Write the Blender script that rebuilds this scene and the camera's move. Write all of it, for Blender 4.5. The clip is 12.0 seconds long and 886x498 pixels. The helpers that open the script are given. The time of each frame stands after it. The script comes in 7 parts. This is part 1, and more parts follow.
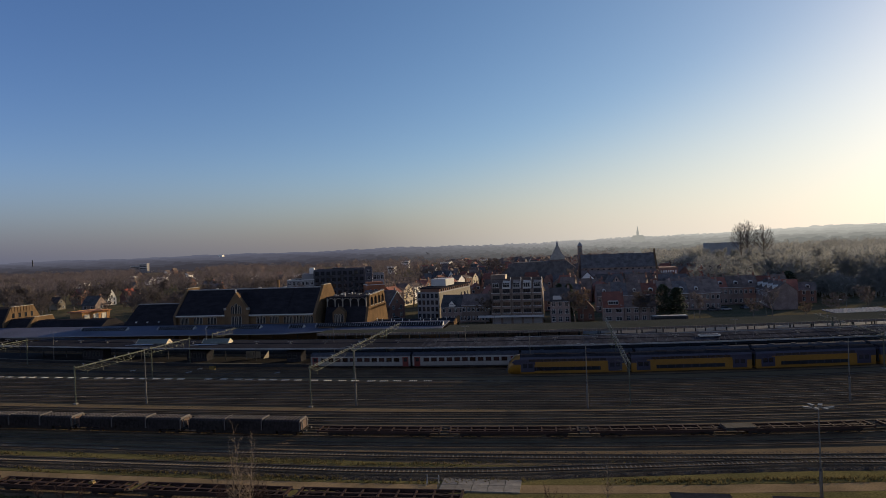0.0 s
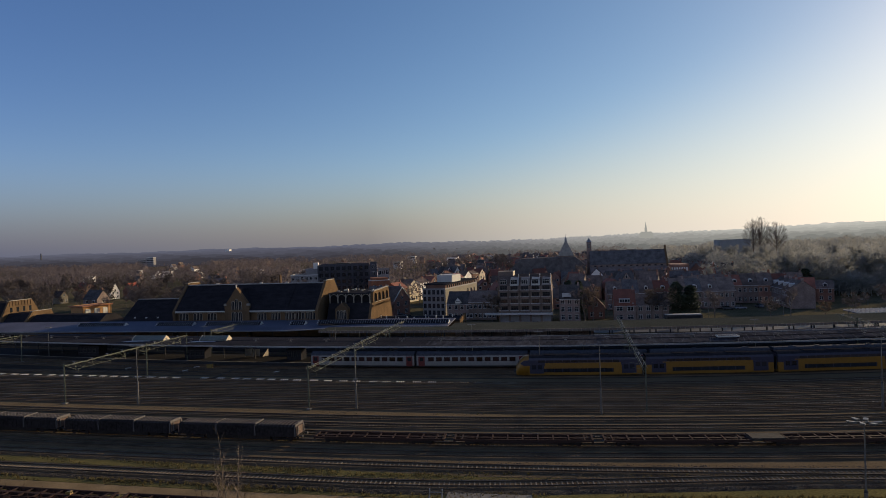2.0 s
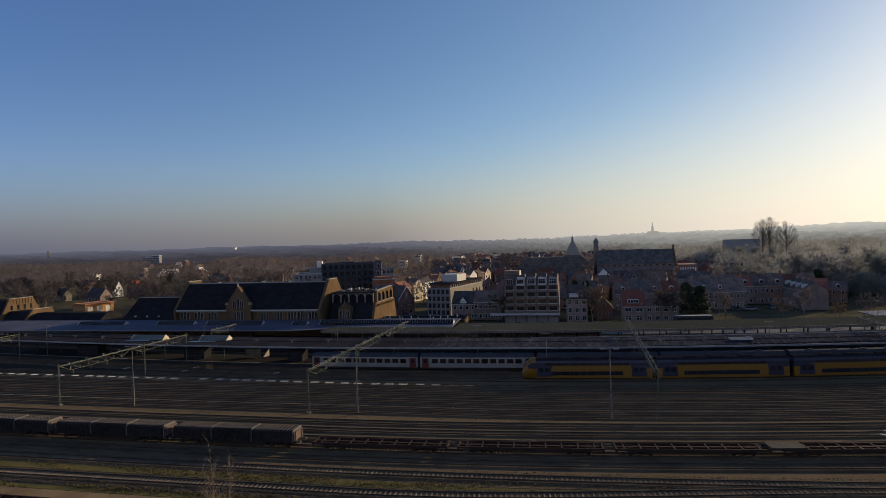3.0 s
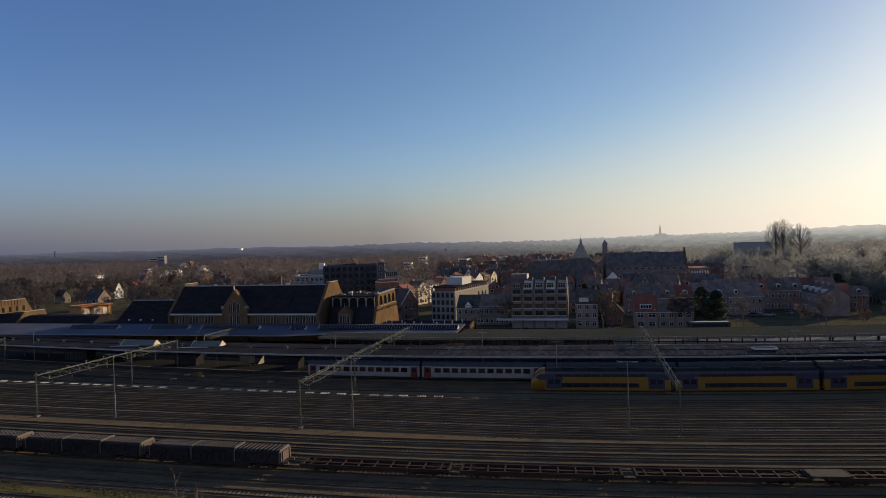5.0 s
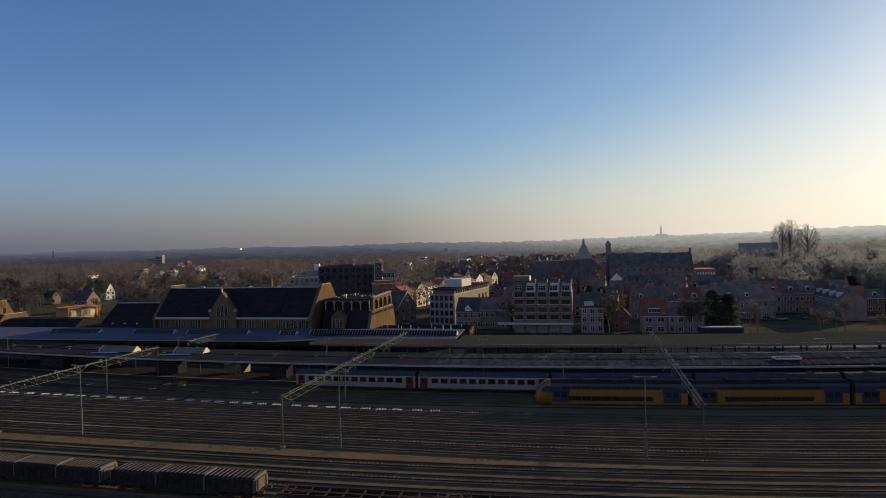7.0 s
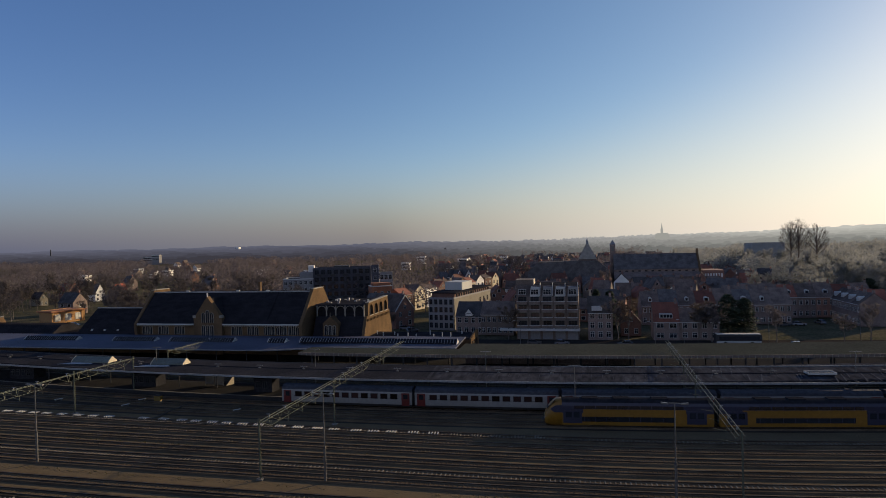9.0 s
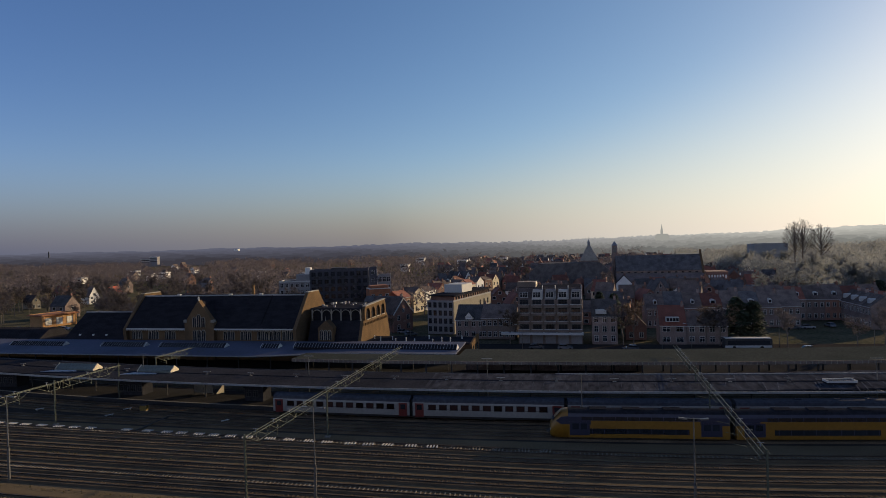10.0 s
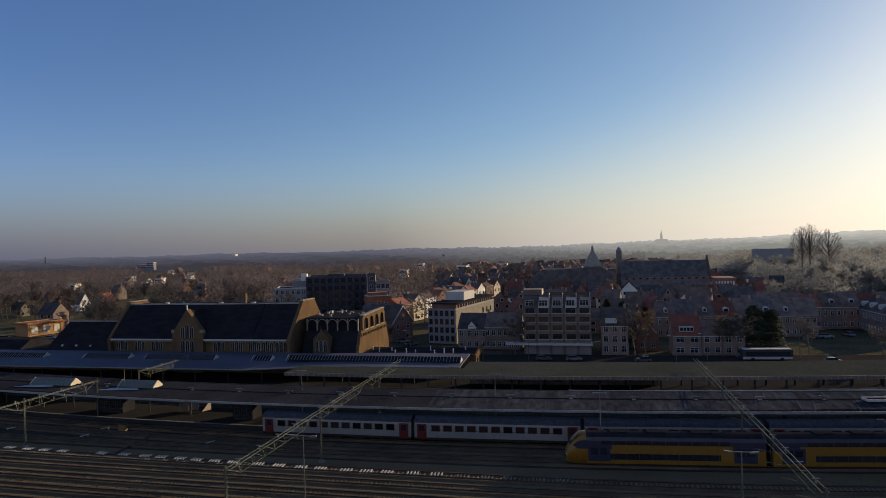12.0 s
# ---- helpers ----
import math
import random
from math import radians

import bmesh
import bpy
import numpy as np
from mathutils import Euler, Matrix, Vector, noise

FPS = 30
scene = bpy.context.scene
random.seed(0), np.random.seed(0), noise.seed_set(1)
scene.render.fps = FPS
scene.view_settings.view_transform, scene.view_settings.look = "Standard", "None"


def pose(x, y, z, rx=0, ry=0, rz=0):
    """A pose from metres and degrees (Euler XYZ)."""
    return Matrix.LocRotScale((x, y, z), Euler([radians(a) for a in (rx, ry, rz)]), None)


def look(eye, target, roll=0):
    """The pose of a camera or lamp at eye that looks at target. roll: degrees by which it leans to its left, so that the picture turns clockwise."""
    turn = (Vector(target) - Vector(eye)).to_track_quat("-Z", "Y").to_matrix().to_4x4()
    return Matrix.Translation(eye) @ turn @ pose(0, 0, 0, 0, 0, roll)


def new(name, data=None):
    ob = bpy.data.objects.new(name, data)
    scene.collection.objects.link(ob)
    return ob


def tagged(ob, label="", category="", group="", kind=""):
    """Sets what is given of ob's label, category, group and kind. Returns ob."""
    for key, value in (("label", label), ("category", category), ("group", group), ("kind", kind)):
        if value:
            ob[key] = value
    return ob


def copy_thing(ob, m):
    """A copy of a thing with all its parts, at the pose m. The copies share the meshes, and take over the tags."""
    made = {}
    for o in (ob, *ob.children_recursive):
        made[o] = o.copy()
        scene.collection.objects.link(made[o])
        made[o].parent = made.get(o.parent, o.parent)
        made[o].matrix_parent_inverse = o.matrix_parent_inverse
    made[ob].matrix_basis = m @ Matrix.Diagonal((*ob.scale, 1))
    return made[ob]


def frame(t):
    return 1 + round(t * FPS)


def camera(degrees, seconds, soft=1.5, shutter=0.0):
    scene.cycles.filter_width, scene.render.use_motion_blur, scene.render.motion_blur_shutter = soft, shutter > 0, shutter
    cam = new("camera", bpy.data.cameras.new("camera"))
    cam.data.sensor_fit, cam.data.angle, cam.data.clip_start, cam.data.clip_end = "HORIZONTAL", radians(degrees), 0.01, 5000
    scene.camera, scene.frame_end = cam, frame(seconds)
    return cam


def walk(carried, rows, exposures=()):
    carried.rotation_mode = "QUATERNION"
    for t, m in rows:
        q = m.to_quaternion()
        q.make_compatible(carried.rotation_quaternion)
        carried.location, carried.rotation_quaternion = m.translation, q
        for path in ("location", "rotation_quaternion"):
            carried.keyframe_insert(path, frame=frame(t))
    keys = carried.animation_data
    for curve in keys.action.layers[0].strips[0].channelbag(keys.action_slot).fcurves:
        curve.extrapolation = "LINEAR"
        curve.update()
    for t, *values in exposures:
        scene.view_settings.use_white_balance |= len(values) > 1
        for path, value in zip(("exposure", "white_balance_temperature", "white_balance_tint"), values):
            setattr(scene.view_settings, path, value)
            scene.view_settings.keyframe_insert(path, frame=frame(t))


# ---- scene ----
cam = camera(71.3, 12.0, soft=0.6)
EXPOSURE = 0.0
PATH = [
    (0, (0.1, -1.698, 30.063), (-0.291, 0.263, 30.054), -2.3),
    (0.5, (0.037, -0.436, 30.022), (-0.353, 1.525, 30.009), -2.2),
    (1, (-0.274, 1.033, 30.018), (-0.665, 2.994, 30.002), -2.1),
    (1.5, (-0.541, 2.678, 30.02), (-0.943, 4.637, 30.0), -2.0),
    (2, (-0.945, 4.523, 29.974), (-1.358, 6.479, 29.951), -2.0),
    (2.5, (-1.185, 6.335, 29.911), (-1.608, 8.29, 29.885), -1.9),
    (3, (-1.536, 8.287, 29.927), (-1.967, 10.24, 29.901), -1.8),
    (5, (-2.779, 16.381, 29.957), (-3.229, 18.329, 29.937), -1.6),
    (5.5, (-3.17, 18.659, 29.946), (-3.621, 20.608, 29.926), -1.6),
    (6, (-3.594, 20.919, 29.933), (-4.045, 22.867, 29.915), -1.6),
    (6.5, (-3.878, 23.098, 30.0), (-4.33, 25.046, 29.981), -1.6),
    (7, (-4.449, 25.586, 30.121), (-4.899, 27.534, 30.101), -1.5),
    (9, (-6.818, 36.329, 30.924), (-7.267, 38.278, 30.9), -1.5),
    (9.5, (-7.356, 38.96, 31.006), (-7.804, 40.909, 30.984), -1.5),
    (10, (-8.021, 41.818, 30.988), (-8.468, 43.767, 30.968), -1.6),
    (10.5, (-8.726, 44.744, 31.129), (-9.172, 46.693, 31.11), -1.6),
    (11, (-9.634, 47.496, 31.201), (-10.079, 49.446, 31.188), -1.5),
    (11.5, (-10.26, 49.336, 31.241), (-10.702, 51.287, 31.232), -1.5),
    (12, (-10.896, 50.072, 31.109), (-11.338, 52.023, 31.106), -1.6),
]
walk(cam, [(t, look(eye, target, roll)) for t, eye, target, roll in PATH], [(0, EXPOSURE), (12, EXPOSURE)])

# ---- world and sun ----
SUN_AZ, SUN_EL = 45.0, 14.2      # degrees east of the +y axis, above the horizon
world = bpy.data.worlds.new("winter_sky")
scene.world = world
world.use_nodes = True
wn, wl = world.node_tree.nodes, world.node_tree.links
wsky = wn.new("ShaderNodeTexSky")
wsky.sky_type = "NISHITA"
wsky.sun_disc = False
wsky.sun_elevation, wsky.sun_rotation = radians(SUN_EL), radians(SUN_AZ)
wsky.altitude, wsky.air_density, wsky.dust_density, wsky.ozone_density = 0, 1.0, 0.6, 4.0
sa, se = radians(SUN_AZ), radians(SUN_EL)
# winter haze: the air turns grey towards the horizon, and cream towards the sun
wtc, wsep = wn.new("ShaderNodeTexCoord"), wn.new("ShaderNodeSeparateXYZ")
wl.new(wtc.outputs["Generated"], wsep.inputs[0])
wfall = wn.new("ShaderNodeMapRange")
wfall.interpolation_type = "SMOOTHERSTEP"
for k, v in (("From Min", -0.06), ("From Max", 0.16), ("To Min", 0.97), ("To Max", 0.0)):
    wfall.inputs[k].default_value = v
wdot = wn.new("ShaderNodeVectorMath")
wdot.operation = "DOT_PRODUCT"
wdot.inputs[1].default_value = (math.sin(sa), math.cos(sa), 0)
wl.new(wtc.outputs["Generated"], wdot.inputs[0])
# added fill: out of view in the north the haze is raised high up
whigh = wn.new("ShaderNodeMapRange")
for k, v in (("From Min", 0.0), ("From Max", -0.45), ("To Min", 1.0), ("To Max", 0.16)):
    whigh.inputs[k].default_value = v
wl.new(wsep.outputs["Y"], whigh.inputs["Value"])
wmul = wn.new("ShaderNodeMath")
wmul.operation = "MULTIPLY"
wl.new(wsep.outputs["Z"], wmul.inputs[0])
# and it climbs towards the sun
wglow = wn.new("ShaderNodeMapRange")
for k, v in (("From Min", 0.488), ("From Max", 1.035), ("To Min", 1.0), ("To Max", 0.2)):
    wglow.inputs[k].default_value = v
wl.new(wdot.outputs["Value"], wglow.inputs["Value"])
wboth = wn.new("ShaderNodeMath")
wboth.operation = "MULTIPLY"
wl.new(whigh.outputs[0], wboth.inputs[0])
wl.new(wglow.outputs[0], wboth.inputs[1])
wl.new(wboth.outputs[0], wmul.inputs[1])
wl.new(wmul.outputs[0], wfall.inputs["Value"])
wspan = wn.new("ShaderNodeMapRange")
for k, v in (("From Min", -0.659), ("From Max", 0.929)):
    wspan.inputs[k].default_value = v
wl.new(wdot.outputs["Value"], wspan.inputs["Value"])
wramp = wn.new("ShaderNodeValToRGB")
# first two stops lie out of view, brightened to fill the shade
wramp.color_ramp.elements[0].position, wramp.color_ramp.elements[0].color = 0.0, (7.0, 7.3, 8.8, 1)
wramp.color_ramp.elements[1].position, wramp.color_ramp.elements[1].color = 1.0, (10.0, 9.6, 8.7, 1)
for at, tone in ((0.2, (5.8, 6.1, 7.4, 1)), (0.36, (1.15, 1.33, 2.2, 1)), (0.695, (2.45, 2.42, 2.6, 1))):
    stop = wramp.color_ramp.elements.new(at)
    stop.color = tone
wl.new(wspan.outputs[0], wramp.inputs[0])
wgain = wn.new("ShaderNodeMix")
wgain.data_type, wgain.blend_type = "RGBA", "MULTIPLY"
wgain.inputs["Factor"].default_value = 1.0
wside = wn.new("ShaderNodeMapRange")
for k, v in (("From Min", -0.147), ("From Max", 0.929)):
    wside.inputs[k].default_value = v
wl.new(wdot.outputs["Value"], wside.inputs["Value"])
wtone = wn.new("ShaderNodeMix")
wtone.data_type = "RGBA"
wtone.inputs["A"].default_value, wtone.inputs["B"].default_value = (1.52, 1.3, 1.52, 1), (1.66, 1.36, 1.14, 1)
wl.new(wside.outputs[0], wtone.inputs["Factor"])
wl.new(wtone.outputs["Result"], wgain.inputs["B"])
whue = wn.new("ShaderNodeHueSaturation")
whue.inputs["Saturation"].default_value = 1.08
wl.new(wsky.outputs[0], whue.inputs["Color"])
wl.new(whue.outputs[0], wgain.inputs["A"])
wmix = wn.new("ShaderNodeMix")
wmix.data_type = "RGBA"
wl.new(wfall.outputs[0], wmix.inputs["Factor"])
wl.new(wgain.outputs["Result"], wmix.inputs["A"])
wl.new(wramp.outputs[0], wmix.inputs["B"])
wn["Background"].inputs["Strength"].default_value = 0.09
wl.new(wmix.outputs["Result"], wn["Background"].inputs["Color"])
sun = new("sun", bpy.data.lights.new("sun", "SUN"))
sun.data.energy, sun.data.angle, sun.data.color = 5.0, radians(0.6), (1.0, 0.76, 0.48)
sun.matrix_world = look((math.sin(sa) * math.cos(se) * 900, math.cos(sa) * math.cos(se) * 900, math.sin(se) * 900), (0, 0, 0))

# ---- materials ----
def material(name, colour, rough=0.8, metal=0.0, vary=0.25, scale=1.0, grain=8.0, bump=0.15, tint=None, spread=0.0, spec=0.3, stretch=(1, 1, 1), through_light=0.0):
    """Surface with stains (large noise), grain (small noise) and relief; spread shifts the value from object to object."""
    m = bpy.data.materials.new(name)
    m.use_nodes = True
    n, l = m.node_tree.nodes, m.node_tree.links
    b = n["Principled BSDF"]
    b.inputs["Roughness"].default_value, b.inputs["Metallic"].default_value = rough, metal
    b.inputs["Specular IOR Level"].default_value = spec
    tc, mp = n.new("ShaderNodeTexCoord"), n.new("ShaderNodeMapping")
    mp.inputs["Scale"].default_value = stretch
    l.new(tc.outputs["Object"], mp.inputs["Vector"])
    big, small = n.new("ShaderNodeTexNoise"), n.new("ShaderNodeTexNoise")
    big.inputs["Scale"].default_value, big.inputs["Detail"].default_value = 0.35 * scale, 6
    small.inputs["Scale"].default_value, small.inputs["Detail"].default_value = grain, 4
    ramp = n.new("ShaderNodeValToRGB")
    other = tint if tint else tuple(c * (1 - vary) for c in colour)
    ramp.color_ramp.elements[0].color, ramp.color_ramp.elements[1].color = (*other, 1), (*colour, 1)
    ramp.color_ramp.elements[0].position, ramp.color_ramp.elements[1].position = 0.36, 0.64
    mix = n.new("ShaderNodeMix")
    mix.data_type, mix.blend_type = "RGBA", "MULTIPLY"
    mix.inputs["Factor"].default_value = 1.0
    fine = n.new("ShaderNodeMapRange")
    fine.inputs["To Min"].default_value, fine.inputs["To Max"].default_value = 1 - vary, 1 + vary
    fine.inputs["From Min"].default_value, fine.inputs["From Max"].default_value = 0.3, 0.7
    info = n.new("ShaderNodeObjectInfo")
    each = n.new("ShaderNodeMapRange")
    each.inputs["To Min"].default_value, each.inputs["To Max"].default_value = 1 - spread, 1 + spread
    mul = n.new("ShaderNodeMath")
    mul.operation = "MULTIPLY"
    for t in (big, small):
        l.new(mp.outputs[0], t.inputs["Vector"])
    l.new(big.outputs["Fac"], ramp.inputs[0])
    l.new(small.outputs["Fac"], fine.inputs["Value"])
    l.new(info.outputs["Random"], each.inputs["Value"])
    l.new(fine.outputs[0], mul.inputs[0])
    l.new(each.outputs[0], mul.inputs[1])
    l.new(ramp.outputs[0], mix.inputs["A"])
    l.new(mul.outputs[0], mix.inputs["B"])
    l.new(mix.outputs["Result"], b.inputs["Base Color"])
    if bump:
        bp = n.new("ShaderNodeBump")
        bp.inputs["Strength"].default_value, bp.inputs["Distance"].default_value = bump, 0.05
        l.new(small.outputs["Fac"], bp.inputs["Height"])
        l.new(bp.outputs[0], b.inputs["Normal"])
    if through_light:
        tr, both = n.new("ShaderNodeBsdfTranslucent"), n.new("ShaderNodeMixShader")
        both.inputs["Fac"].default_value = through_light
        l.new(mix.outputs["Result"], tr.inputs["Color"])
        l.new(b.outputs[0], both.inputs[1])
        l.new(tr.outputs[0], both.inputs[2])
        l.new(both.outputs[0], n["Material Output"].inputs["Surface"])
    return m


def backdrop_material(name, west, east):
    """Plain glowing distance: haze put into emission, the far air's colour, west to east."""
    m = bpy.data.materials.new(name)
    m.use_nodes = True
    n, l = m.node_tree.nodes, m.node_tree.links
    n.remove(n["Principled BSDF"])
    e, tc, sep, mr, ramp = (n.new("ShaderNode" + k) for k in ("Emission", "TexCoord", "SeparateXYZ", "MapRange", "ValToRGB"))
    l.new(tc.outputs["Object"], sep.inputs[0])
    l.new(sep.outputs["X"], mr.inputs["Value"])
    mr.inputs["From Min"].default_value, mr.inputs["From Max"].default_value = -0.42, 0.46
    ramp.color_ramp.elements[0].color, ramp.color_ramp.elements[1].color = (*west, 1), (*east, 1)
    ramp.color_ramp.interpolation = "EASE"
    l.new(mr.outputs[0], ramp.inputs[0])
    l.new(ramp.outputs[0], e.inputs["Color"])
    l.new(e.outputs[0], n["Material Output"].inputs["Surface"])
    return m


M = {}
def mat(key, *a, **k):
    M[key] = material(key, *a, **k)
    return M[key]


mat("earth", (0.115, 0.098, 0.062), 0.95, vary=0.35, scale=0.25, grain=1.5, tint=(0.075, 0.072, 0.042), spec=0.0)
mat("ballast", (0.12, 0.087, 0.054), 0.9, vary=0.45, scale=0.5, grain=9.0, bump=0.6, tint=(0.075, 0.055, 0.036), spec=0.0)
mat("stone_edge", (0.085, 0.072, 0.056), 0.95, vary=0.55, scale=2.0, grain=7.0, bump=0.8, tint=(0.04, 0.033, 0.026), spec=0.0)
mat("cinder", (0.15, 0.113, 0.068), 0.9, vary=0.4, scale=0.4, grain=5.0, bump=0.4, tint=(0.13, 0.097, 0.057), spec=0.0)
mat("verge_grass", (0.14, 0.115, 0.045), 0.95, vary=0.4, scale=0.5, grain=4.0, bump=0.5, tint=(0.1, 0.09, 0.037), spec=0.0)
mat("sand_path", (0.25, 0.18, 0.1), 0.95, vary=0.25, scale=0.5, grain=5.0, tint=(0.17, 0.125, 0.07), spec=0.0)
mat("concrete", (0.2, 0.183, 0.155), 0.85, vary=0.2, scale=1.5, grain=6.0, tint=(0.13, 0.12, 0.1), spread=0.12)
mat("sleeper_concrete", (0.25, 0.218, 0.172), 0.8, vary=0.3, scale=2.0, grain=10.0, tint=(0.14, 0.12, 0.094), spread=0.2, spec=0.0)
mat("sleeper_wood", (0.12, 0.095, 0.066), 0.85, vary=0.35, scale=3.0, grain=10.0, spec=0.0)
mat("sleeper_rusty", (0.09, 0.066, 0.046), 0.9, vary=0.35, scale=3.0, grain=10.0, spec=0.0)
mat("rail_steel", (0.1, 0.075, 0.058), 0.45, 0.75, vary=0.2, scale=0.5, grain=6.0, bump=0.0)
mat("asphalt", (0.0576, 0.0557, 0.0528), 0.6, vary=0.2, scale=0.3, grain=8.0, spec=0.3)
mat("paving", (0.048, 0.042, 0.037), 0.6, vary=0.2, scale=0.3, grain=3.0, spec=0.0)
mat("brick", (0.235, 0.128, 0.094), 0.9, vary=0.3, scale=1.0, grain=4.0, tint=(0.165, 0.094, 0.072), spread=0.3)
mat("station_brick", (0.148, 0.098, 0.056), 0.95, vary=0.25, scale=0.8, grain=5.0, tint=(0.105, 0.071, 0.043), spec=0.0)
mat("dark_brick", (0.225, 0.172, 0.15), 0.9, vary=0.3, scale=1.0, grain=4.0, spread=0.2)
mat("slate_brick", (0.085, 0.088, 0.105), 0.9, vary=0.25, scale=1.0, grain=4.0, tint=(0.06, 0.062, 0.075))
mat("brick_orange", (0.3, 0.12, 0.06), 0.9, vary=0.25, scale=1.0, grain=4.0, tint=(0.22, 0.09, 0.05))
mat("brown_brick", (0.185, 0.145, 0.12), 0.9, vary=0.25, scale=0.7, grain=4.0)
mat("render_white", (0.792, 0.77, 0.704), 0.85, vary=0.1, scale=0.5, grain=3.0, tint=(0.66, 0.638, 0.583), spread=0.1)
mat("render_cream", (0.58, 0.50, 0.36), 0.85, vary=0.12, scale=0.5, grain=3.0)
mat("render_grey", (0.24, 0.232, 0.232), 0.85, vary=0.12, scale=0.5, grain=3.0)
mat("tower_grey", (0.28, 0.285, 0.275), 0.85, vary=0.12, scale=0.5, grain=3.0)
mat("slate", (0.028, 0.027, 0.031), 0.95, vary=0.3, scale=1.0, grain=5.0, tint=(0.02, 0.0195, 0.022), stretch=(1, 1, 3), spec=0.0)
mat("town_slate", (0.118, 0.112, 0.11), 0.9, vary=0.35, scale=1.0, grain=5.0, tint=(0.07, 0.066, 0.066), spread=0.25, spec=0.0)
mat("tile_dark", (0.16, 0.126, 0.108), 0.9, vary=0.35, scale=1.0, grain=6.0, tint=(0.09, 0.072, 0.064), spread=0.3, spec=0.0)
mat("tile_red", (0.22, 0.082, 0.054), 0.8, vary=0.3, scale=1.0, grain=6.0, tint=(0.14, 0.056, 0.04), spread=0.35)
mat("tile_bright", (0.34, 0.075, 0.045), 0.75, vary=0.2, scale=1.0, grain=6.0, tint=(0.25, 0.06, 0.04))
mat("roof_felt", (0.034, 0.0345, 0.04), 0.95, vary=0.25, scale=0.4, grain=2.0, tint=(0.024, 0.0245, 0.029), spread=0.1, spec=0.0)
mat("roof_pale", (0.098, 0.103, 0.138), 0.7, vary=0.15, scale=0.3, grain=2.0, tint=(0.074, 0.078, 0.104), spec=0.1)
mat("roof_moss", (0.06, 0.063, 0.054), 0.95, vary=0.25, scale=0.3, grain=3.0, tint=(0.047, 0.051, 0.043), spec=0.0)
mat("white_paint", (0.45, 0.444, 0.42), 0.6, vary=0.08, scale=1.0, grain=4.0, bump=0.03, spread=0.05)
mat("stone_trim", (0.294, 0.266, 0.217), 0.85, vary=0.2, scale=2.0, grain=6.0)
mat("gantry_green", (0.1, 0.112, 0.085), 0.55, 0.3, vary=0.2, scale=1.0, grain=4.0, bump=0.03)
mat("galvanised", (0.16, 0.16, 0.155), 0.45, 0.6, vary=0.15, scale=1.0, grain=4.0, bump=0.03)
mat("dark_steel", (0.06, 0.06, 0.062), 0.6, 0.4, vary=0.3, scale=1.0, grain=5.0)
mat("rust", (0.05, 0.031, 0.026), 0.85, 0.2, vary=0.4, scale=1.5, grain=6.0, tint=(0.04, 0.027, 0.023), spec=0.05)
mat("wagon_brown", (0.13, 0.088, 0.068), 0.8, vary=0.4, scale=2.0, grain=6.0, tint=(0.07, 0.047, 0.038))
mat("hood_grey", (0.03, 0.027, 0.027), 0.95, 0.0, vary=0.35, scale=1.0, grain=3.0, tint=(0.023, 0.02, 0.019), spec=0.0)
mat("hood_rib", (0.15, 0.138, 0.13), 0.85, 0.0, vary=0.25, scale=2.0, grain=4.0, spec=0.05)
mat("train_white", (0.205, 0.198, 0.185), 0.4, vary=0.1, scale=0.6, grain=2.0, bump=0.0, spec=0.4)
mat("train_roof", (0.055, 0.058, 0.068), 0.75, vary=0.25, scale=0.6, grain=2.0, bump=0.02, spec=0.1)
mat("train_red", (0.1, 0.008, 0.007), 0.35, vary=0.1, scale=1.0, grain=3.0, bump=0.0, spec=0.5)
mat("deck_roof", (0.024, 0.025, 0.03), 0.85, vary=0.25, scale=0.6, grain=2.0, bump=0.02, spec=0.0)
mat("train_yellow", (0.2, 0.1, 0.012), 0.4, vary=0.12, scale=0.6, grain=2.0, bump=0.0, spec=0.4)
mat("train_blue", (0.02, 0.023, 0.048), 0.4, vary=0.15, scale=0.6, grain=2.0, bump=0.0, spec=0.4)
mat("underframe", (0.035, 0.032, 0.03), 0.8, vary=0.3, scale=2.0, grain=5.0, spec=0.0)
mat("glass_dark", (0.02, 0.024, 0.03), 0.06, vary=0.2, scale=0.4, grain=1.0, bump=0.0, spec=0.6, spread=0.3)
mat("coach_glass", (0.032, 0.016, 0.014), 0.12, vary=0.3, scale=0.4, grain=1.0, bump=0.0, spec=0.5, spread=0.9)
mat("felt_frost", (0.058, 0.06, 0.07), 0.95, vary=0.4, scale=1.4, grain=1.2, tint=(0.034, 0.035, 0.041), bump=0.05, stretch=(1, 0.3, 1), spec=0.0)
mat("render_ochre", (0.4, 0.22, 0.09), 0.85, vary=0.15, scale=0.5, grain=3.0)
mat("stones", (0.12, 0.103, 0.08), 0.9, vary=0.5, scale=8.0, grain=12.0, bump=0.0, tint=(0.045, 0.038, 0.03), spec=0.1)
mat("signal_yellow", (0.2, 0.13, 0.03), 0.6, vary=0.2, bump=0.0)
mat("render_beige", (0.19, 0.17, 0.132), 0.85, vary=0.15, scale=0.5, grain=3.0)
mat("lantern_glass", (0.15, 0.16, 0.13), 0.4, vary=0.2, scale=1.0, grain=3.0, bump=0.02)
# stone bed of the station, darkened so that its colour holds the shade
mat("shaded_bed", (0.06, 0.05, 0.04), 0.95, vary=0.4, scale=0.4, grain=5.0, bump=0.4, tint=(0.04, 0.033, 0.027), spec=0.0)
mat("shrub_twigs", (0.17, 0.09, 0.06), 0.95, vary=0.3, scale=1.0, grain=3.0, bump=0.0)
# dark platform surface: shade under the canopies is put into the colour
mat("shaded_platform", (0.042, 0.041, 0.041), 0.95, vary=0.25, scale=0.4, grain=4.0, spec=0.0)
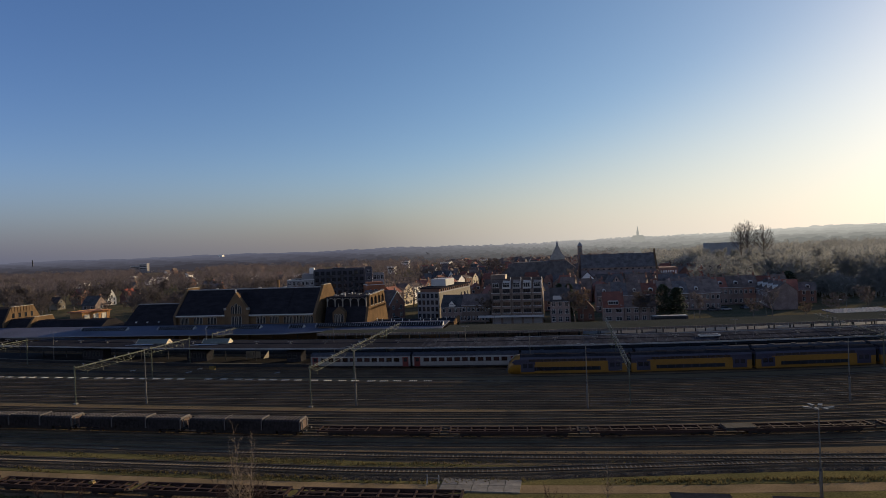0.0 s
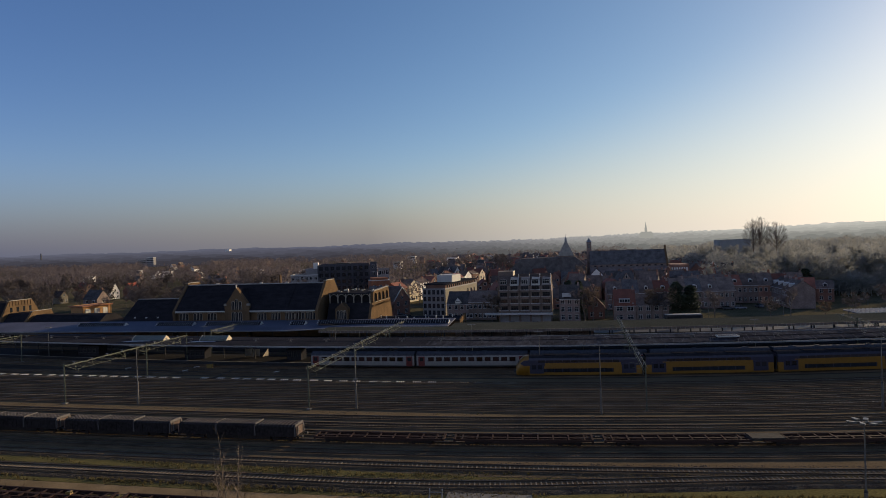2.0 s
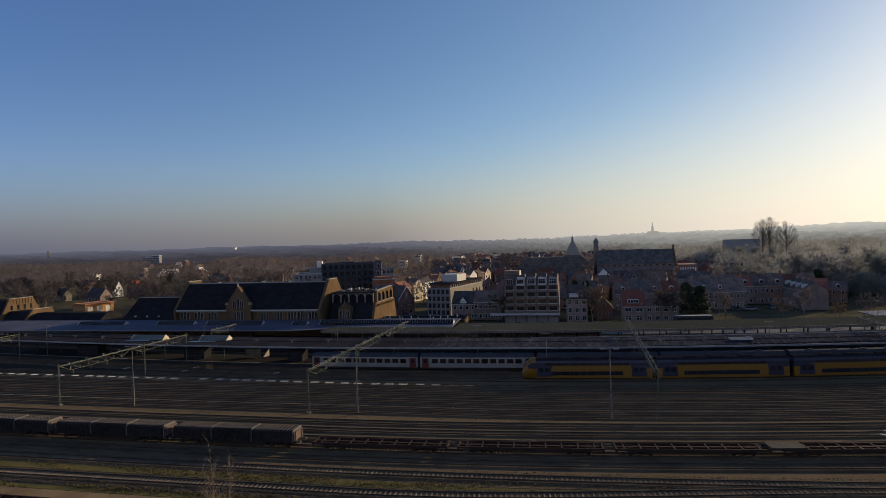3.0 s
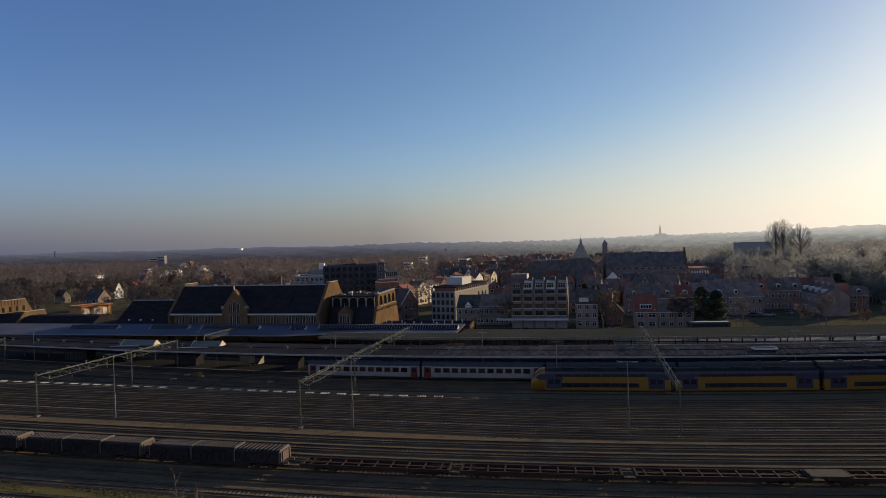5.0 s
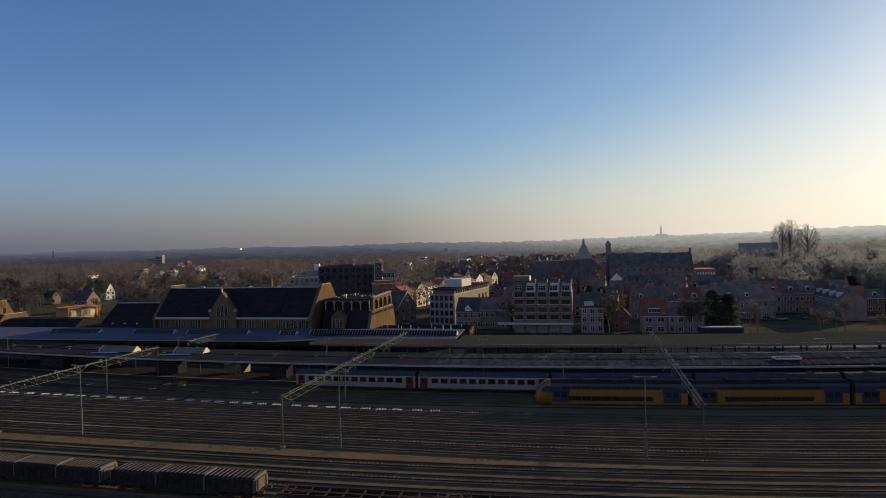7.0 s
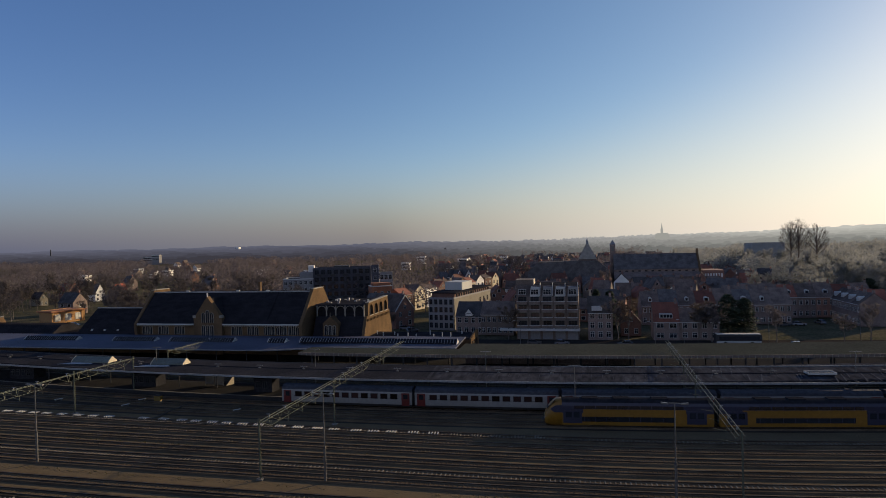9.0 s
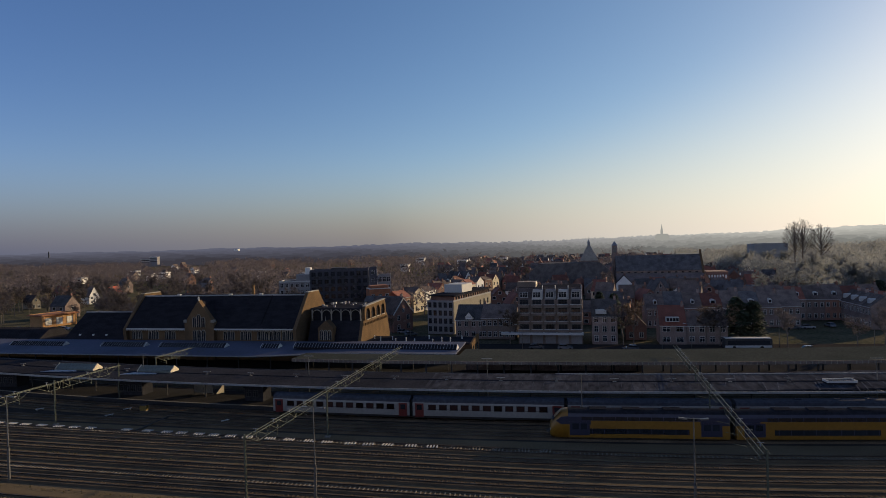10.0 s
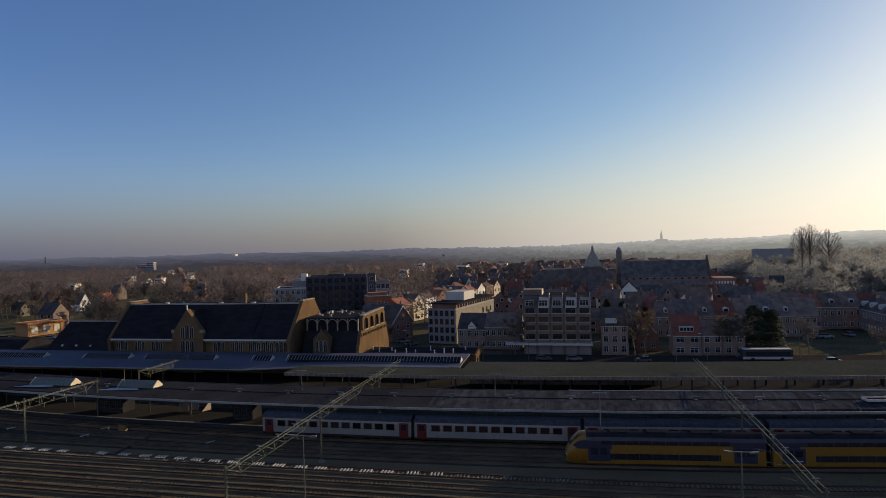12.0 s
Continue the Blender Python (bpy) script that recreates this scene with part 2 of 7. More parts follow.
mat("frost", (0.4, 0.41, 0.44), 0.8, vary=0.25, scale=1.0, grain=3.0, tint=(0.25, 0.26, 0.29))
mat("frost_thin", (0.1, 0.104, 0.118), 0.95, vary=0.4, scale=2.0, grain=2.5, tint=(0.055, 0.057, 0.065), bump=0.0, spec=0.0)
mat("bark", (0.17, 0.14, 0.115), 0.95, vary=0.3, scale=2.0, grain=6.0)
mat("birch_bark", (0.22, 0.165, 0.115), 0.85, vary=0.35, scale=4.0, grain=5.0, tint=(0.12, 0.09, 0.065))
mat("twigs", (0.13, 0.112, 0.108), 0.95, vary=0.3, scale=0.6, grain=2.0, bump=0.0, spread=0.35, through_light=0.3)
mat("twigs_pale", (0.1934, 0.1411, 0.1008), 0.95, vary=0.3, scale=0.6, grain=2.0, bump=0.0, spread=0.25, through_light=0.3)
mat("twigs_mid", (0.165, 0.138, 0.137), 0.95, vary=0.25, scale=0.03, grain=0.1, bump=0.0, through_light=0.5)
# pale grey stands in for the haze over the eastern trees
mat("twigs_hazed", (0.28, 0.287, 0.272), 0.95, vary=0.12, scale=0.03, grain=0.1, bump=0.0, through_light=0.5)
mat("conifer", (0.049, 0.07, 0.0392), 0.9, vary=0.35, scale=0.8, grain=3.0, bump=0.0)
mat("weeds", (0.15, 0.12, 0.05), 0.95, vary=0.3, scale=1.0, grain=4.0, bump=0.0, through_light=0.4, spread=0.0)
mat("planks_grey", (0.06, 0.056, 0.05), 0.9, vary=0.3, scale=2.0, grain=6.0, spec=0.1)
mat("blind", (0.6, 0.58, 0.5), 0.5, vary=0.1, scale=1.0, grain=3.0, bump=0.0)
mat("car_paint", (0.25, 0.26, 0.28), 0.25, 0.3, vary=0.05, bump=0.0, spread=0.7, spec=0.5)
mat("rubber", (0.02, 0.02, 0.02), 0.8, vary=0.1, bump=0.0)
mat("sign_white", (0.38, 0.37, 0.34), 0.5, vary=0.05, bump=0.0)
mat("lead", (0.242, 0.253, 0.264), 0.55, 0.3, vary=0.2, scale=1.0, grain=3.0)

# from the nearest row to the farthest, the haze in the glow gets paler
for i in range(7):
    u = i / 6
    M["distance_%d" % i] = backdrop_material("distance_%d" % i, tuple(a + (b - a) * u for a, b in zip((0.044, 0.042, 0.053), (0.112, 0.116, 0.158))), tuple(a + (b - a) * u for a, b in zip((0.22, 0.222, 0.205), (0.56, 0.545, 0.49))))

# ---- mesh helpers ----
class Shape:
    """Collects vertices and faces of one mesh."""
    def __init__(self):
        self.v, self.f = [], []

    def add(self, verts, faces):
        o = len(self.v)
        self.v += [tuple(p) for p in verts]
        self.f += [tuple(i + o for i in f) for f in faces]
        return self

    def box(self, x0, x1, y0, y1, z0, z1):
        v = [(x, y, z) for z in (z0, z1) for x, y in ((x0, y0), (x1, y0), (x1, y1), (x0, y1))]
        return self.add(v, [(3, 2, 1, 0), (4, 5, 6, 7), (0, 1, 5, 4), (1, 2, 6, 5), (2, 3, 7, 6), (3, 0, 4, 7)])

    def prism(self, poly, axis, a, b):
        """A polygon in the plane across axis (x: y,z; y: x,z; z: x,y), pushed from a to b."""
        def place(p, t):
            return {"x": (t, p[0], p[1]), "y": (p[0], t, p[1]), "z": (p[0], p[1], t)}[axis]
        n = len(poly)
        v = [place(p, a) for p in poly] + [place(p, b) for p in poly]
        f = [tuple(range(n))[::-1], tuple(range(n, 2 * n))] + [(i, (i + 1) % n, n + (i + 1) % n, n + i) for i in range(n)]
        return self.add(v, f)

    def tube(self, p, q, r, r2=None, n=6, caps=True):
        p, q = Vector(p), Vector(q)
        d = (q - p)
        if d.length < 1e-6:
            return self
        d.normalize()
        s = d.orthogonal().normalized()
        t = d.cross(s)
        r2 = r if r2 is None else r2
        v = [p + (s * math.cos(2 * math.pi * i / n) + t * math.sin(2 * math.pi * i / n)) * r for i in range(n)]
        v += [q + (s * math.cos(2 * math.pi * i / n) + t * math.sin(2 * math.pi * i / n)) * r2 for i in range(n)]
        f = [(i, (i + 1) % n, n + (i + 1) % n, n + i) for i in range(n)]
        if caps:
            f += [tuple(range(n))[::-1], tuple(range(n, 2 * n))]
        return self.add(v, f)

    def sweep(self, profile, path, closed=True):
        """Profile of (offset across, height) carried along path points (x, y, z) that run mainly along x."""
        n, k = len(profile), len(path)
        v = []
        for i, p in enumerate(path):
            a, b = Vector(path[max(0, i - 1)]), Vector(path[min(k - 1, i + 1)])
            d = (b - a)
            d.z = 0
            d.normalize()
            side = Vector((-d.y, d.x, 0))
            v += [Vector(p) + side * o + Vector((0, 0, h)) for o, h in profile]
        f = []
        m = n if closed else n - 1
        for i in range(k - 1):
            for j in range(m):
                f.append((i * n + j, (i + 1) * n + j, (i + 1) * n + (j + 1) % n, i * n + (j + 1) % n))
        if closed:
            f += [tuple(range(n)), tuple(range((k - 1) * n, k * n))[::-1]]
        return self.add(v, f)

    def mesh(self, name, smooth=False):
        me = bpy.data.meshes.new(name)
        me.from_pydata(self.v, [], self.f)
        bm = bmesh.new()
        bm.from_mesh(me)
        if len(bm.faces) < 6000:
            bmesh.ops.recalc_face_normals(bm, faces=bm.faces)
        bm.to_mesh(me)
        bm.free()
        if smooth:
            me.polygons.foreach_set("use_smooth", [True] * len(me.polygons))
        me.update()
        return me


def part(name, shape, material_key, parent=None, label="", kind="", at=None, smooth=False):
    """Link a shape (or a mesh made before) as one mesh object under a thing or a part."""
    me = shape.mesh(name, smooth) if isinstance(shape, Shape) else shape
    if not me.materials:
        me.materials.append(M[material_key])
    ob = new(name, me)
    ob.parent = parent
    if at is not None:
        ob.matrix_basis = at
    return tagged(ob, label=label, kind=kind)


def thing(name, label, category, m=None, group="", kind=""):
    ob = new(name)
    ob.empty_display_size = 0.5
    if m is not None:
        ob.matrix_basis = m
    return tagged(ob, label, category, group, kind)


def structure(name, shape, material_key, label, category=""):
    ob = part(name, shape, material_key, None)
    return tagged(ob, label, category, kind="structure")


# the lines of the yard: straight in the west, bending away in the east
def bend(x, k=0.0009, x0=-50.0):
    u = max(0.0, min(x, 60.0) - x0)
    y = k * u * u
    if x > 60:
        y += 2 * k * u * (x - 60)
    if x < -60:
        y += 0.00022 * (min(-60 - x, 60)) ** 2 + (0.0264 * (-120 - x) if x < -120 else 0)
    return y


def drift(x):
    """The station's lines: a wide bow with its hollow in front of the hall, straight beyond its ends."""
    u = max(-75.0, min(x + 55.0, 125.0))
    return 0.0008 * u * u + 0.0016 * u * (x + 55.0 - u)


XS = [x for x in range(-240, 201, 6)]

# ---- ground, yard and tracks ----
def sheet(x0, x1, y0, y1, z, nx=1, ny=1, fy=None):
    s = Shape()
    fy = fy or (lambda x: 0.0)
    xs = [x0 + (x1 - x0) * i / nx for i in range(nx + 1)]
    ys = [y0 + (y1 - y0) * j / ny for j in range(ny + 1)]
    s.v = [(x, y + fy(x), z) for y in ys for x in xs]
    w = nx + 1
    s.f = [(j * w + i, j * w + i + 1, (j + 1) * w + i + 1, (j + 1) * w + i) for j in range(ny) for i in range(nx)]
    return s


def slab(x0, x1, y0, y1, z0, z1, fy=None, nx=60):
    """A thick strip along the tracks that follows fy."""
    fy = fy or (lambda x: 0.0)
    path = [(x0 + (x1 - x0) * i / nx, fy(x0 + (x1 - x0) * i / nx), 0) for i in range(nx + 1)]
    s = Shape()
    n = 4
    for x, y, _ in path:
        s.v += [(x, y0 + y, z0), (x, y1 + y, z0), (x, y1 + y, z1), (x, y0 + y, z1)]
    for i in range(nx):
        for j in range(n):
            s.f.append((i * n + j, i * n + (j + 1) % n, (i + 1) * n + (j + 1) % n, (i + 1) * n + j))
    s.f += [(3, 2, 1, 0), tuple(nx * n + j for j in range(4))]
    return s


structure("ground", sheet(-5000, 5000, -400, 5000, -0.25, 20, 20), "earth", "brown winter earth reaching to the horizon", "ground")
structure("station_ground", slab(-420, 330, 136.02, 171, -0.22, 0.0, bend, 120), "shaded_bed", "dark stone bed between the platform tracks, shade put into its colour", "ground")
structure("yard_ground", slab(-420, 330, 80.5, 136.0, -0.22, 0.0, bend, 120), "cinder", "brown cinder and thin grass between the yard tracks", "ground")
structure("verge", slab(-420, 330, 73.6, 80.4, -0.22, -0.02, bend, 60), "verge_grass", "dry olive grass verge beside the nearest track", "grass")
structure("grass_strip", slab(-420, -14, 79.7, 81.7, -0.02, 0.03, None, 60), "verge_grass", "olive grass strip between the two nearest tracks", "grass")
structure("dirt_path", slab(-420, 330, 71.0, 73.5, -0.22, -0.03, bend, 60), "sand_path", "bare sandy service path along the yard", "path")
structure("near_ground", slab(-420, 330, 20, 70.9, -0.22, -0.04, bend, 60), "verge_grass", "rough grass in front of the yard", "grass")
structure("road", slab(-420, 400, 201, 214, -0.2, 0.0, lambda x: 0.5 * drift(min(x, 150)), 60), "asphalt", "dark asphalt street behind the station", "road")
structure("pavement", slab(-420, 400, 214.1, 226, -0.2, 0.14, lambda x: 0.5 * drift(min(x, 150)), 60), "paving", "brown paved footway in front of the houses", "pavement")


def near_track(x):
    """The nearest track swings over to its neighbour in the east."""
    u = max(0.0, min(x, -2.0) + 32.0)
    y = 0.0031 * u * u + 0.18 * max(0.0, min(x, 28.0) + 2.0) + 0.1 * max(0.0, x - 28.0)
    return y - (bend(x) if x < -60 else 0) * 0.5


def second_track(x):
    return 0.72 * bend(x)


def yard_line(x):
    """The middle tracks begin to bend farther east."""
    return bend(x, 0.0013, -25.0)


TRACKS = [  # distance, line, sleeper, from, to
    (67.0, bend, "sleeper_wood", -240, -11), (77.7, near_track, "sleeper_concrete", -240, 200), (83.6, second_track, "sleeper_concrete", -240, 200),
    (88.0, bend, "sleeper_wood", -240, 200), (92.2, bend, "sleeper_wood", -240, 200), (96.4, bend, "sleeper_wood", -240, 200),
    (100.8, bend, "sleeper_wood", -240, 200), (105.2, bend, "sleeper_wood", -240, 200), (111.7, yard_line, "sleeper_rusty", -240, 200),
    (115.2, yard_line, "sleeper_concrete", -240, 200), (119.3, yard_line, "sleeper_rusty", -240, 200), (123.6, yard_line, "sleeper_wood", -240, 200),
    (127.8, yard_line, "sleeper_wood", -240, 200), (131.8, yard_line, "sleeper_concrete", -240, 200), (138.3, bend, "sleeper_wood", -240, 200),
    (141.9, drift, "sleeper_wood", -240, 200), (146.1, drift, "sleeper_wood", -240, 200),
    (159.9, drift, "sleeper_wood", -240, 200), (164.4, drift, "sleeper_wood", -240, 200)]

sleeper_shape = Shape().prism([(-0.13, 0.0), (0.13, 0.0), (0.075, 0.16), (-0.075, 0.16)], "y", -1.28, 1.28)
RAIL = [(-0.07, 0.0), (0.07, 0.0), (0.02, 0.03), (0.02, 0.11), (0.036, 0.12), (0.036, 0.16), (-0.036, 0.16), (-0.036, 0.12), (-0.02, 0.11), (-0.02, 0.03)]


def build_track(y0, line, key, xa, xb, single=False):
    t = thing("railway_track", ("pale concrete" if key == "sleeper_concrete" else "rust-stained" if key == "sleeper_rusty" else "dark timber") + " sleepers and rusty rails in stone ballast", "railway track", group="tracks of the yard")
    xs = [x for x in XS if xa <= x <= xb]
    path = [(x, y0 + line(x), 0.0) for x in xs]
    part("ballast_bed", Shape().sweep([(-1.55, -0.02), (1.55, -0.02), (1.28, 0.25), (0.6, 0.25), (0.34, 0.17), (-0.34, 0.17), (-0.6, 0.25), (-1.28, 0.25)], path), "ballast", t, "brown stone ballast")
    for side in (-0.75, 0.75):
        part("rail", Shape().sweep([(o + side, h + 0.2) for o, h in RAIL], path), "rail_steel", t, "worn steel rail")
    rng = random.Random(int(y0 * 10))
    rest = Shape()
    x = xa
    me = None
    while x < xb:
        y = y0 + line(x) + rng.uniform(-0.05, 0.05)
        slope = (line(x + 0.5) - line(x - 0.5))
        if single and -95 < x < 60:
            if me is None:
                me = sleeper_shape.mesh("sleeper")
                me.materials.append(M[key])
            part("sleeper", me, key, t, at=pose(x, y, 0.06 + rng.uniform(-0.01, 0.01), 0, 0, math.degrees(slope) + rng.uniform(-1, 1)))
        else:
            lift = 0.05 + rng.uniform(-0.015, 0.015)
            rest.add([(px + x - py * slope, py + y, pz + lift) for px, py, pz in sleeper_shape.v], sleeper_shape.f)
        x += 0.62
    part("sleeper_run", rest, key, t, kind="stuff")
    return t


for y0, line, key, xa, xb in TRACKS:
    build_track(y0, line, key, xa, xb, single=(y0 == 77.7))

structure("stone_shoulder", Shape().sweep([(-2.9, -0.03), (-1.72, -0.03), (-1.72, 0.11), (-2.0, 0.12), (-2.7, 0.02)], [(x, 77.7 + near_track(x), 0) for x in XS]), "stone_edge", "grey crushed stone shoulder of the nearest track", "gravel")

walkboard = thing("board_walkway", "grey concrete board path laid across the tracks to the platform", "walkway")
for i in range(14):
    part("board", Shape().box(-84.2, -83.85, 133.0 + 0.8 * i, 133.79 + 0.8 * i, 0.0, 0.28), "planks_grey", walkboard)

# loose white concrete trestles set out along the third platform track
trestle = Shape()
for dy in (-0.9, -0.3, 0.3, 0.9):
    trestle.prism([(-0.55, 0.0), (0.55, 0.0), (0.5, 0.12), (-0.5, 0.12)], "x", dy * 0.8 - 0.09, dy * 0.8 + 0.09)
tmesh = trestle.mesh("crossing_timber")
tmesh.materials.append(M["sign_white"])
# greyer copy for the eastern slabs, with shade put into the colour
shaded_trestle = trestle.mesh("crossing_timber")
shaded_trestle.materials.append(M["sleeper_concrete"])
x = -190.0
rng = random.Random(5)
while x < -14:
    if not -91 < x < -88:
        tagged(part("walkway_slab", tmesh if x < -30 else shaded_trestle, "sign_white", None, at=pose(x, max(131.5, 133.0 - 0.042 * max(0.0, x + 82)) + (0.03 * (-95 - x) if x < -95 else 0.0) + (bend(x) if x > -40 else 0.0), 0.27 if x < -30 else 0.16, 0, 0, rng.uniform(-6, 6))),
               "pale concrete slats lying beside the track", "slab", "slabs along the track")
    x += rng.uniform(2.9, 4.2)

# concrete plates beside the path
plate = Shape().box(-0.97, 0.97, -0.97, 0.97, 0, 0.12)
pmesh = plate.mesh("concrete_plate")
pmesh.materials.append(M["concrete"])
hard = thing("concrete_hardstanding", "pale worn concrete plates laid in the grass", "paving", pose(-16.5, 72.3, -0.03))
for i in range(5):
    for j in range(2):
        part("concrete_plate", pmesh, "concrete", hard, at=pose(1.0 + 2.0 * i, 1.0 + 2.0 * j + 0.06 * i, 0.01 * ((i * 3 + j) % 3), 0, 0, 0.3 * ((i + j) % 3)))


# loose stones of the ballast and tufts of dry grass along the near tracks
def scatter_stones(name, count, seed, y0, line, bands, xa, xb, label, size=(0.05, 0.13)):
    rg = random.Random(seed)
    s = Shape()
    for _ in range(count):
        x = rg.uniform(xa, xb)
        lo, hi, z = rg.choice(bands)
        y = y0 + line(x) + rg.uniform(lo, hi)
        r = rg.uniform(*size)
        a, b, c = (r * rg.uniform(0.7, 1.3) for _ in range(3))
        t = rg.uniform(0, 3.1)
        ct, st_ = math.cos(t), math.sin(t)
        s.add([(x + a * ct, y + a * st_, z), (x - b * st_, y + b * ct, z), (x - a * ct, y - a * st_, z), (x + b * st_, y - b * ct, z), (x + 0.2 * r, y, z + c * 0.8)], [(0, 1, 4), (1, 2, 4), (2, 3, 4), (3, 0, 4)])
    return tagged(part(name, s, "stones", None), label, "stones", kind="stuff")


def scatter_grass(name, count, seed, line, bands, xa, xb, label, size=(0.15, 0.45)):
    rg = random.Random(seed)
    s = Shape()
    n = 0
    while n < count:
        x = rg.uniform(xa, xb)
        lo, hi = rg.choice(bands)
        y = rg.uniform(lo, hi)
        if math.sin(x * 0.31 + 2 * math.sin(y * 0.9 + x * 0.05)) + math.sin(x * 0.09 + y) < rg.uniform(-0.9, 0.9):
            continue
        n += 1
        y += line(x)
        r = rg.uniform(*size)
        for k in range(4):
            t = rg.uniform(0, 6.28)
            dx, dy = math.cos(t) * r * 0.5, math.sin(t) * r * 0.5
            s.add([(x - dy * 0.5, y + dx * 0.5, -0.03), (x + dy * 0.5, y - dx * 0.5, -0.03), (x + dx, y + dy, r * rg.uniform(0.5, 1.0))], [(0, 1, 2)])
    return tagged(part(name, s, "weeds", None), label, "grass", kind="stuff")


scatter_stones("loose_stones", 6500, 61, 77.7, near_track, [(-2.8, -1.8, 0.08), (-2.6, -1.8, 0.1), (1.0, 1.7, 0.25), (-1.7, -1.0, 0.25)], -110, 90, "loose grey ballast stones on the nearest track")
scatter_stones("loose_stones", 4000, 62, 83.6, second_track, [(-2.1, -1.0, 0.18), (1.0, 2.1, 0.18)], -110, 90, "loose grey ballast stones beside the second track")
scatter_stones("loose_stones", 5000, 63, 100.3, bend, [(-1.0, 1.0, 0.0), (4.0, 5.0, 0.0), (8.0, 9.5, 0.0), (12.0, 13.0, 0.0), (21.5, 22.6, 0.0)], -140, 100, "small stones strewn between the yard tracks", (0.04, 0.1))
scatter_grass("grass_tufts", 5000, 64, bend, [(73.4, 75.0), (74.4, 75.4), (79.6, 81.8), (79.8, 81.8), (62.0, 65.6)], -110, 80, "tufts of dry olive grass along the tracks")
scatter_grass("grass_tufts", 2600, 65, bend, [(86.8, 88.0), (94.6, 96.4), (99.8, 100.8), (108.2, 109.2), (113.0, 113.3), (121.2, 121.9)], -140, 100, "sparse dry weeds between the yard tracks", (0.1, 0.28))

# ---- rail vehicles ----
def bogie(parent, x, key="underframe", half=1.25, r=0.45):
    b = part("bogie", Shape().box(x - half - 0.35, x + half + 0.35, -1.05, -0.9, 0.45, 0.75).box(x - half - 0.35, x + half + 0.35, 0.9, 1.05, 0.45, 0.75).box(x - 0.3, x + 0.3, -1.05, 1.05, 0.5, 0.8), key, parent)
    for wx in (x - half, x + half):
        for s in (-0.75, 0.75):
            part("wheel", Shape().tube((wx, s - 0.06, r + 0.16), (wx, s + 0.06, r + 0.16), r, n=14), "rust", b)


def along(y0, line, x, length):
    """The pose of a vehicle of that length whose west end stands at x on a line."""
    a, b = Vector((x, y0 + line(x), 0)), Vector((x + length, y0 + line(x + length), 0))
    mid_ = (a + b) / 2
    return pose(mid_.x, mid_.y, 0.2, 0, 0, math.degrees(math.atan2(b.y - a.y, b.x - a.x)))


def hood_wagon(m):
    """Telescopic-hood wagon: three ribbed hoods, ends, frame and bogies; 20.4 m long."""
    w = thing("hood_wagon", "dark grey freight wagon with pale-ribbed sliding hoods on the yard track", "freight wagon", m, "parked freight wagons")
    part("underframe", Shape().box(-10.0, 10.0, -1.3, 1.3, 0.95, 1.2).box(-10.2, -10.0, -1.3, 1.3, 0.8, 1.25).box(10.0, 10.2, -1.3, 1.3, 0.8, 1.25), "underframe", w)
    prof = [(-1.45, 1.0), (-1.45, 2.48), (-1.36, 2.68), (-1.1, 2.78), (1.1, 2.78), (1.36, 2.68), (1.45, 2.48), (1.45, 1.0)]
    for k in range(3):
        xa = -9.8 + 6.6 * k
        g = 0.06 if k == 1 else 0.0
        hood = part("hood", Shape().prism([(y * (1 + g * 0.4), z + g) for y, z in prof], "x", xa, xa + 6.35), "hood_grey", w, "dark grey tarpaulin hood")
        for i in range(10):
            x = xa + 0.38 + i * 0.62
            part("rib", Shape().sweep([(-0.1, 0), (0.1, 0), (0.08, 0.035), (-0.08, 0.035)], [(x, -1.4, 2.6 + g), (x + 0.001, -1.1, 2.775 + g), (x + 0.001, 1.1, 2.775 + g), (x, 1.4, 2.6 + g)]), "hood_rib", hood, "pale roof rib")
        for i in range(7):
            x = xa + 0.5 + i * 0.9
            part("side_rib", Shape().box(x - 0.04, x + 0.04, -1.50 - g, -1.45 - g, 1.05, 2.3), "hood_grey", hood)
        part("end_arch", Shape().box(xa + 6.3, xa + 6.42, -1.5, -1.3, 1.1, 2.62 + g).box(xa + 6.3, xa + 6.42, 1.3, 1.5, 1.1, 2.62 + g).box(xa + 6.3, xa + 6.42, -1.3, 1.3, 2.52, 2.88 + g), "hood_rib", hood, "pale worn end frame")
    for s in (-1, 1):
        part("end_wall", Shape().box(s * 10.0 - 0.12, s * 10.0 + 0.02, -1.35, 1.35, 1.2, 2.55), "wagon_brown", w, "rusty end wall with pale bars")
        for y in (-0.95, 0.95):
            part("end_post", Shape().box(s * 10.08 - 0.05, s * 10.08 + 0.05, y - 0.1, y + 0.1, 1.2, 2.55), "hood_rib", w)
            part("buffer", Shape().tube((s * 10.2, y * 0.92, 1.05), (s * 10.75, y * 0.92, 1.05), 0.09, n=8).tube((s * 10.7, y * 0.92, 1.05), (s * 10.78, y * 0.92, 1.05), 0.22, n=12), "dark_steel", w)
        bogie(w, s * 7.4)
    # added dark box that keeps the low sun out beneath the wagon
    part("brake_gear", Shape().box(-5.4, 5.4, -1.0, 1.0, 0.35, 0.95), "underframe", w)
    return w


first = hood_wagon(along(92.2, bend, -63.0, 20.4))
x = -63.0 - 21.3
while x > -140:
    copy_thing(first, along(92.2, bend, x, 20.4))
    x -= 21.3


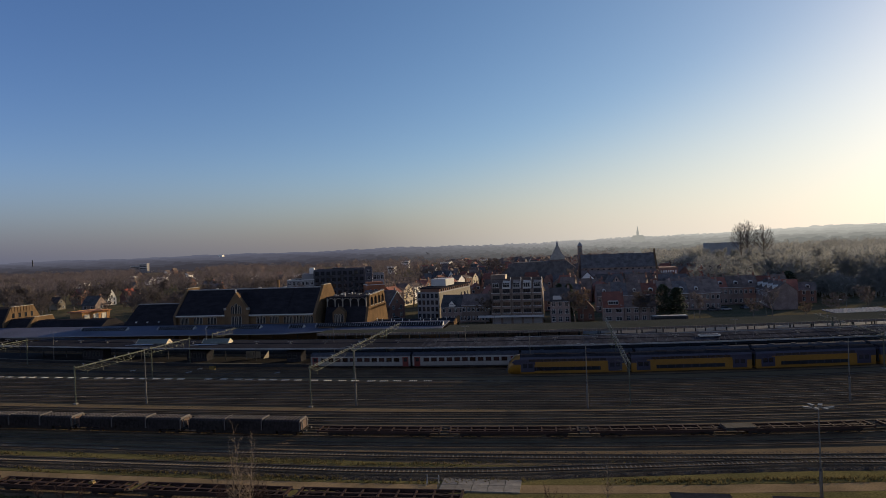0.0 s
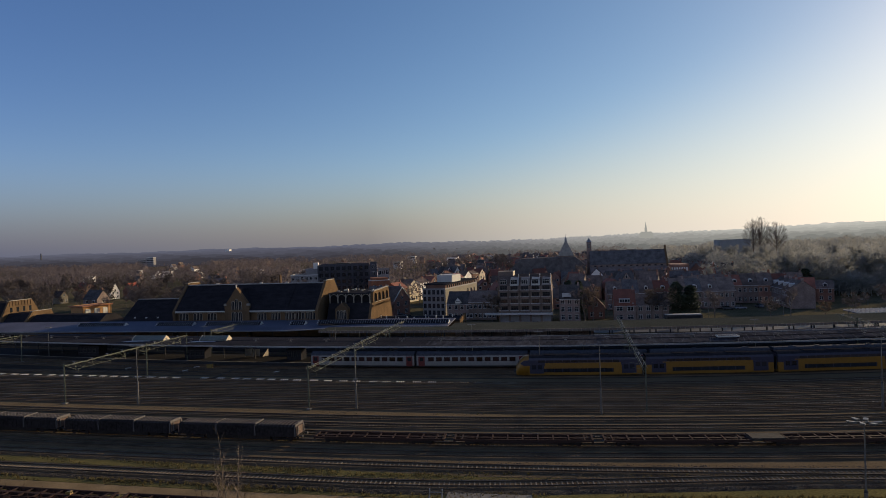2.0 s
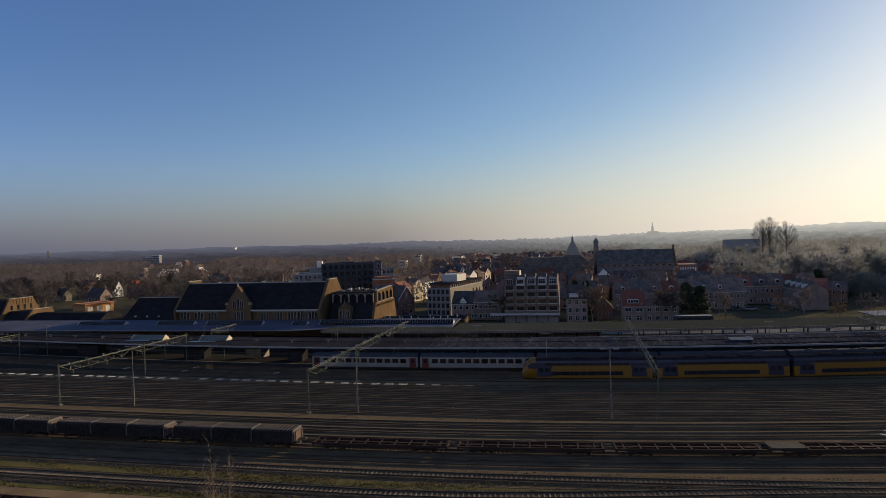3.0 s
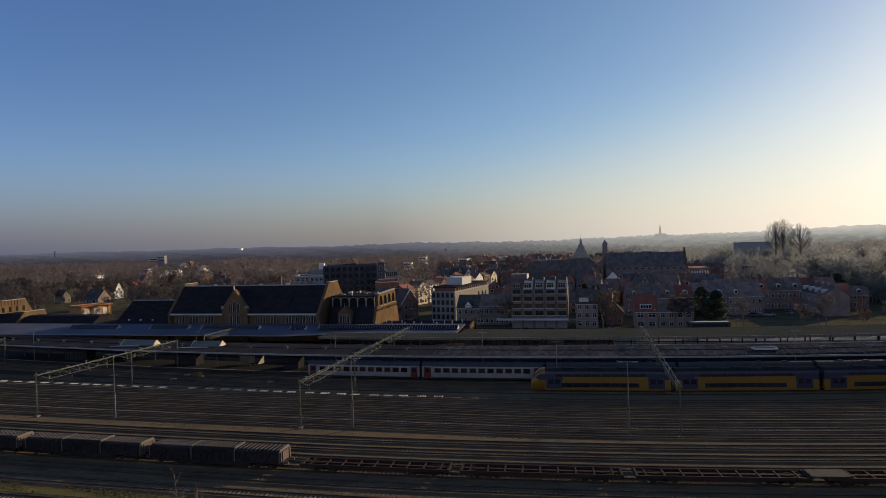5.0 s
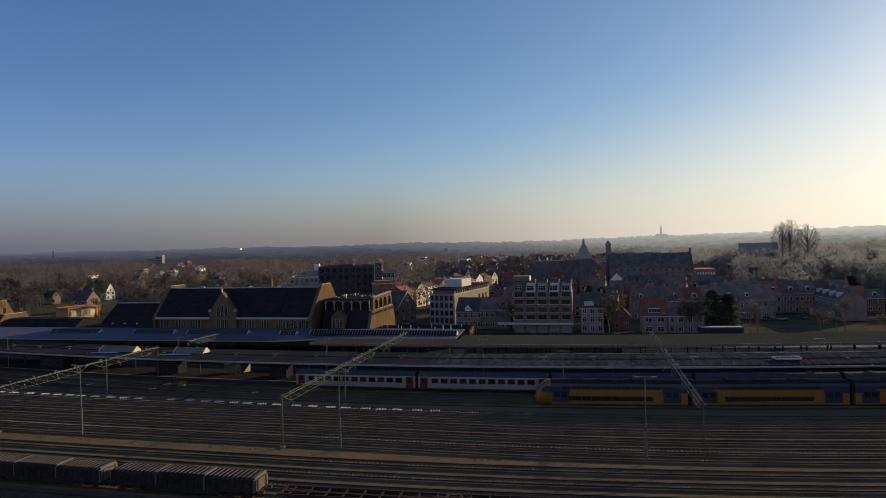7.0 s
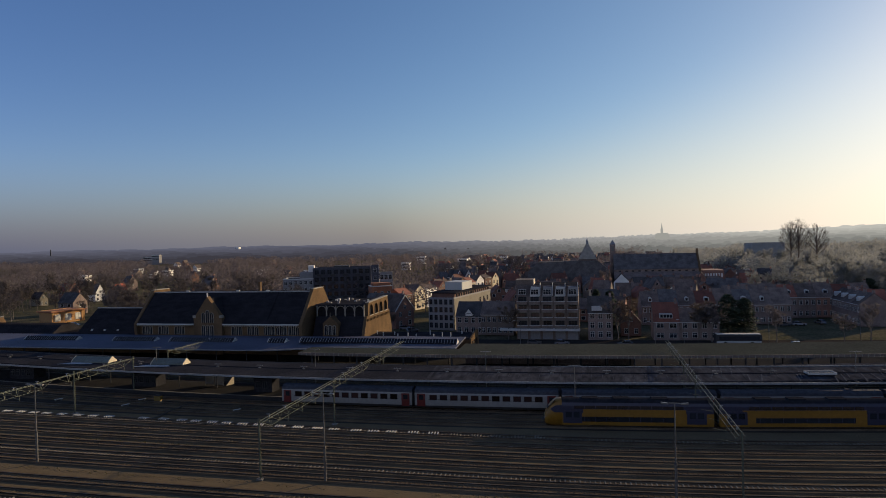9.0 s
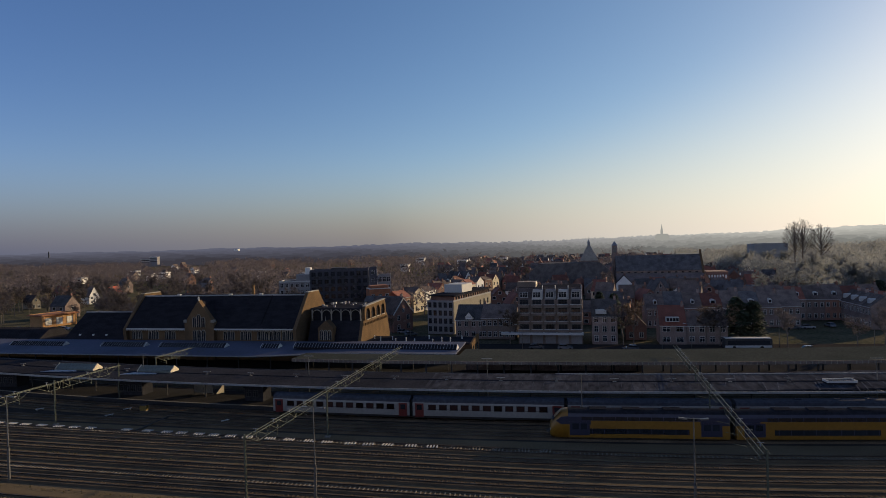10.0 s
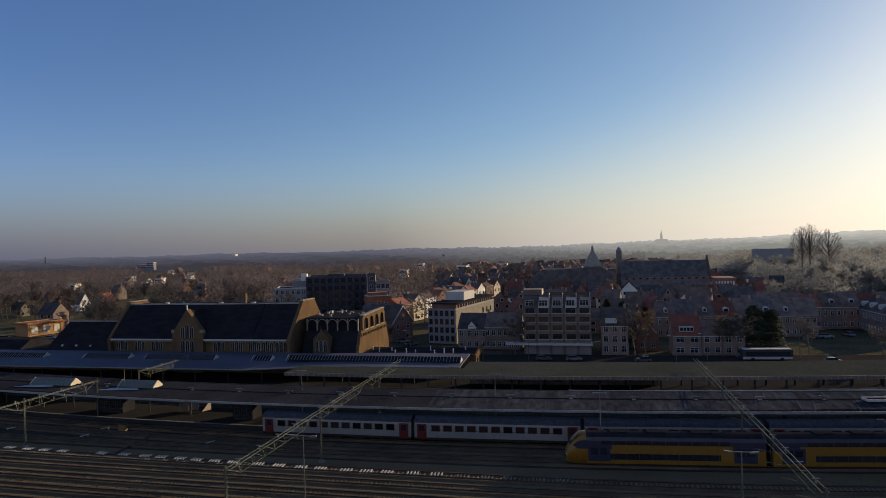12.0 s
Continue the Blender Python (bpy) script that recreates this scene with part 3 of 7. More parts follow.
def flat_wagon(m, label, key="rust", group="empty flat wagons", length=19.6):
    """Skeletal flat wagon: two sills, cross bars, diagonal bars, posts and bogies."""
    w = thing("flat_wagon", label, "freight wagon", m, group)
    h = length / 2
    for s in (-1, 1):
        part("side_sill", Shape().prism([(-h, 1.2), (h, 1.2), (h, 0.95), (4, 0.7), (-4, 0.7), (-h, 0.95)], "y", s * 1.25 - 0.09, s * 1.25 + 0.09), key, w)
        part("headstock", Shape().box(s * h - 0.15, s * h + 0.15, -1.35, 1.35, 0.85, 1.22), key, w)
        for y in (-0.88, 0.88):
            part("buffer", Shape().tube((s * h, y, 1.02), (s * (h + 0.5), y, 1.02), 0.1, n=8), "dark_steel", w)
        bogie(w, s * (h - 3.2))
    n = 9
    for i in range(n):
        x = -h + length * (i + 0.5) / n
        part("cross_bar", Shape().box(x - 0.11, x + 0.11, -1.2, 1.2, 1.0, 1.16), key, w)
    part("centre_sill", Shape().box(-h, h, -0.22, 0.22, 0.75, 1.12), key, w)
    for s in (-1, 1):
        part("diagonal_bar", Shape().tube((s * h, -1.2, 1.1), (s * (h - 3.5), 0, 1.1), 0.06, n=4).tube((s * h, 1.2, 1.1), (s * (h - 3.5), 0, 1.1), 0.06, n=4), key, w)
    return w


flat = flat_wagon(along(92.2, bend, -40.0, 19.6), "rust-brown empty skeletal flat wagon on the yard track")
for x in (-18.8, 2.4, 23.6, 44.8, 66.0, 87.2):
    copy_thing(flat, along(92.2, bend, x, 19.6))
load = thing("wagon_load", "pale grey timber deck lying on a flat wagon", "cargo", along(92.2, bend, 22.0, 4.6))
part("deck", Shape().box(-2.2, 2.2, -1.2, 1.2, 1.22, 1.36), "planks_grey", load)
for x in (-96.0, -74.8, -53.6, -32.4):
    copy_thing(flat, along(67.0, bend, x, 19.6))["label"] = "rusted skeletal flat wagon on the overgrown siding"


def coach(m, west_cab=False):
    """White single-deck coach, 26.1 m: body shell, roof, window band, red doors, gear."""
    c = thing("passenger_coach", "white single-deck coach with dark windows and red doors", "train coach", m, "coaches of the white train")
    L = 12.95
    prof = [(-1.42, 0.9), (-1.45, 1.4), (-1.42, 2.9), (-1.35, 3.2), (1.35, 3.2), (1.42, 2.9), (1.45, 1.4), (1.42, 0.9)]
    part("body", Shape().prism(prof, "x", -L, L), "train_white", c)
    part("roof", Shape().prism([(-1.36, 3.19), (-1.2, 3.62), (-0.75, 3.92), (0, 4.04), (0.75, 3.92), (1.2, 3.62), (1.36, 3.19)], "x", -L, L), "train_roof", c, "grey rounded roof", smooth=False)
    part("skirt", Shape().box(-L, L, -1.36, -1.3, 0.55, 0.92).box(-L, L, 1.3, 1.36, 0.55, 0.92), "underframe", c)
    part("window_band", Shape().box(-10.4, 10.4, -1.462, -1.44, 2.0, 2.06), "dark_steel", c)
    wm = Shape().box(-0.62, 0.62, -0.02, 0.02, 0, 0.86).mesh("window")
    wm.materials.append(M["coach_glass"])
    fm = Shape().box(-0.70, -0.62, -0.03, 0.03, -0.06, 0.92).box(0.62, 0.70, -0.03, 0.03, -0.06, 0.92).box(-0.62, 0.62, -0.03, 0.03, -0.06, 0).box(-0.62, 0.62, -0.03, 0.03, 0.86, 0.92).mesh("window_frame")
    fm.materials.append(M["dark_steel"])
    for i in range(11):
        x = -9.5 + 1.9 * i
        for y in (-1.45, 1.45):
            w = part("window", wm, "coach_glass", c, at=pose(x, y, 1.95))
            part("window_frame", fm, "dark_steel", w)
    for s in (-1, 1):
        for y in (-1.46, 1.46):
            d = part("door", Shape().box(s * 11.75 - 0.75, s * 11.75 + 0.75, y - 0.03, y + 0.03, 0.75, 3.05), "train_red", c, "red plug door")
            part("door_window", Shape().box(s * 11.75 - 0.42, s * 11.75 + 0.42, y - 0.045, y + 0.045, 1.95, 2.8), "glass_dark", d)
        part("end_panel", Shape().box(s * 12.75 - 0.2, s * 12.75 + 0.19, -1.46, 1.46, 0.92, 3.1), "train_red" if west_cab and s < 0 else "train_white", c)
        part("gangway", Shape().box(s * 13.1 - 0.16, s * 13.1 + 0.12, -0.8, 0.8, 0.9, 3.4), "rubber", c, "black rubber gangway")
        bogie(c, s * 9.0)
    for x in (-8, -3, 3, 8):
        part("roof_vent", Shape().box(x - 0.5, x + 0.5, -0.35, 0.35, 3.98, 4.12), "train_roof", c)
    for x in (-4.5, 0, 4.0):
        part("equipment_box", Shape().box(x - 1.2, x + 1.2, -1.3, 1.3, 0.4, 0.9), "underframe", c)
    return c


c0 = coach(along(146.1, drift, -38.2, 26.4))
x = -38.2 - 26.4
copy_thing(c0, along(146.1, drift, x, 26.4))
for i in range(1, 5):
    copy_thing(c0, along(146.1, drift, -38.2 + 26.4 * i, 26.4))


def deck_car(m, cab=False):
    """Yellow and blue double-deck car, 26.4 m; a cab car has a sloping nose at its west end."""
    c = thing("double_deck_car", "yellow and blue double-deck " + ("driving car with rounded nose" if cab else "middle car"), "train car", m, "cars of the yellow train")
    L = 13.0
    x0 = -10.6 if cab else -L
    low = [(-1.38, 0.35), (-1.42, 0.9), (-1.42, 2.35), (1.42, 2.35), (1.42, 0.9), (1.38, 0.35)]
    high = [(-1.42, 2.34), (-1.40, 3.5), (-1.25, 4.0), (1.25, 4.0), (1.40, 3.5), (1.42, 2.34)]
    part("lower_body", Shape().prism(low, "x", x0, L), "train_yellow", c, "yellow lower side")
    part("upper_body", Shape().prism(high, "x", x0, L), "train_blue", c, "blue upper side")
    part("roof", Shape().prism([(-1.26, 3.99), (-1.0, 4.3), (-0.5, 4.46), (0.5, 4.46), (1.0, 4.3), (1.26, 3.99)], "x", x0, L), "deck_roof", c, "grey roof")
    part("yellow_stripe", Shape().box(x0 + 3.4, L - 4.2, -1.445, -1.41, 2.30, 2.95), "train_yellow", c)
    for y in (-1.43, 1.43):
        lw = part("lower_window", Shape().box(-7.6, 7.2, y - 0.02, y + 0.02, 0.95, 1.75), "glass_dark", c, "dark lower window strip")
        uw = part("upper_window", Shape().box(-8.6, 8.4, y * 0.992 - 0.02, y * 0.992 + 0.02, 3.02, 3.52), "glass_dark", c, "dark upper window strip")
        for i in range(9):
            x = -7.0 + 1.75 * i
            part("mullion", Shape().box(x - 0.05, x + 0.05, y - 0.028, y + 0.028, 0.95, 1.75), "train_blue", lw)
            part("mullion", Shape().box(x - 0.05, x + 0.05, y * 0.992 - 0.028, y * 0.992 + 0.028, 3.02, 3.52), "train_blue", uw)
        for s in (-1, 1):
            if cab and s < 0:
                dx = -8.9
            else:
                dx = s * 10.4
            d = part("door_bay", Shape().box(dx - 1.5, dx + 1.5, y - 0.03, y + 0.03, 0.7, 2.75), "train_blue", c, "blue entrance doors")
            part("door_window", Shape().box(dx - 1.1, dx - 0.15, y - 0.04, y + 0.04, 1.6, 2.5).box(dx + 0.15, dx + 1.1, y - 0.04, y + 0.04, 1.6, 2.5), "glass_dark", d)
    if cab:
        nose = Shape()
        rings = [(-10.6, 1.0, 4.46, 0.35), (-11.6, 0.99, 4.3, 0.35), (-12.4, 0.96, 3.6, 0.38), (-12.9, 0.9, 2.9, 0.45), (-13.25, 0.78, 2.3, 0.5), (-13.4, 0.6, 1.7, 0.6)]
        for x, w, top, bot in rings:
            nose.v += [(x, -1.42 * w, bot), (x, -1.42 * w, bot + (top - bot) * 0.6), (x, -1.2 * w, bot + (top - bot) * 0.88), (x, -0.6 * w, top), (x, 0.6 * w, top), (x, 1.2 * w, bot + (top - bot) * 0.88), (x, 1.42 * w, bot + (top - bot) * 0.6), (x, 1.42 * w, bot)]
        n = 8
        for i in range(len(rings) - 1):
            for j in range(n):
                nose.f.append((i * n + j, (i + 1) * n + j, (i + 1) * n + (j + 1) % n, i * n + (j + 1) % n))
        k = (len(rings) - 1) * n
        nose.f.append(tuple(k + j for j in range(n)))
        cabp = part("cab", nose, "train_yellow", c, "yellow rounded cab", smooth=True)
        part("windscreen", Shape().add([(-11.7, -1.05, 4.2), (-11.7, 1.05, 4.2), (-13.02, 0.95, 2.85), (-13.02, -0.95, 2.85)], [(0, 1, 2, 3)]).add([(-11.5, -1.05, 4.15), (-11.5, 1.05, 4.15), (-12.9, 0.95, 2.8), (-12.9, -0.95, 2.8)], [(3, 2, 1, 0)]), "glass_dark", cabp)
        part("side_flash", Shape().prism([(-10.6, 2.4), (-10.6, 3.6), (-11.7, 3.5), (-12.5, 2.9), (-11.8, 2.4)], "y", -1.45, -1.40), "train_blue", cabp)
        for y in (-0.9, 0.9):
            part("headlight", Shape().tube((-13.3, y, 1.5), (-13.42, y, 1.5), 0.14, n=10), "sign_white", cabp)
        part("coupler", Shape().box(-13.9, -13.2, -0.25, 0.25, 0.8, 1.15), "dark_steel", cabp)
    else:
        part("gangway", Shape().box(-L - 0.25, -L + 0.05, -0.9, 0.9, 0.8, 3.4), "rubber", c)
    part("gangway", Shape().box(L - 0.05, L + 0.2, -0.9, 0.9, 0.8, 3.4), "rubber", c)
    part("skirt", Shape().box(x0 + 4.5, L - 4.5, -1.3, 1.3, 0.2, 0.5), "underframe", c)
    for x in (-6, -1, 5):
        part("roof_unit", Shape().box(x - 1.3, x + 1.3, -0.7, 0.7, 4.42, 4.58), "deck_roof", c)
    for s in (-1, 1):
        bogie(c, s * 10.0)
    return c


deck_car(along(138.3, bend, -14.0, 26.6), True)
mid = deck_car(along(138.3, bend, 12.8, 26.4))
for i in range(1, 4):
    copy_thing(mid, along(138.3, bend, 12.8 + 26.5 * i, 26.4))

# ---- platforms, canopies and station ----
def window_meshes(w, h, frame_key="white_paint", bars=1):
    """Shared meshes for a window facing -y: pane and frame with glazing bars and sill."""
    pane = Shape().box(-w / 2, w / 2, 0.0, 0.05, 0, h).mesh("pane")
    pane.materials.append(M["glass_dark"])
    f = Shape()
    b = 0.09
    xs = [-w / 2 - b, -w / 2]
    for i in range(bars):
        x = -w / 2 + w * (i + 1) / (bars + 1)
        xs += [x - 0.04, x + 0.04]
    xs += [w / 2, w / 2 + b]
    zs = [-b, 0, h * 0.66 - 0.035, h * 0.66 + 0.035, h, h + b]
    nx, nz = len(xs), len(zs)
    f.v = [(x, y, z) for y in (-0.06, 0.06) for z in zs for x in xs]
    def solid(i, j):
        return 0 <= i < nx - 1 and 0 <= j < nz - 1 and (i % 2 == 0 or j % 2 == 0)
    back = nx * nz
    for i in range(nx - 1):
        for j in range(nz - 1):
            if not solid(i, j):
                continue
            a, e, c, d = j * nx + i, j * nx + i + 1, (j + 1) * nx + i + 1, (j + 1) * nx + i
            f.f += [(a, e, c, d), (d + back, c + back, e + back, a + back)]
            for p, q, oi, oj in ((a, e, i, j - 1), (e, c, i + 1, j), (c, d, i, j + 1), (d, a, i - 1, j)):
                if not solid(oi, oj):
                    f.f.append((p, p + back, q + back, q))
    fm = f.mesh("window_frame")
    fm.materials.append(M[frame_key])
    return pane, fm


WINDOWS = {}


def window(parent, x, y, z, w=1.1, h=1.7, key="white_paint", bars=1, turn=0):
    k = (w, h, key, bars)
    if k not in WINDOWS:
        WINDOWS[k] = window_meshes(*k)
    pane, fm = WINDOWS[k]
    win = part("window", fm, key, parent, at=pose(x, y, z, 0, 0, turn))
    part("pane", pane, "glass_dark", win, at=pose(0, -0.03, 0))
    return win


def arch_window(parent, x, y, z, w, h, key="stone_trim"):
    """Pointed window with a stone surround, facing -y."""
    n = 8
    def outline(r, top):
        pts = [(x - r, z), (x + r, z)]
        for i in range(n + 1):
            a = math.pi * i / n
            pts.append((x + r * math.cos(a), z + h - w / 2 + math.sin(a) * (w / 2 + top)))
        return pts
    win = part("window", Shape().prism(outline(w / 2 + 0.14, 0.14), "y", y - 0.05, y + 0.05), key, parent)
    part("pane", Shape().prism(outline(w / 2, 0), "y", y - 0.075, y + 0.02), "glass_dark", win)
    part("mullion", Shape().box(x - 0.05, x + 0.05, y - 0.1, y, z, z + h - 0.2), key, win)
    return win


# island platform with its long canopy
def island(x):
    return drift(x)


structure("platform_1", slab(-185, 170, 147.8, 157.9, 0, 0.95, island, 80), "shaded_platform", "island platform between the tracks, coloured dark for the canopy's shade", "platform")
structure("platform_edge", slab(-185, 170, 147.72, 148.2, 0.951, 1.0, island, 80), "concrete", "pale concrete platform edge", "platform")
structure("platform_2", slab(-230, 170, 167.2, 190.5, 0, 0.95, lambda x: drift(min(x, 60)), 80), "shaded_platform", "paved platform beside the station building", "platform")
canopy = thing("island_canopy", "long dark felt platform roof on steel columns", "canopy")
ROOF = [(146.5, 5.1), (158.5, 5.42), (158.5, 5.62), (146.5, 5.32)]


def roof_run(xa, xb, profile, line):
    """A roof of that cross-section (y, z) carried along a line of the station."""
    n = max(2, round((xb - xa) / 5))
    return Shape().sweep(profile, [(xa + (xb - xa) * i / n, line(xa + (xb - xa) * i / n), 0) for i in range(n + 1)])


part("roof", roof_run(-182, -30, ROOF, island), "roof_felt", canopy)
part("frosted_roof", roof_run(-29.99, 160, ROOF, island), "felt_frost", canopy, "felt roof mottled with thin frost")
part("fascia", slab(-182, 160, 146.36, 146.5, 5.0, 5.36, island, 80), "lead", canopy, "pale gutter edge")
part("back_fascia", slab(-182, -14, 158.5, 158.62, 5.2, 5.68, island, 80), "dark_steel", canopy)
part("back_gutter", slab(-13.99, 160, 158.5, 158.64, 5.3, 5.74, island, 80), "lead", canopy, "pale back gutter")
part("ridge_cap", slab(-182, 160, 153.2, 153.5, 5.5, 5.6, island, 80), "roof_felt", canopy)
colm = Shape().tube((0, 0, 0.95), (0, 0, 5.2), 0.12, n=8).tube((0, 0, 3.9), (0, -2.6, 5.0), 0.07, n=5).tube((0, 0, 3.9), (0, 2.6, 5.1), 0.07, n=5).box(-0.1, 0.1, -5.4, 5.4, 4.93, 5.11).mesh("column")
colm.materials.append(M["dark_steel"])
x = -178.0
while x < 158:
    part("column", colm, "dark_steel", canopy, at=pose(x, 152.6 + island(x), 0))
    x += 9.4
seam = Shape().prism([(-5.9, -0.15), (5.9, 0.145), (5.9, 0.158), (-5.9, -0.137)], "x", -0.05, 0.05).mesh("roof_seam")
seam.materials.append(M["felt_frost"])
streak = Shape().prism([(-2.6, -0.062), (2.6, 0.066), (2.6, 0.074), (-2.6, -0.054)], "x", -0.1, 0.1).mesh("frost_streak")
streak.materials.append(M["frost_thin"])
rng = random.Random(17)
x = -29.0
while x < 158:
    part("roof_seam", seam, "roof_felt", canopy, at=pose(x, 152.5 + island(x), 5.474))
    if x > 8 and rng.random() < 0.35 + 0.012 * x:
        y = rng.choice((-3.0, -2.4, 0.0, 2.6))
        part("frost_streak", streak, "frost_thin", canopy, "thin white frost along a roof seam" if x < 12 else "", at=pose(x + rng.uniform(0.3, 1.6), 152.5 + y + island(x), 5.482 + 0.0247 * y, 0, 0, rng.uniform(-14, -4)))
    x += 1.9
# little roof lamps along the canopy
tee = Shape().tube((0, 0, 0), (0, 0, 0.55), 0.05, n=5).box(-0.75, 0.75, -0.1, 0.1, 0.5, 0.6).box(-0.3, 0.3, -0.2, 0.2, 0.0, 0.1).mesh("roof_vent")
tee.materials.append(M["galvanised"])
x = -174.3
rng = random.Random(3)
while x < 120:
    tagged(part("roof_light", tee, "galvanised", None, at=pose(x, 153.0 + island(x) + rng.uniform(-0.2, 0.2), 5.48, 0, 0, rng.uniform(-12, 12))),
           "small grey lamp bracket standing on the platform roof", "lamp", "lamps on the canopy")
    x += 10.05 if x < -10 else 9.7
for x, y, h in ((-117.0, 155.8, 4.9), (-96.7, 155.4, 4.0)):
    r = thing("roof_lantern", "ridged glazed roof lantern with pale sunlit end", "skylight", pose(x, y, 5.5), "lanterns on the canopy")
    part("glazing", Shape().prism([(-1.3, 0), (1.3, 0), (1.3, 0.25), (0, 1.25), (-1.3, 0.25)], "x", -h, h), "lantern_glass", r)
    for e in (-1, 1):
        part("end_panel", Shape().prism([(-1.35, 0), (1.35, 0), (1.35, 0.3), (0, 1.35), (-1.35, 0.3)], "x", e * h - 0.08, e * h + 0.08), "render_cream", r, "cream end panel")
    n = int(2 * h / 0.68)
    for i in range(n):
        u = -h + 0.35 + i * (2 * h - 0.7) / (n - 1)
        part("glazing_bar", Shape().prism([(-1.34, 0.24), (0, 1.3), (1.34, 0.24), (1.34, 0.18), (0, 1.24), (-1.34, 0.18)], "x", u - 0.03, u + 0.03), "lantern_glass", r)
for x, y in ((-119.5, 153.4), (-99.0, 152.6)):
    tagged(part("frost_patch", Shape().prism([(x - 4.2, y - 1.0), (x + 4.0, y + 0.2), (x + 3.2, y + 1.0), (x - 2.0, y + 1.2)], "z", 5.47, 5.545), "frost"), "white frost lying in the shade of a roof lantern", "frost", "frost on the canopy")
box = thing("roof_hatch", "white framed box on the platform roof", "roof box", pose(33.3, 151.6 + island(33), 5.44, 0, 0, 7))
part("body", Shape().box(-2.3, 2.3, -0.8, 0.8, 0, 0.5), "roof_felt", box)
part("rim", Shape().box(-2.4, 2.4, -0.92, -0.8, 0.3, 0.66).box(-2.4, 2.4, 0.8, 0.92, 0.3, 0.66).box(-2.4, -2.28, -0.8, 0.8, 0.3, 0.66).box(2.28, 2.4, -0.8, 0.8, 0.3, 0.66), "white_paint", box, "white rim")
for x, w in ((-101.5, 6.0), (-138.0, 7.0), (-72.0, 4.0)):
    k = thing("platform_shelter", "waiting room under the platform canopy, walls darkened for its shade", "building", pose(x, 152.6 + island(x), 0.95), "rooms on the platform")
    # felt colour on the walls stands in for the canopy's shade
    part("wall", Shape().box(-w / 2, w / 2, -1.6, 1.6, 0, 2.6), "roof_felt", k)
    part("roof", Shape().box(-w / 2 - 0.2, w / 2 + 0.2, -1.8, 1.8, 2.6, 2.75), "roof_felt", k)
    for i in range(int(w // 1.5)):
        window(k, -w / 2 + 0.9 + 1.5 * i, -1.62, 0.9, 0.9, 1.2, "dark_steel")
board = thing("platform_sign", "white information boards on posts on the platform", "sign", pose(-85.4, 155.4, 0.95))
for x in (-1.7, 0.6):
    part("panel", Shape().box(x - 0.95, x + 0.95, -0.05, 0.05, 0.3, 2.1), "concrete", board)
    part("post", Shape().tube((x - 1.0, 0, 0), (x - 1.0, 0, 2.2), 0.05, n=6), "galvanised", board)
    part("post", Shape().tube((x + 1.0, 0, 0), (x + 1.0, 0, 2.2), 0.05, n=6), "galvanised", board)
screen = thing("glass_screen", "sunlit cream angled screen on the platform", "screen", pose(-82.3, 155.6, 0.95, 0, 0, 62))
part("panel", Shape().prism([(-0.9, 0.2), (0.9, 0.2), (0.9, 2.1)], "y", -0.04, 0.04), "render_cream", screen)
part("post", Shape().tube((0.95, 0, 0), (0.95, 0, 2.3), 0.06, n=6), "galvanised", screen)

# canopy beside the station: pale roof in the west, mossy roof in the east
def second(x):
    return drift(x)


pale = thing("station_canopy", "broad pale zinc platform roof in front of the station", "canopy")
front = [(-215, 175.6, 4.95), (-160, 175.4, 4.95), (-120, 175.6, 4.95), (-86, 176.0, 4.95), (-78, 176.6, 5.25), (-70, 177.2, 5.6), (-60, 177.3, 5.85), (-37, 178.0, 5.85)]
s = Shape()
for x, y, z in front:
    s.v += [(x, y, z - 0.25), (x, y, z + 0.05), (x, 190.4, max(6.3, z + 0.7)), (x, 190.4, max(6.0, z + 0.4))]
for i in range(len(front) - 1):
    for j in range(4):
        s.f.append((i * 4 + j, (i + 1) * 4 + j, (i + 1) * 4 + (j + 1) % 4, i * 4 + (j + 1) % 4))
s.f += [(0, 1, 2, 3), tuple(len(front) * 4 - 4 + j for j in (3, 2, 1, 0))]
part("roof", s, "roof_pale", pale)
edge = Shape().sweep([(-0.08, -0.12), (0.08, -0.12), (0.08, 0.1), (-0.08, 0.1)], [(x, y - 0.12, z - 0.03) for x, y, z in front])
part("gutter", edge, "lead", pale, "pale gutter")
x = -212.0
while x < -40:
    part("column", Shape().tube((x, 178.0 if x < -75 else 183.5, 0.95), (x, 178.0 if x < -75 else 183.5, 5.0), 0.13, n=8), "dark_steel", pale)
    x += 8.6
for xa, xb in ((-136, -122.5), (-118, -98.6), (-88.5, -83.6), (-78.5, -37.5), (-166, -148)):
    r = thing("ridge_skylight", "long ribbed glass skylight with pale end on the station roof", "skylight", pose((xa + xb) / 2, 184.4 if xb < -80 else 182.6, 5.5 if xb < -80 else 6.05), "skylights on the station roof")
    h = (xb - xa) / 2
    part("glazing", Shape().prism([(-1.2, 0), (1.2, 0), (1.2, 0.3), (0, 1.15), (-1.2, 0.3)], "x", -h, h), "slate", r)
    for e in (-1, 1):
        part("end_panel", Shape().prism([(-1.28, 0), (1.28, 0), (1.28, 0.32), (0, 1.25), (-1.28, 0.32)], "x", e * h - 0.07, e * h + 0.07), "white_paint", r, "pale end panel")
    n = int(2 * h / 0.75)
    bar = Shape().prism([(-1.24, 0.26), (-1.24, 0.34), (0, 1.2), (1.24, 0.34), (1.24, 0.26), (0, 1.12)], "x", -0.05, 0.05).mesh("glazing_bar")
    bar.materials.append(M["lead"])
    for i in range(n):
        part("glazing_bar", bar, "lead", r, at=pose(-h + 0.4 + i * 0.75, 0, 0))
moss = thing("mossy_canopy", "long flat mossy platform roof on posts", "canopy")
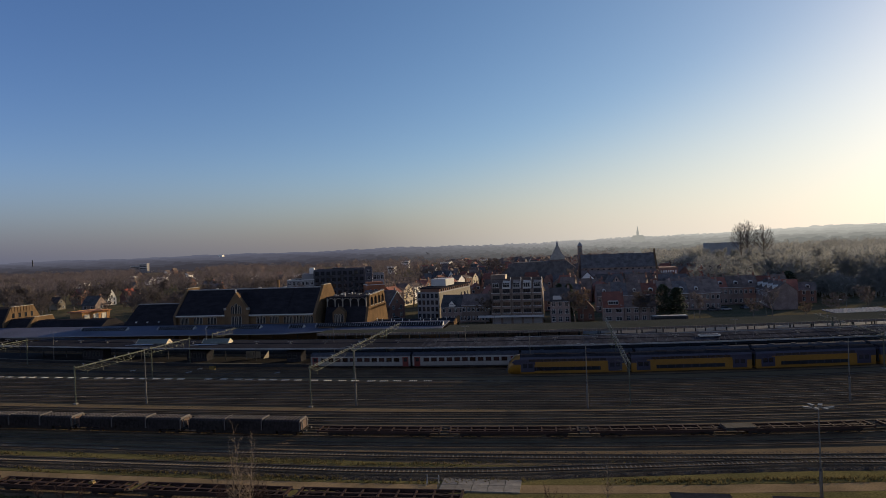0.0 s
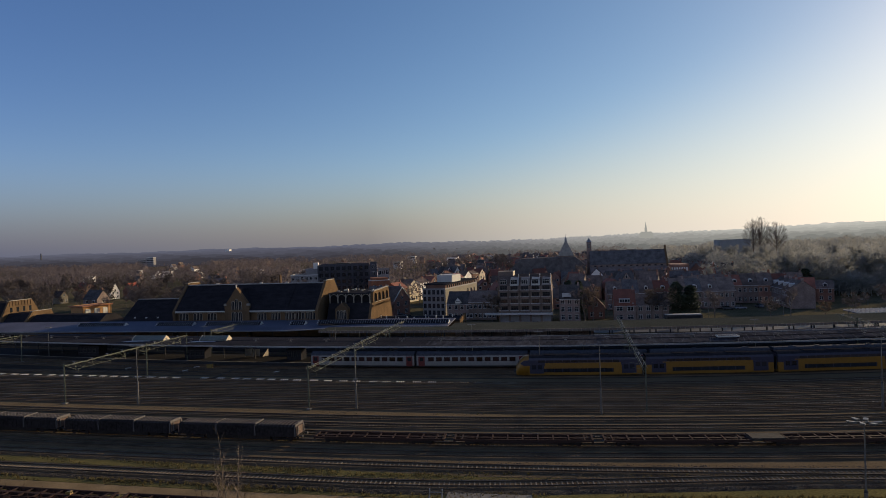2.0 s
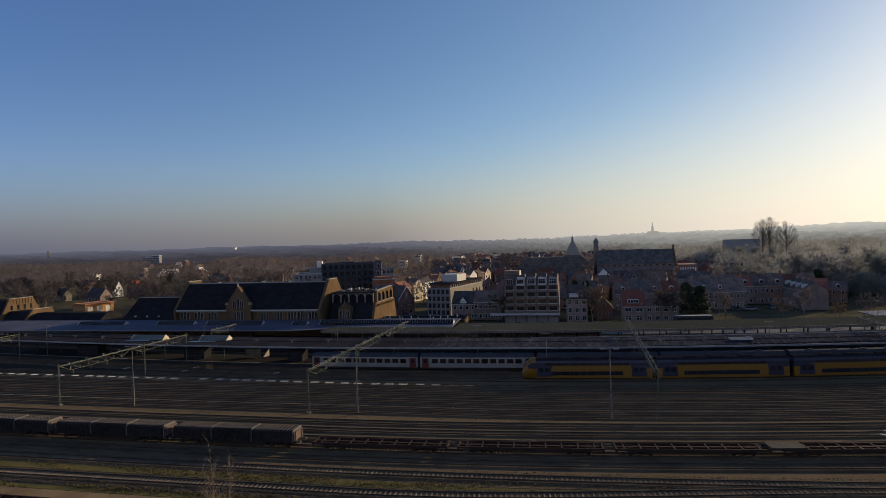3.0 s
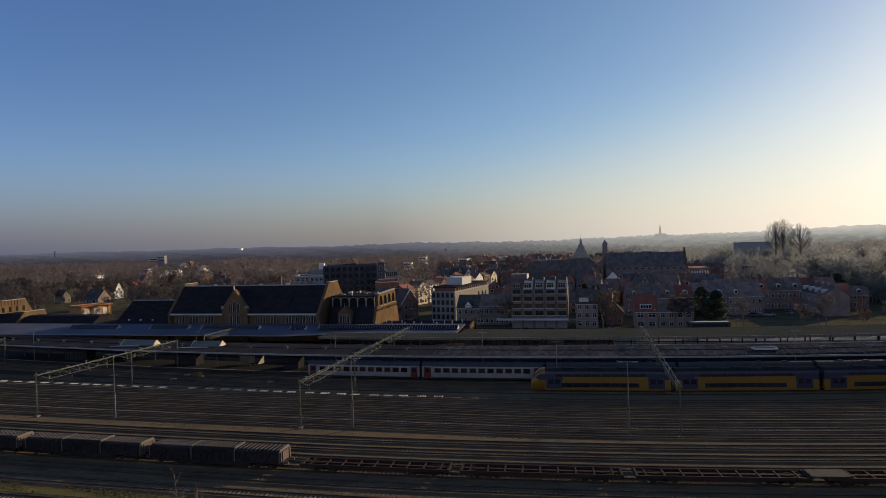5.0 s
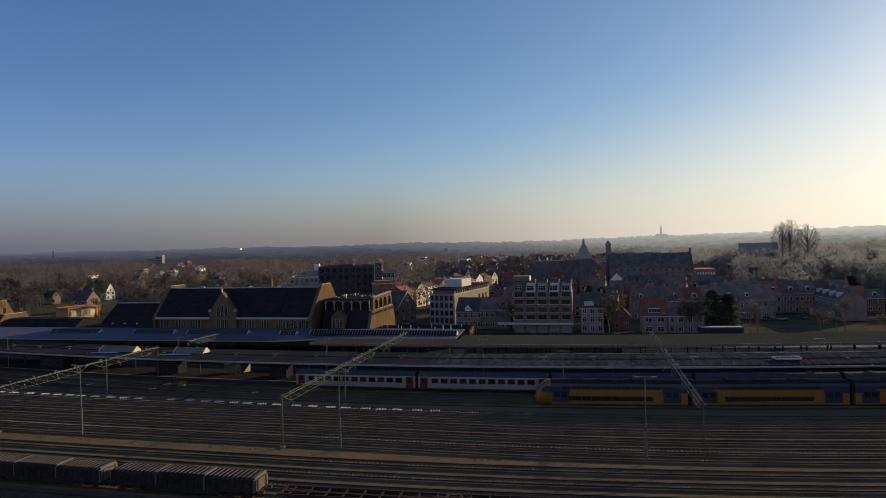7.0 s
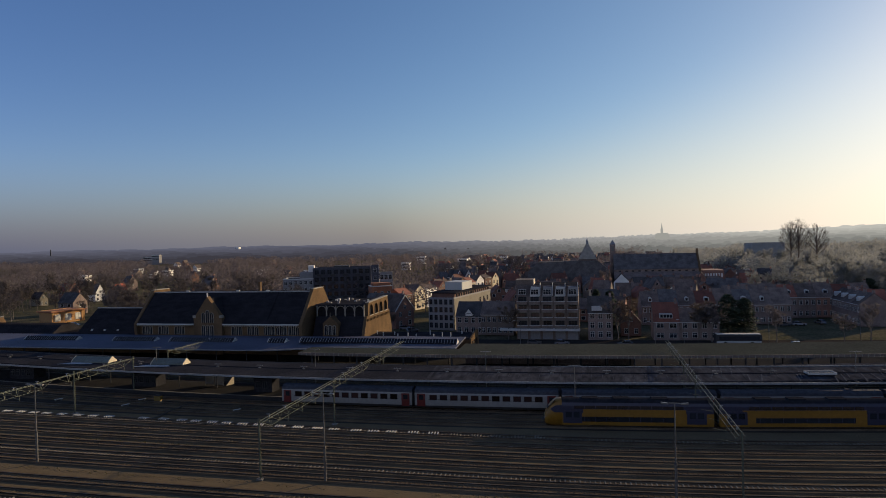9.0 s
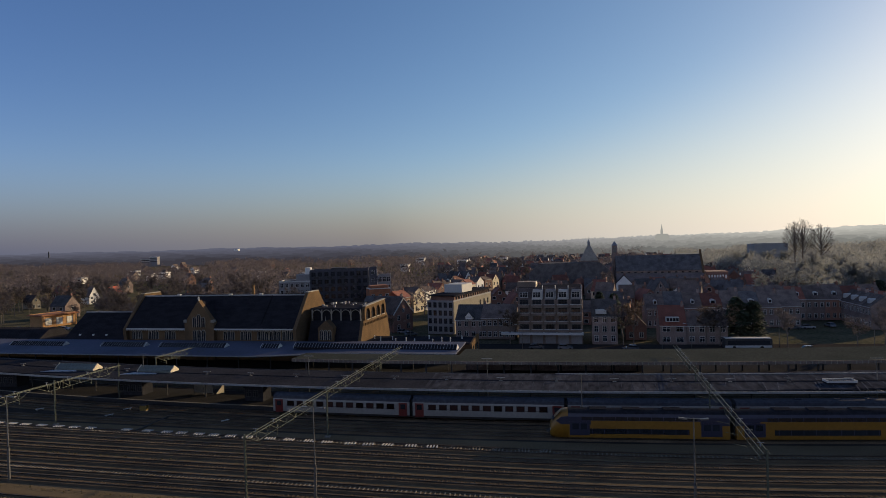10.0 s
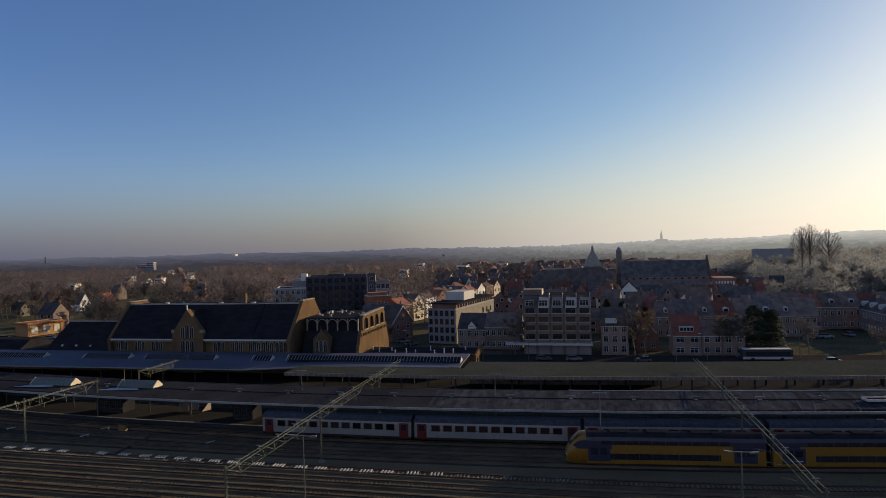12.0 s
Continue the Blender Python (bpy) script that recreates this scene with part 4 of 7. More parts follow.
part("west_roof", slab(-73, -36, 169.3, 176.6, 5.6, 5.8, second, 20), "roof_moss", moss)
part("roof", slab(-35.99, 170, 169.3, 184.4, 5.6, 5.8, second, 60), "roof_moss", moss)
part("fascia", slab(-73, 170, 169.15, 169.3, 5.2, 5.85, second, 60), "brown_brick", moss, "brown boarded fascia")
bat = Shape().box(-0.06, 0.06, -0.08, 0.0, 5.22, 5.8).mesh("batten")
bat.materials.append(M["stone_trim"])
x = -72.0
while x < 100:
    part("batten", bat, "stone_trim", moss, at=pose(x, 169.14 + second(x), 0))
    x += 1.15
x = -70.0
while x < 168:
    part("post", Shape().box(x - 0.15, x + 0.15, 170.2 + second(x), 170.5 + second(x), 0.95, 5.6), "dark_steel", moss)
    if x > -34:
        part("post", Shape().box(x - 0.15, x + 0.15, 183.6 + second(x), 183.9 + second(x), 0.0, 5.6), "dark_steel", moss)
    x += 5.6
part("back_wall", slab(-36, 4, 184.0, 184.3, 0.0, 5.6, second, 20), "dark_brick", moss)
can = thing("glass_canopy", "pale ribbed canopy roof on steel posts", "canopy", pose(86, 206, 0, 0, 0, 4))
part("roof", Shape().prism([(-8, 5.2), (8, 5.6), (8, 5.8), (-8, 5.4)], "y", -5, 5), "roof_pale", can)
for i in range(16):
    part("rib", Shape().box(-8 + i * 1.05, -7.85 + i * 1.05, -5, 5, 5.5 + 0.025 * i, 5.66 + 0.025 * i), "white_paint", can)
for x in (-7, 0, 7):
    for y in (-4, 4):
        part("post", Shape().tube((x, y, 0), (x, y, 5.3), 0.12, n=8), "galvanised", can)


# the station building
def hall():
    b = thing("station_hall", "brown brick station hall with steep dark slate roof", "station", pose(-108.3, 199.0, 0))
    # x from -26 to 25.8, front wall at y -8
    part("wall", Shape().box(-25.6, 25.4, -7.6, 12.6, 0, 9.6), "station_brick", b)
    roofp = [(-8.7, 9.5), (-0.6, 17.7), (5.6, 17.7), (13.7, 9.5), (13.0, 9.3), (-8.0, 9.3)]
    rf = part("roof", Shape().prism(roofp, "x", -25.9, 25.7), "slate", b, "dark slate roof")
    part("ridge", Shape().box(-25.9, 25.7, -0.85, -0.3, 17.65, 18.0), "lead", rf, "pale ridge flashing")
    part("roof_upstand", Shape().prism([(-8.0, 10.25), (-0.7, 17.75), (-0.7, 17.95), (-8.0, 10.5)], "x", 15.3, 15.6), "slate", rf)
    for s, x in ((-1, -26.3), (1, 25.4)):
        top = [(-9.0, 9.3), (-0.9, 18.3), (5.9, 18.5), (14.0, 9.3), (13.0, 0), (-8.0, 0)]
        part("gable_wall", Shape().prism(top, "x", x, x + 0.9), "station_brick", b, "brown brick gable wall with raised coping")
    cope = part("coping", Shape().box(25.3, 26.4, -1.0, 6.0, 18.45, 18.65).box(-26.4, -25.3, -1.0, 6.0, 18.45, 18.65), "stone_trim", b, "pale stone coping")
    part("cornice", Shape().box(-25.4, -6.9, -8.85, -8.6, 9.2, 9.55).box(2.2, 25.4, -8.85, -8.6, 9.2, 9.55), "white_paint", b, "pale dentilled cornice")
    den = Shape().box(-0.14, 0.14, -0.16, 0.06, -0.35, 0).mesh("dentil")
    den.materials.append(M["stone_trim"])
    for i in range(72):
        x = -25.2 + 0.7 * i
        if not -6.9 < x < 2.2:
            part("dentil", den, "stone_trim", b, at=pose(x, -8.6, 9.2))
    # gabled bay in the middle
    bay = part("bay", Shape().prism([(-6.8, 0), (2.1, 0), (2.1, 11.4), (1.5, 11.9), (-2.35, 17.2), (-6.2, 11.9), (-6.8, 11.4)], "y", -8.75, -7.2), "station_brick", b, "stepped brick gable bay")
    part("bay_roof", Shape().prism([(-6.6, 11.2), (-2.35, 16.7), (1.9, 11.2)], "y", -7.2, -0.4), "slate", b)
    part("finial", Shape().box(-2.48, -2.22, -8.7, -8.4, 17.0, 18.2).box(-2.65, -2.05, -8.65, -8.45, 17.75, 17.9), "white_paint", b, "pale stone finial")
    for s in (-6.5, 1.8):
        part("kneeler", Shape().box(s - 0.45, s + 0.45, -8.95, -8.0, 11.2, 11.9), "stone_trim", b)
    for dx in (-1.3, 0, 1.3):
        arch_window(b, -2.35 + dx, -8.8, 9.9, 1.0, 3.4 if dx == 0 else 2.7)
        arch_window(b, -2.35 + dx, -8.8, 6.2, 1.0, 2.9)
    for gx in (-22.8, -17.5, -12.2, 6.0, 11.0, 16.0, 19.6, 23.3):
        for dx, hh in ((-1.1, 2.2), (0, 2.7), (1.1, 2.2)):
            arch_window(b, gx + dx, -7.65, 6.4, 0.85, hh)
    # chimney stacks
    part("chimney", Shape().box(8.6, 9.2, 0.2, 1.0, 17.6, 20.6), "station_brick", b)
    for x in (-14, 2.5, 12):
        part("roof_vent", Shape().box(x - 0.5, x + 0.5, -0.9, -0.4, 17.9, 18.3), "white_paint", b)
    return b


hall()


def west_block():
    b = thing("west_wing", "lower brick wing with hipped slate roof", "station", pose(-145.0, 198.0, 0))
    part("wall", Shape().box(-9.6, 10.0, -7.4, 9, 0, 5.6), "station_brick", b)
    part("roof", Shape().add([(-10.4, -8.4, 5.2), (10.2, -8.4, 5.2), (10.2, 10, 5.2), (-10.4, 10, 5.2), (-8.6, -0.3, 13.2), (10.2, -0.3, 13.2), (-8.6, 1.5, 13.2), (10.2, 1.5, 13.2)],
         [(0, 1, 5, 4), (4, 5, 7, 6), (2, 3, 6, 7), (3, 0, 4, 6), (1, 2, 7, 5), (3, 2, 1, 0)]), "slate", b)
    part("ridge", Shape().box(-8.6, 10.1, -0.5, 0.0, 13.15, 13.4), "lead", b)
    for x in (-5.5, -1, 3.5):
        part("vent", Shape().box(x - 0.3, x + 0.3, -6.4, -5.8, 7.0, 7.6), "white_paint", b)
    c = thing("west_annex", "long low flat-roofed brick annex", "station", pose(-188.0, 198.0, 0))
    part("wall", Shape().box(-8.2, 33, -7, 8, 0, 5.4), "station_brick", c)
    part("roof", Shape().box(-8.4, 33.2, -7.6, 8.5, 5.4, 5.9), "slate", c)
    part("upper_roof", Shape().prism([(-5, 5.9), (-1.5, 8.2), (3, 8.2), (7, 5.9)], "x", -8, 22), "slate", c)


west_block()


def end_wall(b, x, key="station_brick"):
    """Leaning brick end wall with four arched openings cut through its crown."""
    lo, hi, zb, zt = -5.4, 19.4, 0.0, 14.9
    def left(z):
        return -5.6 if z < 5 else -5.6 + (z - 5) * 0.46
    def right(z):
        return 19.2 if z < 5.2 else 19.2 - (z - 5.2) * 0.40
    wall = Shape()
    z1 = 10.9
    wall.prism([(left(0), 0), (right(0), 0), (right(5.2), 5.2), (right(z1), z1), (left(z1), z1), (left(5), 5)], "x", x - 0.4, x + 0.4)
    wall.prism([(left(13.9), 13.9), (right(13.9), 13.9), (right(14.9) + 0.1, 15.0), (left(14.5), 14.5)], "x", x - 0.4, x + 0.4)
    a0, a1 = left(13.9) + 0.3, right(13.9) - 0.3
    step = (a1 - a0) / 4
    for i in range(5):
        c = a0 + step * i
        wall.prism([(c - 0.55, z1), (c + 0.55, z1), (c + 0.55, 13.9), (c - 0.55, 13.9)], "x", x - 0.4, x + 0.4)
    for i in range(4):
        c, r = a0 + step * (i + 0.5), step / 2 - 0.55
        n = 8
        for j in range(n):
            t0, t1 = math.pi * j / n, math.pi * (j + 1) / n
            wall.prism([(c + r * math.cos(t0), 13.9 - r + r * math.sin(t0)), (c + r * math.cos(t0), 13.91), (c + r * math.cos(t1), 13.91), (c + r * math.cos(t1), 13.9 - r + r * math.sin(t1))], "x", x - 0.4, x + 0.4)
    w = part("end_wall", wall, key, b, "sunlit ochre brick end wall with arched openings")
    for i in range(4):
        c, r = a0 + step * (i + 0.5), step / 2 - 0.55
        part("arch_sill", Shape().box(x + 0.4, x + 0.55, c - r, c + r, z1 - 0.1, z1 + 0.12), "stone_trim", w)
        part("louvre", Shape().box(x - 0.2, x - 0.1, c - r, c + r, z1, 13.8), "slate", w)
    cor = Shape().box(-0.12, 0.12, -0.18, 0.18, -0.7, 0).mesh("corbel")
    cor.materials.append(M[key])
    for i in range(17):
        y = left(10) + 0.6 + i * (right(10) - left(10) - 1.2) / 16
        part("corbel", cor, key, w, at=pose(x + 0.5, y, 10.2))
    part("coping", Shape().prism([(left(14.5) - 0.1, 14.5), (right(14.9) + 0.2, 15.0), (right(14.9) + 0.2, 15.2), (left(14.5) - 0.1, 14.72)], "x", x - 0.55, x + 0.55), "stone_trim", w, "pale coping")
    return w


def pavilion(m, label):
    b = thing("station_pavilion", label, "station", m)
    # x from -14 to 0, wall line at y -5
    part("wall", Shape().box(-14.6, -0.4, -4.9, 18.6, 0, 5.6), "station_brick", b)
    part("mansard", Shape().prism([(-5.5, 5.2), (-2.9, 10.9), (-2.6, 11.0), (15.8, 11.0), (19.2, 5.2)], "x", -14.6, -0.4), "slate", b, "steep dark slate slope")
    part("attic", Shape().box(-14.6, -0.4, -1.2, 14.6, 11.0, 13.7), "slate", b)
    part("flat_roof", Shape().box(-14.8, -0.4, -2.6, 15.2, 13.9, 14.25), "roof_felt", b)
    n = 5
    for i in range(n + 1):
        x = -14.3 + 2.76 * i
        part("arcade_post", Shape().box(x - 0.14, x + 0.14, -2.75, -2.45, 10.9, 13.9), "stone_trim", b)
    for i in range(n):
        c, r = -14.3 + 2.76 * (i + 0.5), 1.2
        turns = [math.pi * j / 8 for j in range(9)]
        ring = [(c + r * math.cos(t), 12.55 + r * math.sin(t)) for t in turns] + [(c + 1.15 * r * math.cos(t), 12.55 + 1.12 * r * math.sin(t)) for t in turns[::-1]]
        a = Shape().prism(ring, "y", -2.7, -2.5)
        part("arcade_arch", a, "stone_trim", b)
    dm = part("dormer", Shape().prism([(-11.3, 5.2), (-7.0, 5.2), (-7.0, 9.4), (-9.15, 11.3), (-11.3, 9.4)], "y", -5.9, -3.0), "station_brick", b, "gabled brick dormer")
    for dx in (-1.1, 0, 1.1):
        arch_window(dm, -9.15 + dx, -5.95, 6.2, 0.8, 2.6)
    part("finial", Shape().tube((-9.15, -5.7, 11.2), (-9.15, -5.7, 12.4), 0.12, 0.03, n=6), "stone_trim", dm)
    end_wall(b, 0.0)
    rng = random.Random(8)
    for i in range(14):
        x, y = rng.uniform(-13.5, -1.5), rng.uniform(-1.5, 13)
        s = rng.uniform(0.2, 0.5)
        part("roof_unit", Shape().box(x - s, x + s, y - s, y + s, 14.25, 14.25 + rng.uniform(0.15, 0.6)), "render_grey" if i % 3 else "white_paint", b)
    part("cornice", Shape().box(-14.6, -0.4, -5.75, -5.5, 5.1, 5.5), "stone_trim", b)
    return b


pavilion(pose(-66.0, 199.2, 0), "brick pavilion with slate mansard and arcaded attic")


def far_wing(x0, x1, prof, label, openings=0):
    """Slate-roofed wing whose east end is a brick gable wall that stands above the roof; prof is (y, z)."""
    b = thing("station_wing", label, "station", pose(x1, 0, 0))
    low = [(y + (0.5 if y < 202 else -0.5), z - 0.7) for y, z in prof]
    part("roof", Shape().prism([(low[0][0], 0)] + low + [(low[-1][0], 0)], "x", x0 - x1, -0.4), "slate", b)
    end = part("gable_wall", Shape().prism([(prof[0][0], 0)] + prof + [(prof[-1][0], 0)], "x", -0.4, 0.4), "station_brick", b, "sunlit ochre brick gable wall")
    part("coping", Shape().box(-0.5, 0.5, prof[1][0] - 0.1, prof[2][0] + 0.1, prof[1][1], prof[1][1] + 0.2), "stone_trim", end)
    for i in range(openings):
        y = prof[1][0] + 0.8 + i * (prof[2][0] - prof[1][0] - 1.6) / max(1, openings - 1)
        part("opening", Shape().box(0.4, 0.46, y - 0.5, y + 0.5, prof[1][1] - 4.2, prof[1][1] - 2.4), "glass_dark", end)
    for i in range(8 if openings else 0):
        y = prof[1][0] + 0.4 + i * (prof[2][0] - prof[1][0] - 0.8) / 7
        part("pilaster", Shape().box(0.4, 0.55, y - 0.22, y + 0.22, prof[1][1] - 1.9, prof[1][1] - 0.1), "station_brick", end)


far_wing(-236, -208, [(191.2, 5.4), (192.9, 7.3), (196.3, 13.4), (206.2, 13.5), (209.4, 8.5), (211.0, 5.6)][1:5], "far brick wing with slate roof and sunlit gable", 4)
far_wing(-222, -197, [(191.6, 5.0), (195.6, 9.6), (204.0, 9.5), (206.5, 5.0)], "lower brick wing with slate roof and raised sunlit gable")

low = thing("east_annex", "low brick annex with flat roof and sunlit end", "station", pose(-50, 200, 0))
part("wall", Shape().box(-15.5, 13.0, -4, 6, 0, 5.0), "station_brick", low)
part("roof", Shape().box(-15.6, 13.2, -4.3, 6.3, 5.0, 5.35), "roof_felt", low)
part("parapet", Shape().prism([(-4.4, 0), (6.4, 0), (6.4, 6.2), (4.0, 6.4), (-4.4, 5.3)], "x", 13.0, 13.5), "station_brick", low, "sunlit brick end")
for i in range(3):
    part("recess", Shape().box(13.5, 13.56, -3.2 + 3 * i, -1.4 + 3 * i, 1.0, 4.4), "glass_dark", low)
rng = random.Random(21)
for i in range(11):
    x, y, h = -14 + 2.4 * i + rng.uniform(-0.5, 0.5), rng.uniform(-3, 3), rng.uniform(0.5, 1.1)
    tagged(part("roof_pipe", Shape().tube((x - 50, y + 200, 5.35), (x - 50, y + 200, 5.35 + h), 0.16, n=7).tube((x - 50, y + 200, 5.3 + h), (x - 50, y + 200, 5.5 + h), 0.24, 0.08, n=7), "white_paint"),
           "white vent pipe standing on the annex roof", "vent", "pipes on the annex roof")


# ---- gantries over the yard, masts and lamps ----
def gantry(x, y0, y1, legs, zt=7.6):
    g = thing("catenary_gantry", "pale green lattice gantry over the tracks", "gantry", pose(x, y0, 0), "gantries")
    L = y1 - y0
    for s in (-0.32, 0.32):
        part("top_chord", Shape().box(s - 0.035, s + 0.035, 0, L, zt - 0.04, zt + 0.04), "gantry_green", g)
    n = max(1, round(L / 22))
    for k in range(n):
        a, b = L * k / n, L * (k + 1) / n
        part("bottom_chord", Shape().tube((0, a + 0.3, zt), (0, a + 3.0, zt - 1.25), 0.034, n=4).tube((0, a + 3.0, zt - 1.25), (0, b - 3.0, zt - 1.25), 0.034, n=4).tube((0, b - 3.0, zt - 1.25), (0, b - 0.3, zt), 0.034, n=4), "gantry_green", g)
        m = 6
        for i in range(m + 1):
            y = a + 3.0 + (b - a - 6.0) * i / m
            part("strut", Shape().tube((0.32, y, zt), (0, y, zt - 1.25), 0.03, n=4).tube((-0.32, y, zt), (0, y, zt - 1.25), 0.03, n=4).box(-0.32, 0.32, y - 0.03, y + 0.03, zt - 0.03, zt + 0.03), "gantry_green", g)
            if i < m:
                y2 = a + 3.0 + (b - a - 6.0) * (i + 1) / m
                part("brace", Shape().tube((0.32 if i % 2 else -0.32, y, zt), (0, y2, zt - 1.25), 0.026, n=4), "gantry_green", g)
        for i in range(4):
            y = a + 2.6 + i * 4.6
            ins = part("insulator", Shape().tube((0, y, zt), (0, y, zt + 0.45), 0.09, 0.05, n=6).box(-0.35, 0.35, y - 0.04, y + 0.04, zt + 0.4, zt + 0.46), "lead", g, "grey insulator on a bracket")
            part("drop_post", Shape().tube((0, y + 1.0, zt - 1.25), (0, y + 1.0, zt - 2.1), 0.03, n=4).tube((0, y + 1.0, zt - 1.9), (-1.6, y + 1.0, zt - 1.6), 0.03, n=4), "gantry_green", g)
    for y in legs:
        leg = part("leg", Shape().box(-0.1, 0.1, y - y0 - 0.11, y - y0 - 0.07, 0, zt + 0.5).box(-0.1, 0.1, y - y0 + 0.07, y - y0 + 0.11, 0, zt + 0.5).box(-0.03, 0.03, y - y0 - 0.08, y - y0 + 0.08, 0, zt + 0.5), "gantry_green", g)
        part("footing", Shape().box(-0.4, 0.4, y - y0 - 0.4, y - y0 + 0.4, 0, 0.22), "concrete", leg)
    return g


gantry(-155.0, 111.0, 151.0, (111.0, 134.2, 150.8))
gantry(-102.1, 110.1, 150.6, (110.1, 134.6, 150.4))
gantry(-102.1, 161.7, 175.6, (161.7,), 7.1)
gantry(-49.4, 110.1, 176.5, (110.1, 134.9, 161.6))
gantry(10.3, 113.0, 181.5, (113.0, 144.2, 156.6))
gantry(66.0, 122.0, 184.0, (122.0, 146.4, 172.0))


def yard_lamp(x, y, h=11.6):
    l = thing("yard_lamp", "tall grey yard lamp post with small head", "street lamp", pose(x, y, 0), "lamps of the yard")
    part("base_tube", Shape().tube((0, 0, 0), (0, 0, 4.6), 0.17, n=10), "galvanised", l)
    part("collar", Shape().tube((0, 0, 4.5), (0, 0, 4.75), 0.2, 0.12, n=10), "dark_steel", l)
    part("upper_tube", Shape().tube((0, 0, 4.7), (0, 0, h), 0.1, 0.06, n=8), "galvanised", l)
    arm = part("arm", Shape().box(-1.2, 1.2, -0.04, 0.04, h - 0.05, h + 0.03), "galvanised", l)
    for s in (-1, 1):
        part("lamp_head", Shape().prism([(s * 0.7, h), (s * 1.5, h + 0.1), (s * 1.5, h - 0.08), (s * 0.7, h - 0.14)], "y", -0.16, 0.16), "galvanised", arm, "flat lamp head")
    return l


for x, y in ((-131.0, 111.6), (-85.7, 110.6), (-40.4, 110.6), (2.8, 111.4), (47.6, 117.4)):
    yard_lamp(x, y)
near = yard_lamp(25.8, 70.5, 11.3)
for a in (60, 120, 240, 300):
    ca, sa_ = math.cos(radians(a)), math.sin(radians(a))
    part("floodlight", Shape().prism([(-0.3, 11.2), (0.3, 11.3), (0.3, 11.45), (-0.3, 11.4)], "y", -0.2, 0.2), "galvanised", near, "floodlight on a ring", at=pose(ca * 0.9, sa_ * 0.9, 0, 0, 0, a))
for x, y in ((-150, 155.0), (-99.6, 154.6), (-62, 155.0), (-26.2, 155.0), (40, 160.6), (75, 166.0), (-9.1, 143.3)):
    p = thing("platform_lamp", "slim grey lamp mast on the platform" if y > 150 else "slim grey lamp mast between the platform tracks", "street lamp", pose(x, y, 0.95 if y > 150 else 0.0), "lamps of the platform")
    part("mast", Shape().tube((0, 0, 0), (0, 0, 8.3 if y > 150 else 9.2), 0.1, 0.06, n=7), "galvanised", p)
    part("head", Shape().box(-1.0, 1.0, -0.12, 0.12, 8.25 if y > 150 else 9.15, 8.37 if y > 150 else 9.27), "galvanised", p)

# ---- the town ----
def house(m, w, d, he, hr, wall, roof, along_x=True, rows=2, cols=3, label="", group="houses of the town", chimney=True, big=False, frame="white_paint", win=(1.0, 1.5)):
    """Brick or rendered house, front at y 0 facing -y; ridge along x or along y."""
    b = thing("house", label, "house", m, group)
    if along_x:
        gable = [(0, 0), (d, 0), (d, he), (d / 2, hr), (0, he)]
        part("wall", Shape().prism(gable, "x", -w / 2, w / 2), wall, b)
        s = (hr - he) / (d / 2)
        o, t = 0.35, 0.16
        for side in (0, 1):
            p = [(-o, he - o * s), (d / 2, hr), (d / 2, hr + t), (-o, he - o * s + t)]
            if side:
                p = [(d - y, z) for y, z in p]
            part("roof", Shape().prism(p, "x", -w / 2 - 0.12, w / 2 + 0.12), roof, b)
        part("gutter", Shape().box(-w / 2 - 0.1, w / 2 + 0.1, -o - 0.14, -o + 0.02, he - o * s - 0.1, he - o * s + 0.06), "white_paint", b)
    else:
        gable = [(-w / 2, 0), (w / 2, 0), (w / 2, he), (0, hr), (-w / 2, he)]
        part("wall", Shape().prism(gable, "y", 0, d), wall, b)
        s = (hr - he) / (w / 2)
        o, t = 0.3, 0.16
        for side in (-1, 1):
            p = [(side * (w / 2 + o), he - o * s), (0, hr), (0, hr + t), (side * (w / 2 + o), he - o * s + t)]
            part("roof", Shape().prism(p, "y", -0.2, d + 0.1), roof, b)
        if hr - he > 3:
            window(b, 0, -0.02, he + 0.4, 0.9, 1.2, frame)
    fl = he / rows
    for r in range(rows):
        for c in range(cols):
            x = -w / 2 + w * (c + 0.5) / cols
            window(b, x, -0.02, fl * r + 0.9, win[0], min(win[1], fl - 1.2), frame)
    if big:
        for r in range(rows):
            window(b, w / 2 + 0.02, d * 0.3, fl * r + 0.9, win[0], min(win[1], fl - 1.2), frame, turn=90)
            window(b, w / 2 + 0.02, d * 0.7, fl * r + 0.9, win[0], min(win[1], fl - 1.2), frame, turn=90)
    if chimney:
        cx = w / 2 - 0.5 if along_x else 0.3
        cy = d / 2 if along_x else d * 0.7
        ch = part("chimney", Shape().box(cx - 0.35, cx + 0.35, cy - 0.4, cy + 0.4, hr - 1.2, hr + 1.0), wall if wall != "render_white" else "brick", b)
        part("chimney_pot", Shape().tube((cx, cy - 0.2, hr + 1.0), (cx, cy - 0.2, hr + 1.35), 0.12, n=6).tube((cx, cy + 0.2, hr + 1.0), (cx, cy + 0.2, hr + 1.35), 0.12, n=6), "tile_red", ch)
    return b


